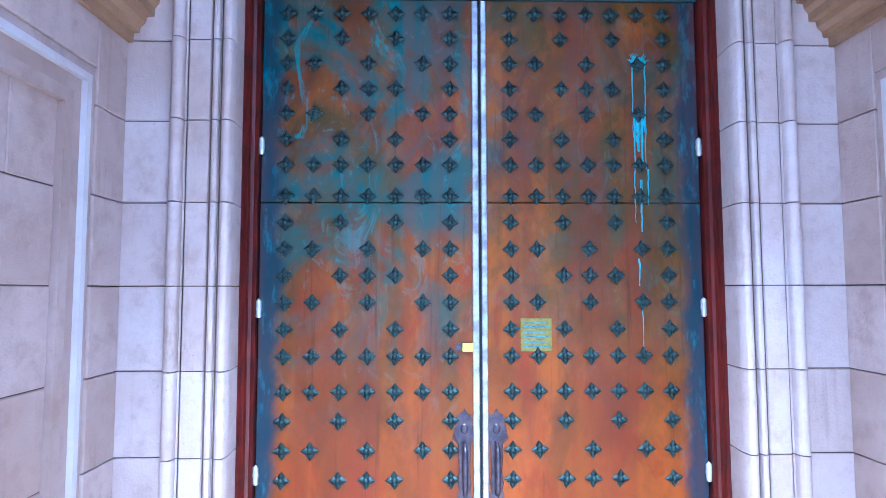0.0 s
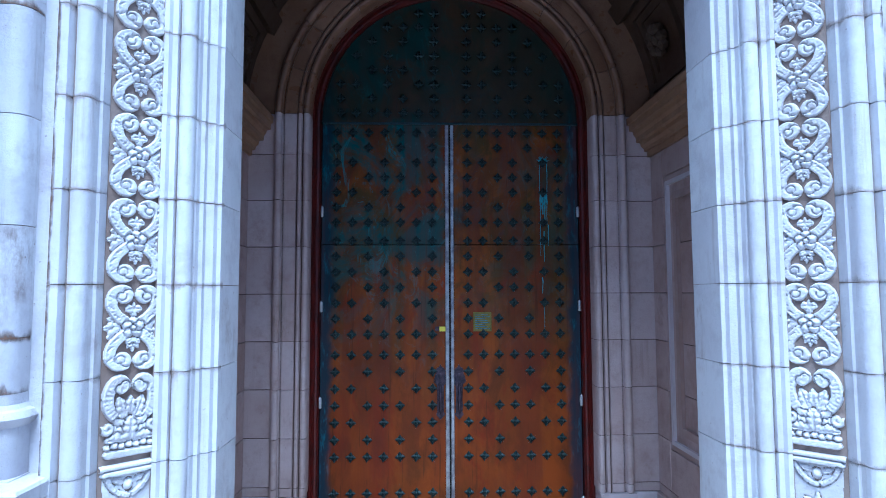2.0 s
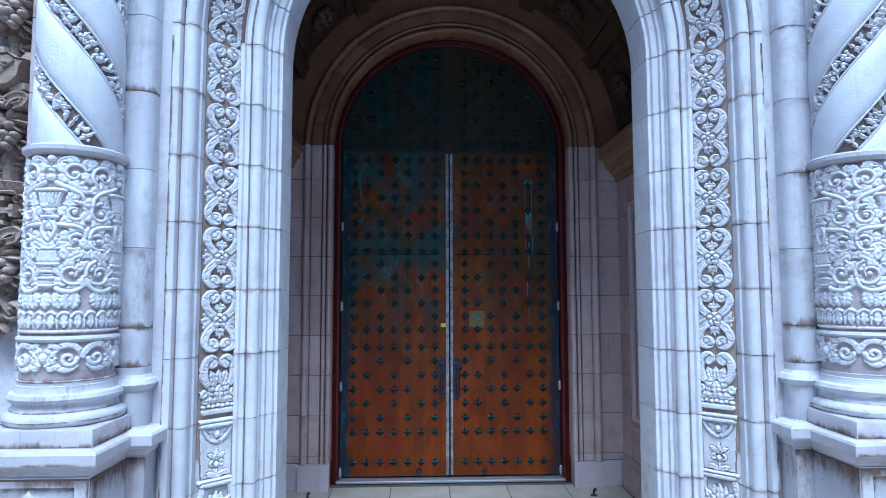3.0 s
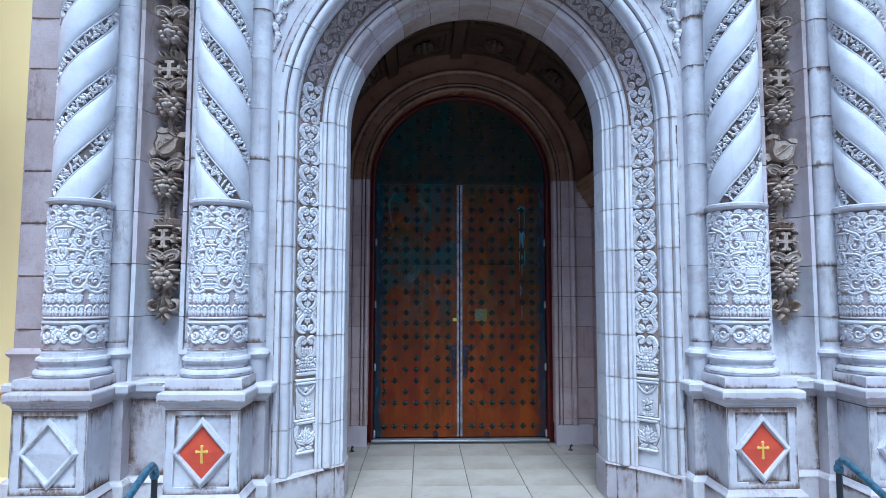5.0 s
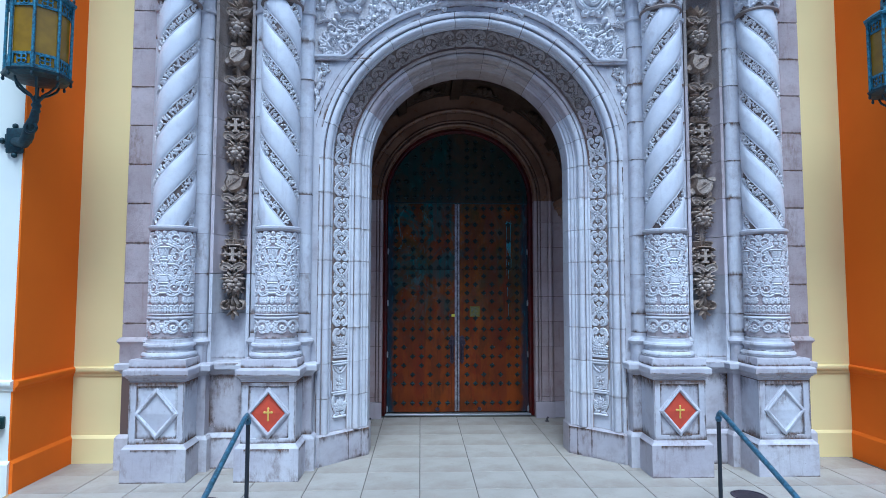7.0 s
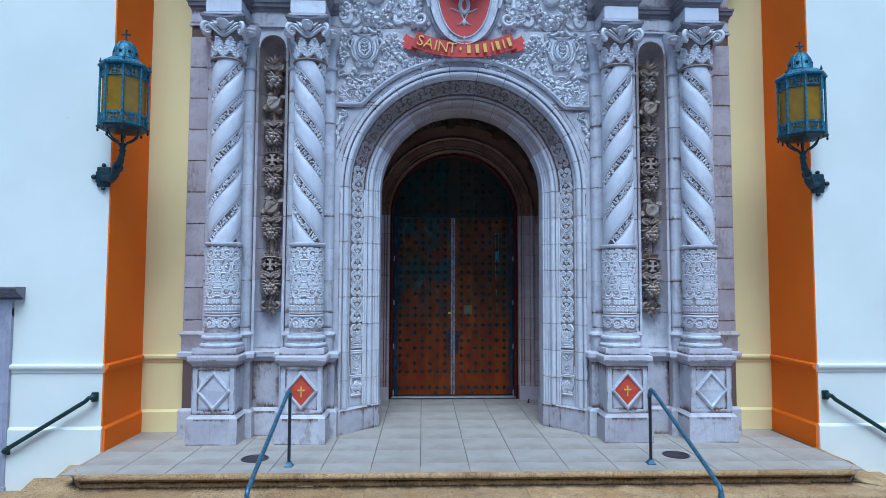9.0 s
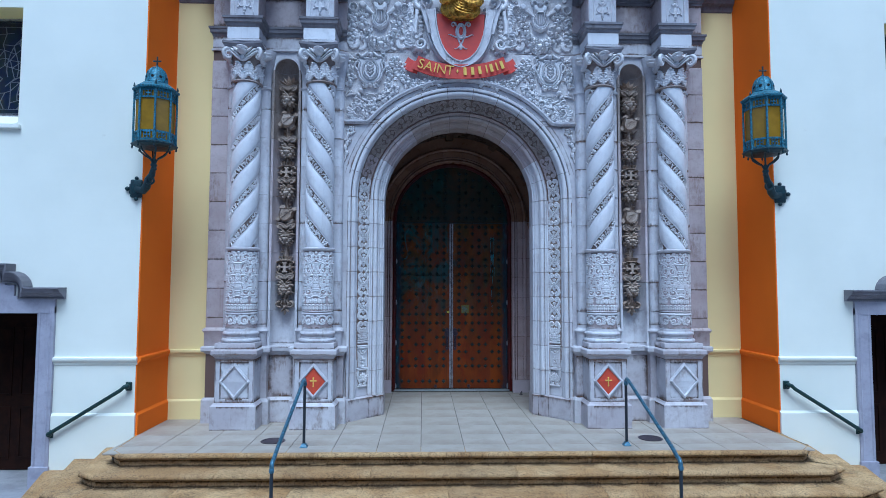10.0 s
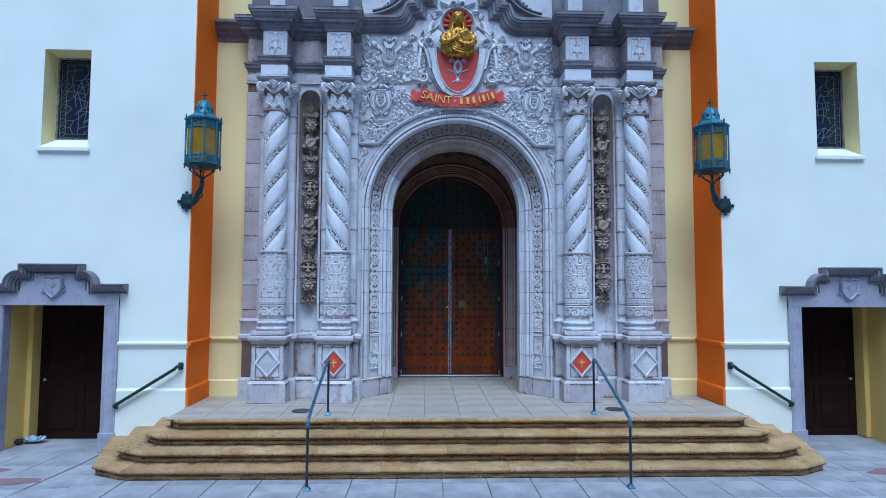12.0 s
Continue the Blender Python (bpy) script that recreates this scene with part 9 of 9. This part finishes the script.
    out = [(0.0, -0.20), (0.09, -0.13), (0.15, -0.04), (0.14, 0.08), (0.17, 0.16), (0.09, 0.19), (0.0, 0.16), (-0.09, 0.19), (-0.17, 0.16), (-0.14, 0.08), (-0.15, -0.04), (-0.09, -0.13)]
    r.plate(out, 0.03, inset=0.12)
    r.stroke(out + out[:1], 0.022, 0.022, 0.060)
    for q in (1, -1):
        for k in range(5):
            r.leaf(q * 0.15, -0.10 + 0.06 * k, 90 - q * (70 - 20 * k), 0.07, 0.022, 0.045, 2)
        r.scroll(q * 0.07, 0.19, 0.035, -90, 1.1, 0.014, 0.007, flip=q)
        r.scroll(q * 0.15, 0.15, 0.04, 90, 1.1, 0.014, 0.007, flip=-q)
        r.scroll(q * 0.14, -0.06, 0.04, 90, 1.1, 0.014, 0.007, flip=q)
        r.leaf(0, -0.01, 90 - q * 50, 0.08, 0.025, 0.045, 1)
    r.leaf(0, -0.05, 90, 0.13, 0.025, 0.05, 1)
    r.end("carved_shield", SIDESTONE, d)
    # passage: straw reveals, ceiling, floor sill and the dark leaf
    part("reveal", bx(SD_X + SD_HALF - 0.005, SD_X + SD_HALF + 0.05, 0.302, 1.2, zb, SD_TOP), OCHRE, d, "ochre painted reveal")
    part("reveal", bx(SD_X - SD_HALF - 0.05, SD_X - SD_HALF + 0.005, 0.302, 1.2, zb, SD_TOP), OCHRE, d, "ochre painted reveal")
    part("reveal_pilaster", bx(SD_X + SD_HALF - 0.10, SD_X + SD_HALF, 0.80, 1.2, zb, SD_TOP, 0.01), OCHRE, d)
    part("soffit", bx(SD_X - SD_HALF, SD_X + SD_HALF, 0.302, 1.3, SD_TOP - 0.005, SD_TOP + 0.05), WOOD_DARK, d)
    part("back", bx(SD_X - SD_HALF - 0.1, SD_X + SD_HALF + 0.1, 1.2, 1.3, zb, SD_TOP + 0.1), WOOD_DARK, d)
    leaf = part("door_leaf", bx(SD_X - SD_HALF + 0.12, SD_X + SD_HALF - 0.10, 1.06, 1.14, zb, SD_TOP - 0.02, 0.006), WOOD_DARK, d, "dark brown panelled leaf")
    for z0, z1 in ((zb + 0.18, 0.25), (0.42, 1.55)):
        for x0, x1 in ((SD_X - SD_HALF + 0.24, SD_X - 0.05), (SD_X + 0.07, SD_X + SD_HALF - 0.22)):
            bm = bmesh.new()
            for a0, a1, c0, c1 in ((x0, x0 + 0.04, z0, z1), (x1 - 0.04, x1, z0, z1), (x0 + 0.04, x1 - 0.04, z0, z0 + 0.04), (x0 + 0.04, x1 - 0.04, z1 - 0.04, z1)):
                box(bm, min(X(a0), X(a1)), max(X(a0), X(a1)), 1.043, 1.065, c0, c1)
            part("panel_moulding", bm, WOOD_DARK, leaf)
    part("edge_strip", bx(SD_X - SD_HALF + 0.20, SD_X - SD_HALF + 0.235, 1.035, 1.06, zb + 0.02, 1.2), STEEL, leaf, "thin pale edge strip")
    bm = bmesh.new()
    lathe(bm, [(0.0, 0.05), (0.02, 0.048), (0.028, 0.03), (0.014, 0.012), (0.02, 0.0)], 10)
    bmesh.ops.transform(bm, matrix=pose(X(SD_X + SD_HALF - 0.22), 1.06, 0.35, 90, 0, 0), verts=bm.verts[:])
    part("knob", bm, HINGE, leaf, smooth=50)

# ---- handrails ----
for s in (1, -1):
    h = thing("step_handrail", "weathered blue-green metal handrail with two dark posts beside the steps", "handrail", "step handrails")
    x, y0, y1 = s * 2.29, -0.60, -2.40
    ztop, zlow = 0.93, 0.29
    zg = GROUND
    bm = bmesh.new()
    pts = [(x, y0, ztop - 0.06), (x, y0 - 0.005, ztop - 0.01), (x, y0 - 0.04, ztop + 0.015), (x, y0 - 0.12, ztop + 0.0)]
    pts += [(x, y0 - 0.12 + (y1 + 0.22 - y0 + 0.12) * f, ztop + (zlow + 0.10 - ztop) * f) for f in (0.25, 0.5, 0.75, 1.0)]
    pts += [(x, y1 + 0.10, zlow + 0.04), (x, y1 + 0.03, zlow + 0.02), (x, y1, zlow - 0.02), (x, y1, zlow - 0.07)]
    tube(bm, pts, 0.024, 12)
    part("rail", bm, RAIL_BLUE, h, "round weathered blue rail", 50)
    for yy, zb, zt in ((y0, 0.0, ztop - 0.04), (y1, zg, zlow - 0.05)):
        bm = bmesh.new()
        tube(bm, [(x, yy, zb + 0.02), (x, yy, zt)], 0.020, 12)
        part("post", bm, POST_DARK, h, "slim dark post", 50)
        bm = bmesh.new()
        bridge(bm, [[(x + a * k, yy + b * k, zb + z) for a, b in ((-1, -1), (1, -1), (1, 1), (-1, 1))] for k, z in ((0.052, 0.0), (0.050, 0.010), (0.032, 0.040), (0.025, 0.055))])
        part("base_plate", bm, RAIL_BLUE, h, "flared pale blue base plate")
        bm = bmesh.new()
        lathe(bm, [(0.024, zt - 0.04), (0.030, zt - 0.03), (0.030, zt + 0.0), (0.024, zt + 0.01)], 12, x, yy)
        part("collar", bm, RAIL_BLUE, h, smooth=40)
    rebase(h, x, y0, 0)
    h = thing("wall_handrail", "dark green tubular handrail fixed to the white wall", "handrail", "wall handrails")
    a, b = Vector((s * 5.06, WALL_Y - 0.10, 0.74)), Vector((s * 6.17, WALL_Y - 0.10, 0.05))
    bm = bmesh.new()
    t = (b - a).normalized()
    tube(bm, [a + Vector((-s * 0.01, 0.03, 0.0)), a + Vector((s * 0.03, 0, 0.0)), a + t * 0.10, b - t * 0.06, b, b + Vector((s * 0.015, 0.04, -0.01))], 0.029, 12)
    part("rail", bm, RAIL_DARK, h, smooth=50)
    for p in (a + Vector((s * 0.0, 0, 0)), b + Vector((s * 0.005, 0, -0.01))):
        bm = bmesh.new()
        box(bm, p.x - 0.045, p.x + 0.045, WALL_Y - 0.038, WALL_Y - 0.036 + 0.04, p.z - 0.07, p.z + 0.06, 0.012, 2)
        tube(bm, [(p.x, p.y + 0.02, p.z - 0.01), (p.x, WALL_Y - 0.03, p.z - 0.01)], 0.024, 10)
        bmesh.ops.create_icosphere(bm, subdivisions=2, radius=0.042, matrix=Matrix.Translation((p.x, p.y + 0.02, p.z)))
        part("bracket", bm, RAIL_DARK, h, "dark cast bracket", 50)
    rebase(h, s * 5.06, WALL_Y, 0.7)

# ---- small things on the floor ----
for x, y in ((-2.80, -0.27), (2.78, -0.22)):
    bm = lathe(bmesh.new(), [(0.0, -0.006), (0.17, -0.006), (0.178, 0.004), (0.170, 0.008), (0.155, 0.006), (0.150, 0.002), (0.0, 0.002)], 32, 0, 0, False)
    o = tagged(part("floor_drain", bm, IRON, None, smooth=30), "round dark iron cover set in the landing", "drain cover", "landing covers")
    o.location = (x, y, 0.001)
for x in (-1.46, 1.42):
    st = thing("door_stop", "small dark floor-mounted door stop", "door stop", "door stops")
    part("foot", lathe(bmesh.new(), [(0.0, 0.0), (0.035, 0.0), (0.035, 0.008), (0.015, 0.014), (0.0, 0.014)], 14), IRON, st, smooth=40)
    bm = bmesh.new()
    tube(bm, [(0, 0, 0.01), (0, 0, 0.05), (0.012, -0.02, 0.065)], [0.013, 0.011, 0.018], 8)
    part("hook", bm, IRON, st, smooth=50)
    st.location = (x, 3.33, 0)
# crumpled cloth by a side door
bm = bmesh.new()
bmesh.ops.create_icosphere(bm, subdivisions=4, radius=1.0)
for v in bm.verts:
    n = noise.noise(v.co * 2.3) * 0.5 + noise.noise(v.co * 5.1) * 0.25
    v.co = Vector((v.co.x * 0.17 * (1 + n), v.co.y * 0.10 * (1 + n), max(0.0, (v.co.z * 0.5 + 0.45) * 0.09 * (1 + 1.4 * n))))
o = tagged(part("crumpled_cloth", bm, CLOTH, None, smooth=70), "crumpled pale blue cloth lying on the pavement by a side door", "cloth")
o.location = (-8.02, 0.75, ground_z(-8, 0.6) - 0.0)
bm = bmesh.new()
bmesh.ops.create_icosphere(bm, subdivisions=3, radius=1.0)
for v in bm.verts:
    n = noise.noise(v.co * 3.1 + Vector((4, 1, 2))) * 0.6
    v.co = Vector((v.co.x * 0.08 * (1 + n), v.co.y * 0.07 * (1 + n), max(0.0, (v.co.z + 0.6) * 0.05 * (1 + n))))
o = tagged(part("dark_rag", bm, IRON, None, smooth=70), "small dark rag on the pavement by a side door", "rag")
o.location = (-8.22, 0.62, ground_z(-8, 0.6))

# ---- landing tiles, one by one ----
tme = {}


def slab_mesh(w, d, t, bev, mat):
    key = (round(w, 3), round(d, 3), mat.name)
    if key not in tme:
        bm = boxed(-w / 2, w / 2, -d / 2, d / 2, -t, 0.0)
        es = [e for e in bm.edges if e.verts[0].co.z > -1e-6 and e.verts[1].co.z > -1e-6]
        bmesh.ops.bevel(bm, geom=es, offset=bev, segments=1, affect="EDGES")
        bmesh.ops.recalc_face_normals(bm, faces=bm.faces[:])
        me = bpy.data.meshes.new("tile")
        bm.to_mesh(me)
        bm.free()
        me.materials.append(mat)
        tme[key] = me
    return tme[key]


rt = random.Random(8)
yl = [-0.875] + [TY + TILE_W * 0.98 * j for j in range(-1, 7)]
xl = [TX + TILE_W * k for k in range(-8, 9)]
for j, (y0, y1) in enumerate(zip(yl, yl[1:])):
    y1 = min(y1, DOOR_Y - 0.1)
    for x0, x1 in zip(xl, xl[1:]):
        if max(abs(x0), abs(x1)) > 1.9 and y0 > 1.3:
            continue
        x0c, x1c = max(x0, -4.93), min(x1, 4.93)
        w, d = x1c - x0c - 0.009, y1 - y0 - 0.009
        if w < 0.05 or d < 0.05:
            continue
        piece("tile", slab_mesh(w, d, 0.02, 0.0025, TILE), landing, pose((x0c + x1c) / 2, (y0 + y1) / 2, rt.uniform(-0.0008, 0.0008), 0, 0, 0))

# ---- pavement slabs ----
pav = thing("pavement", "grey concrete paving slabs with dark joints and rose patches", "pavement", kind="structure")
PW = 0.66


def on_steps(x, y):
    return abs(x) < 4.9 and y > -1.8


px = [-0.39 + PW * k for k in range(-13, 15)]
py = [-2.14 + PW * k for k in range(-2, 4)]
for x0, x1 in zip(px, px[1:]):
    for y0, y1 in zip(py, py[1:]):
        cx, cy = (x0 + x1) / 2, (y0 + y1) / 2
        if on_steps(cx, cy) and abs(cx) < 4.6 and cy > -1.5:
            continue
        if cy > 0.1 and not 6.3 < abs(cx) < 8.4:
            continue
        t = math.degrees(math.atan2(ground_z(x1, cy) - ground_z(x0, cy), PW))
        t2 = math.degrees(math.atan2(ground_z(cx, y1) - ground_z(cx, y0), PW))
        mat = ROSE_PAVE if (7.3 < abs(cx) < 8.6 and -1.5 < cy < -0.8 and rt.random() < 0.5) else PAVER
        piece("paving_slab", slab_mesh(PW - 0.012, PW - 0.012, 0.04, 0.004, mat), pav, pose(cx, cy, ground_z(cx, cy) + rt.uniform(-0.001, 0.001), t2, -t, 0))
# the rest of the forecourt, joined
bm = bmesh.new()
for i in range(-24, 25):
    for j in range(-22, -2):
        x0, y0 = -0.39 + PW * i, -2.14 + PW * j
        box(bm, x0 + 0.006, x0 + PW - 0.006, y0 + 0.006, y0 + PW - 0.006, GROUND - 0.04, GROUND)
part("far_slabs", bm, PAVER, pav, kind="stuff")

# worn rose-coloured repairs in the paving beside the steps
for cx, cy, rx, ry in ((-6.70, -1.74, 0.44, 0.17), (-7.5, -1.1, 0.3, 0.14), (6.80, -1.55, 0.42, 0.20), (7.2, -2.15, 0.35, 0.15)):
    bm = bmesh.new()
    rim_pts = []
    for k in range(28):
        t = 2 * math.pi * k / 28
        f = 1 + 0.45 * noise.noise(Vector((math.cos(t) * 1.7 + cx, math.sin(t) * 1.7, cy)))
        x, y = cx + rx * f * math.cos(t), cy + ry * f * math.sin(t)
        rim_pts.append(bm.verts.new((x, y, ground_z(x, y) + 0.006)))
    bm.faces.new(rim_pts)
    part("rose_patch", bm, ROSE_PAVE, pav, "worn rose-coloured patch")
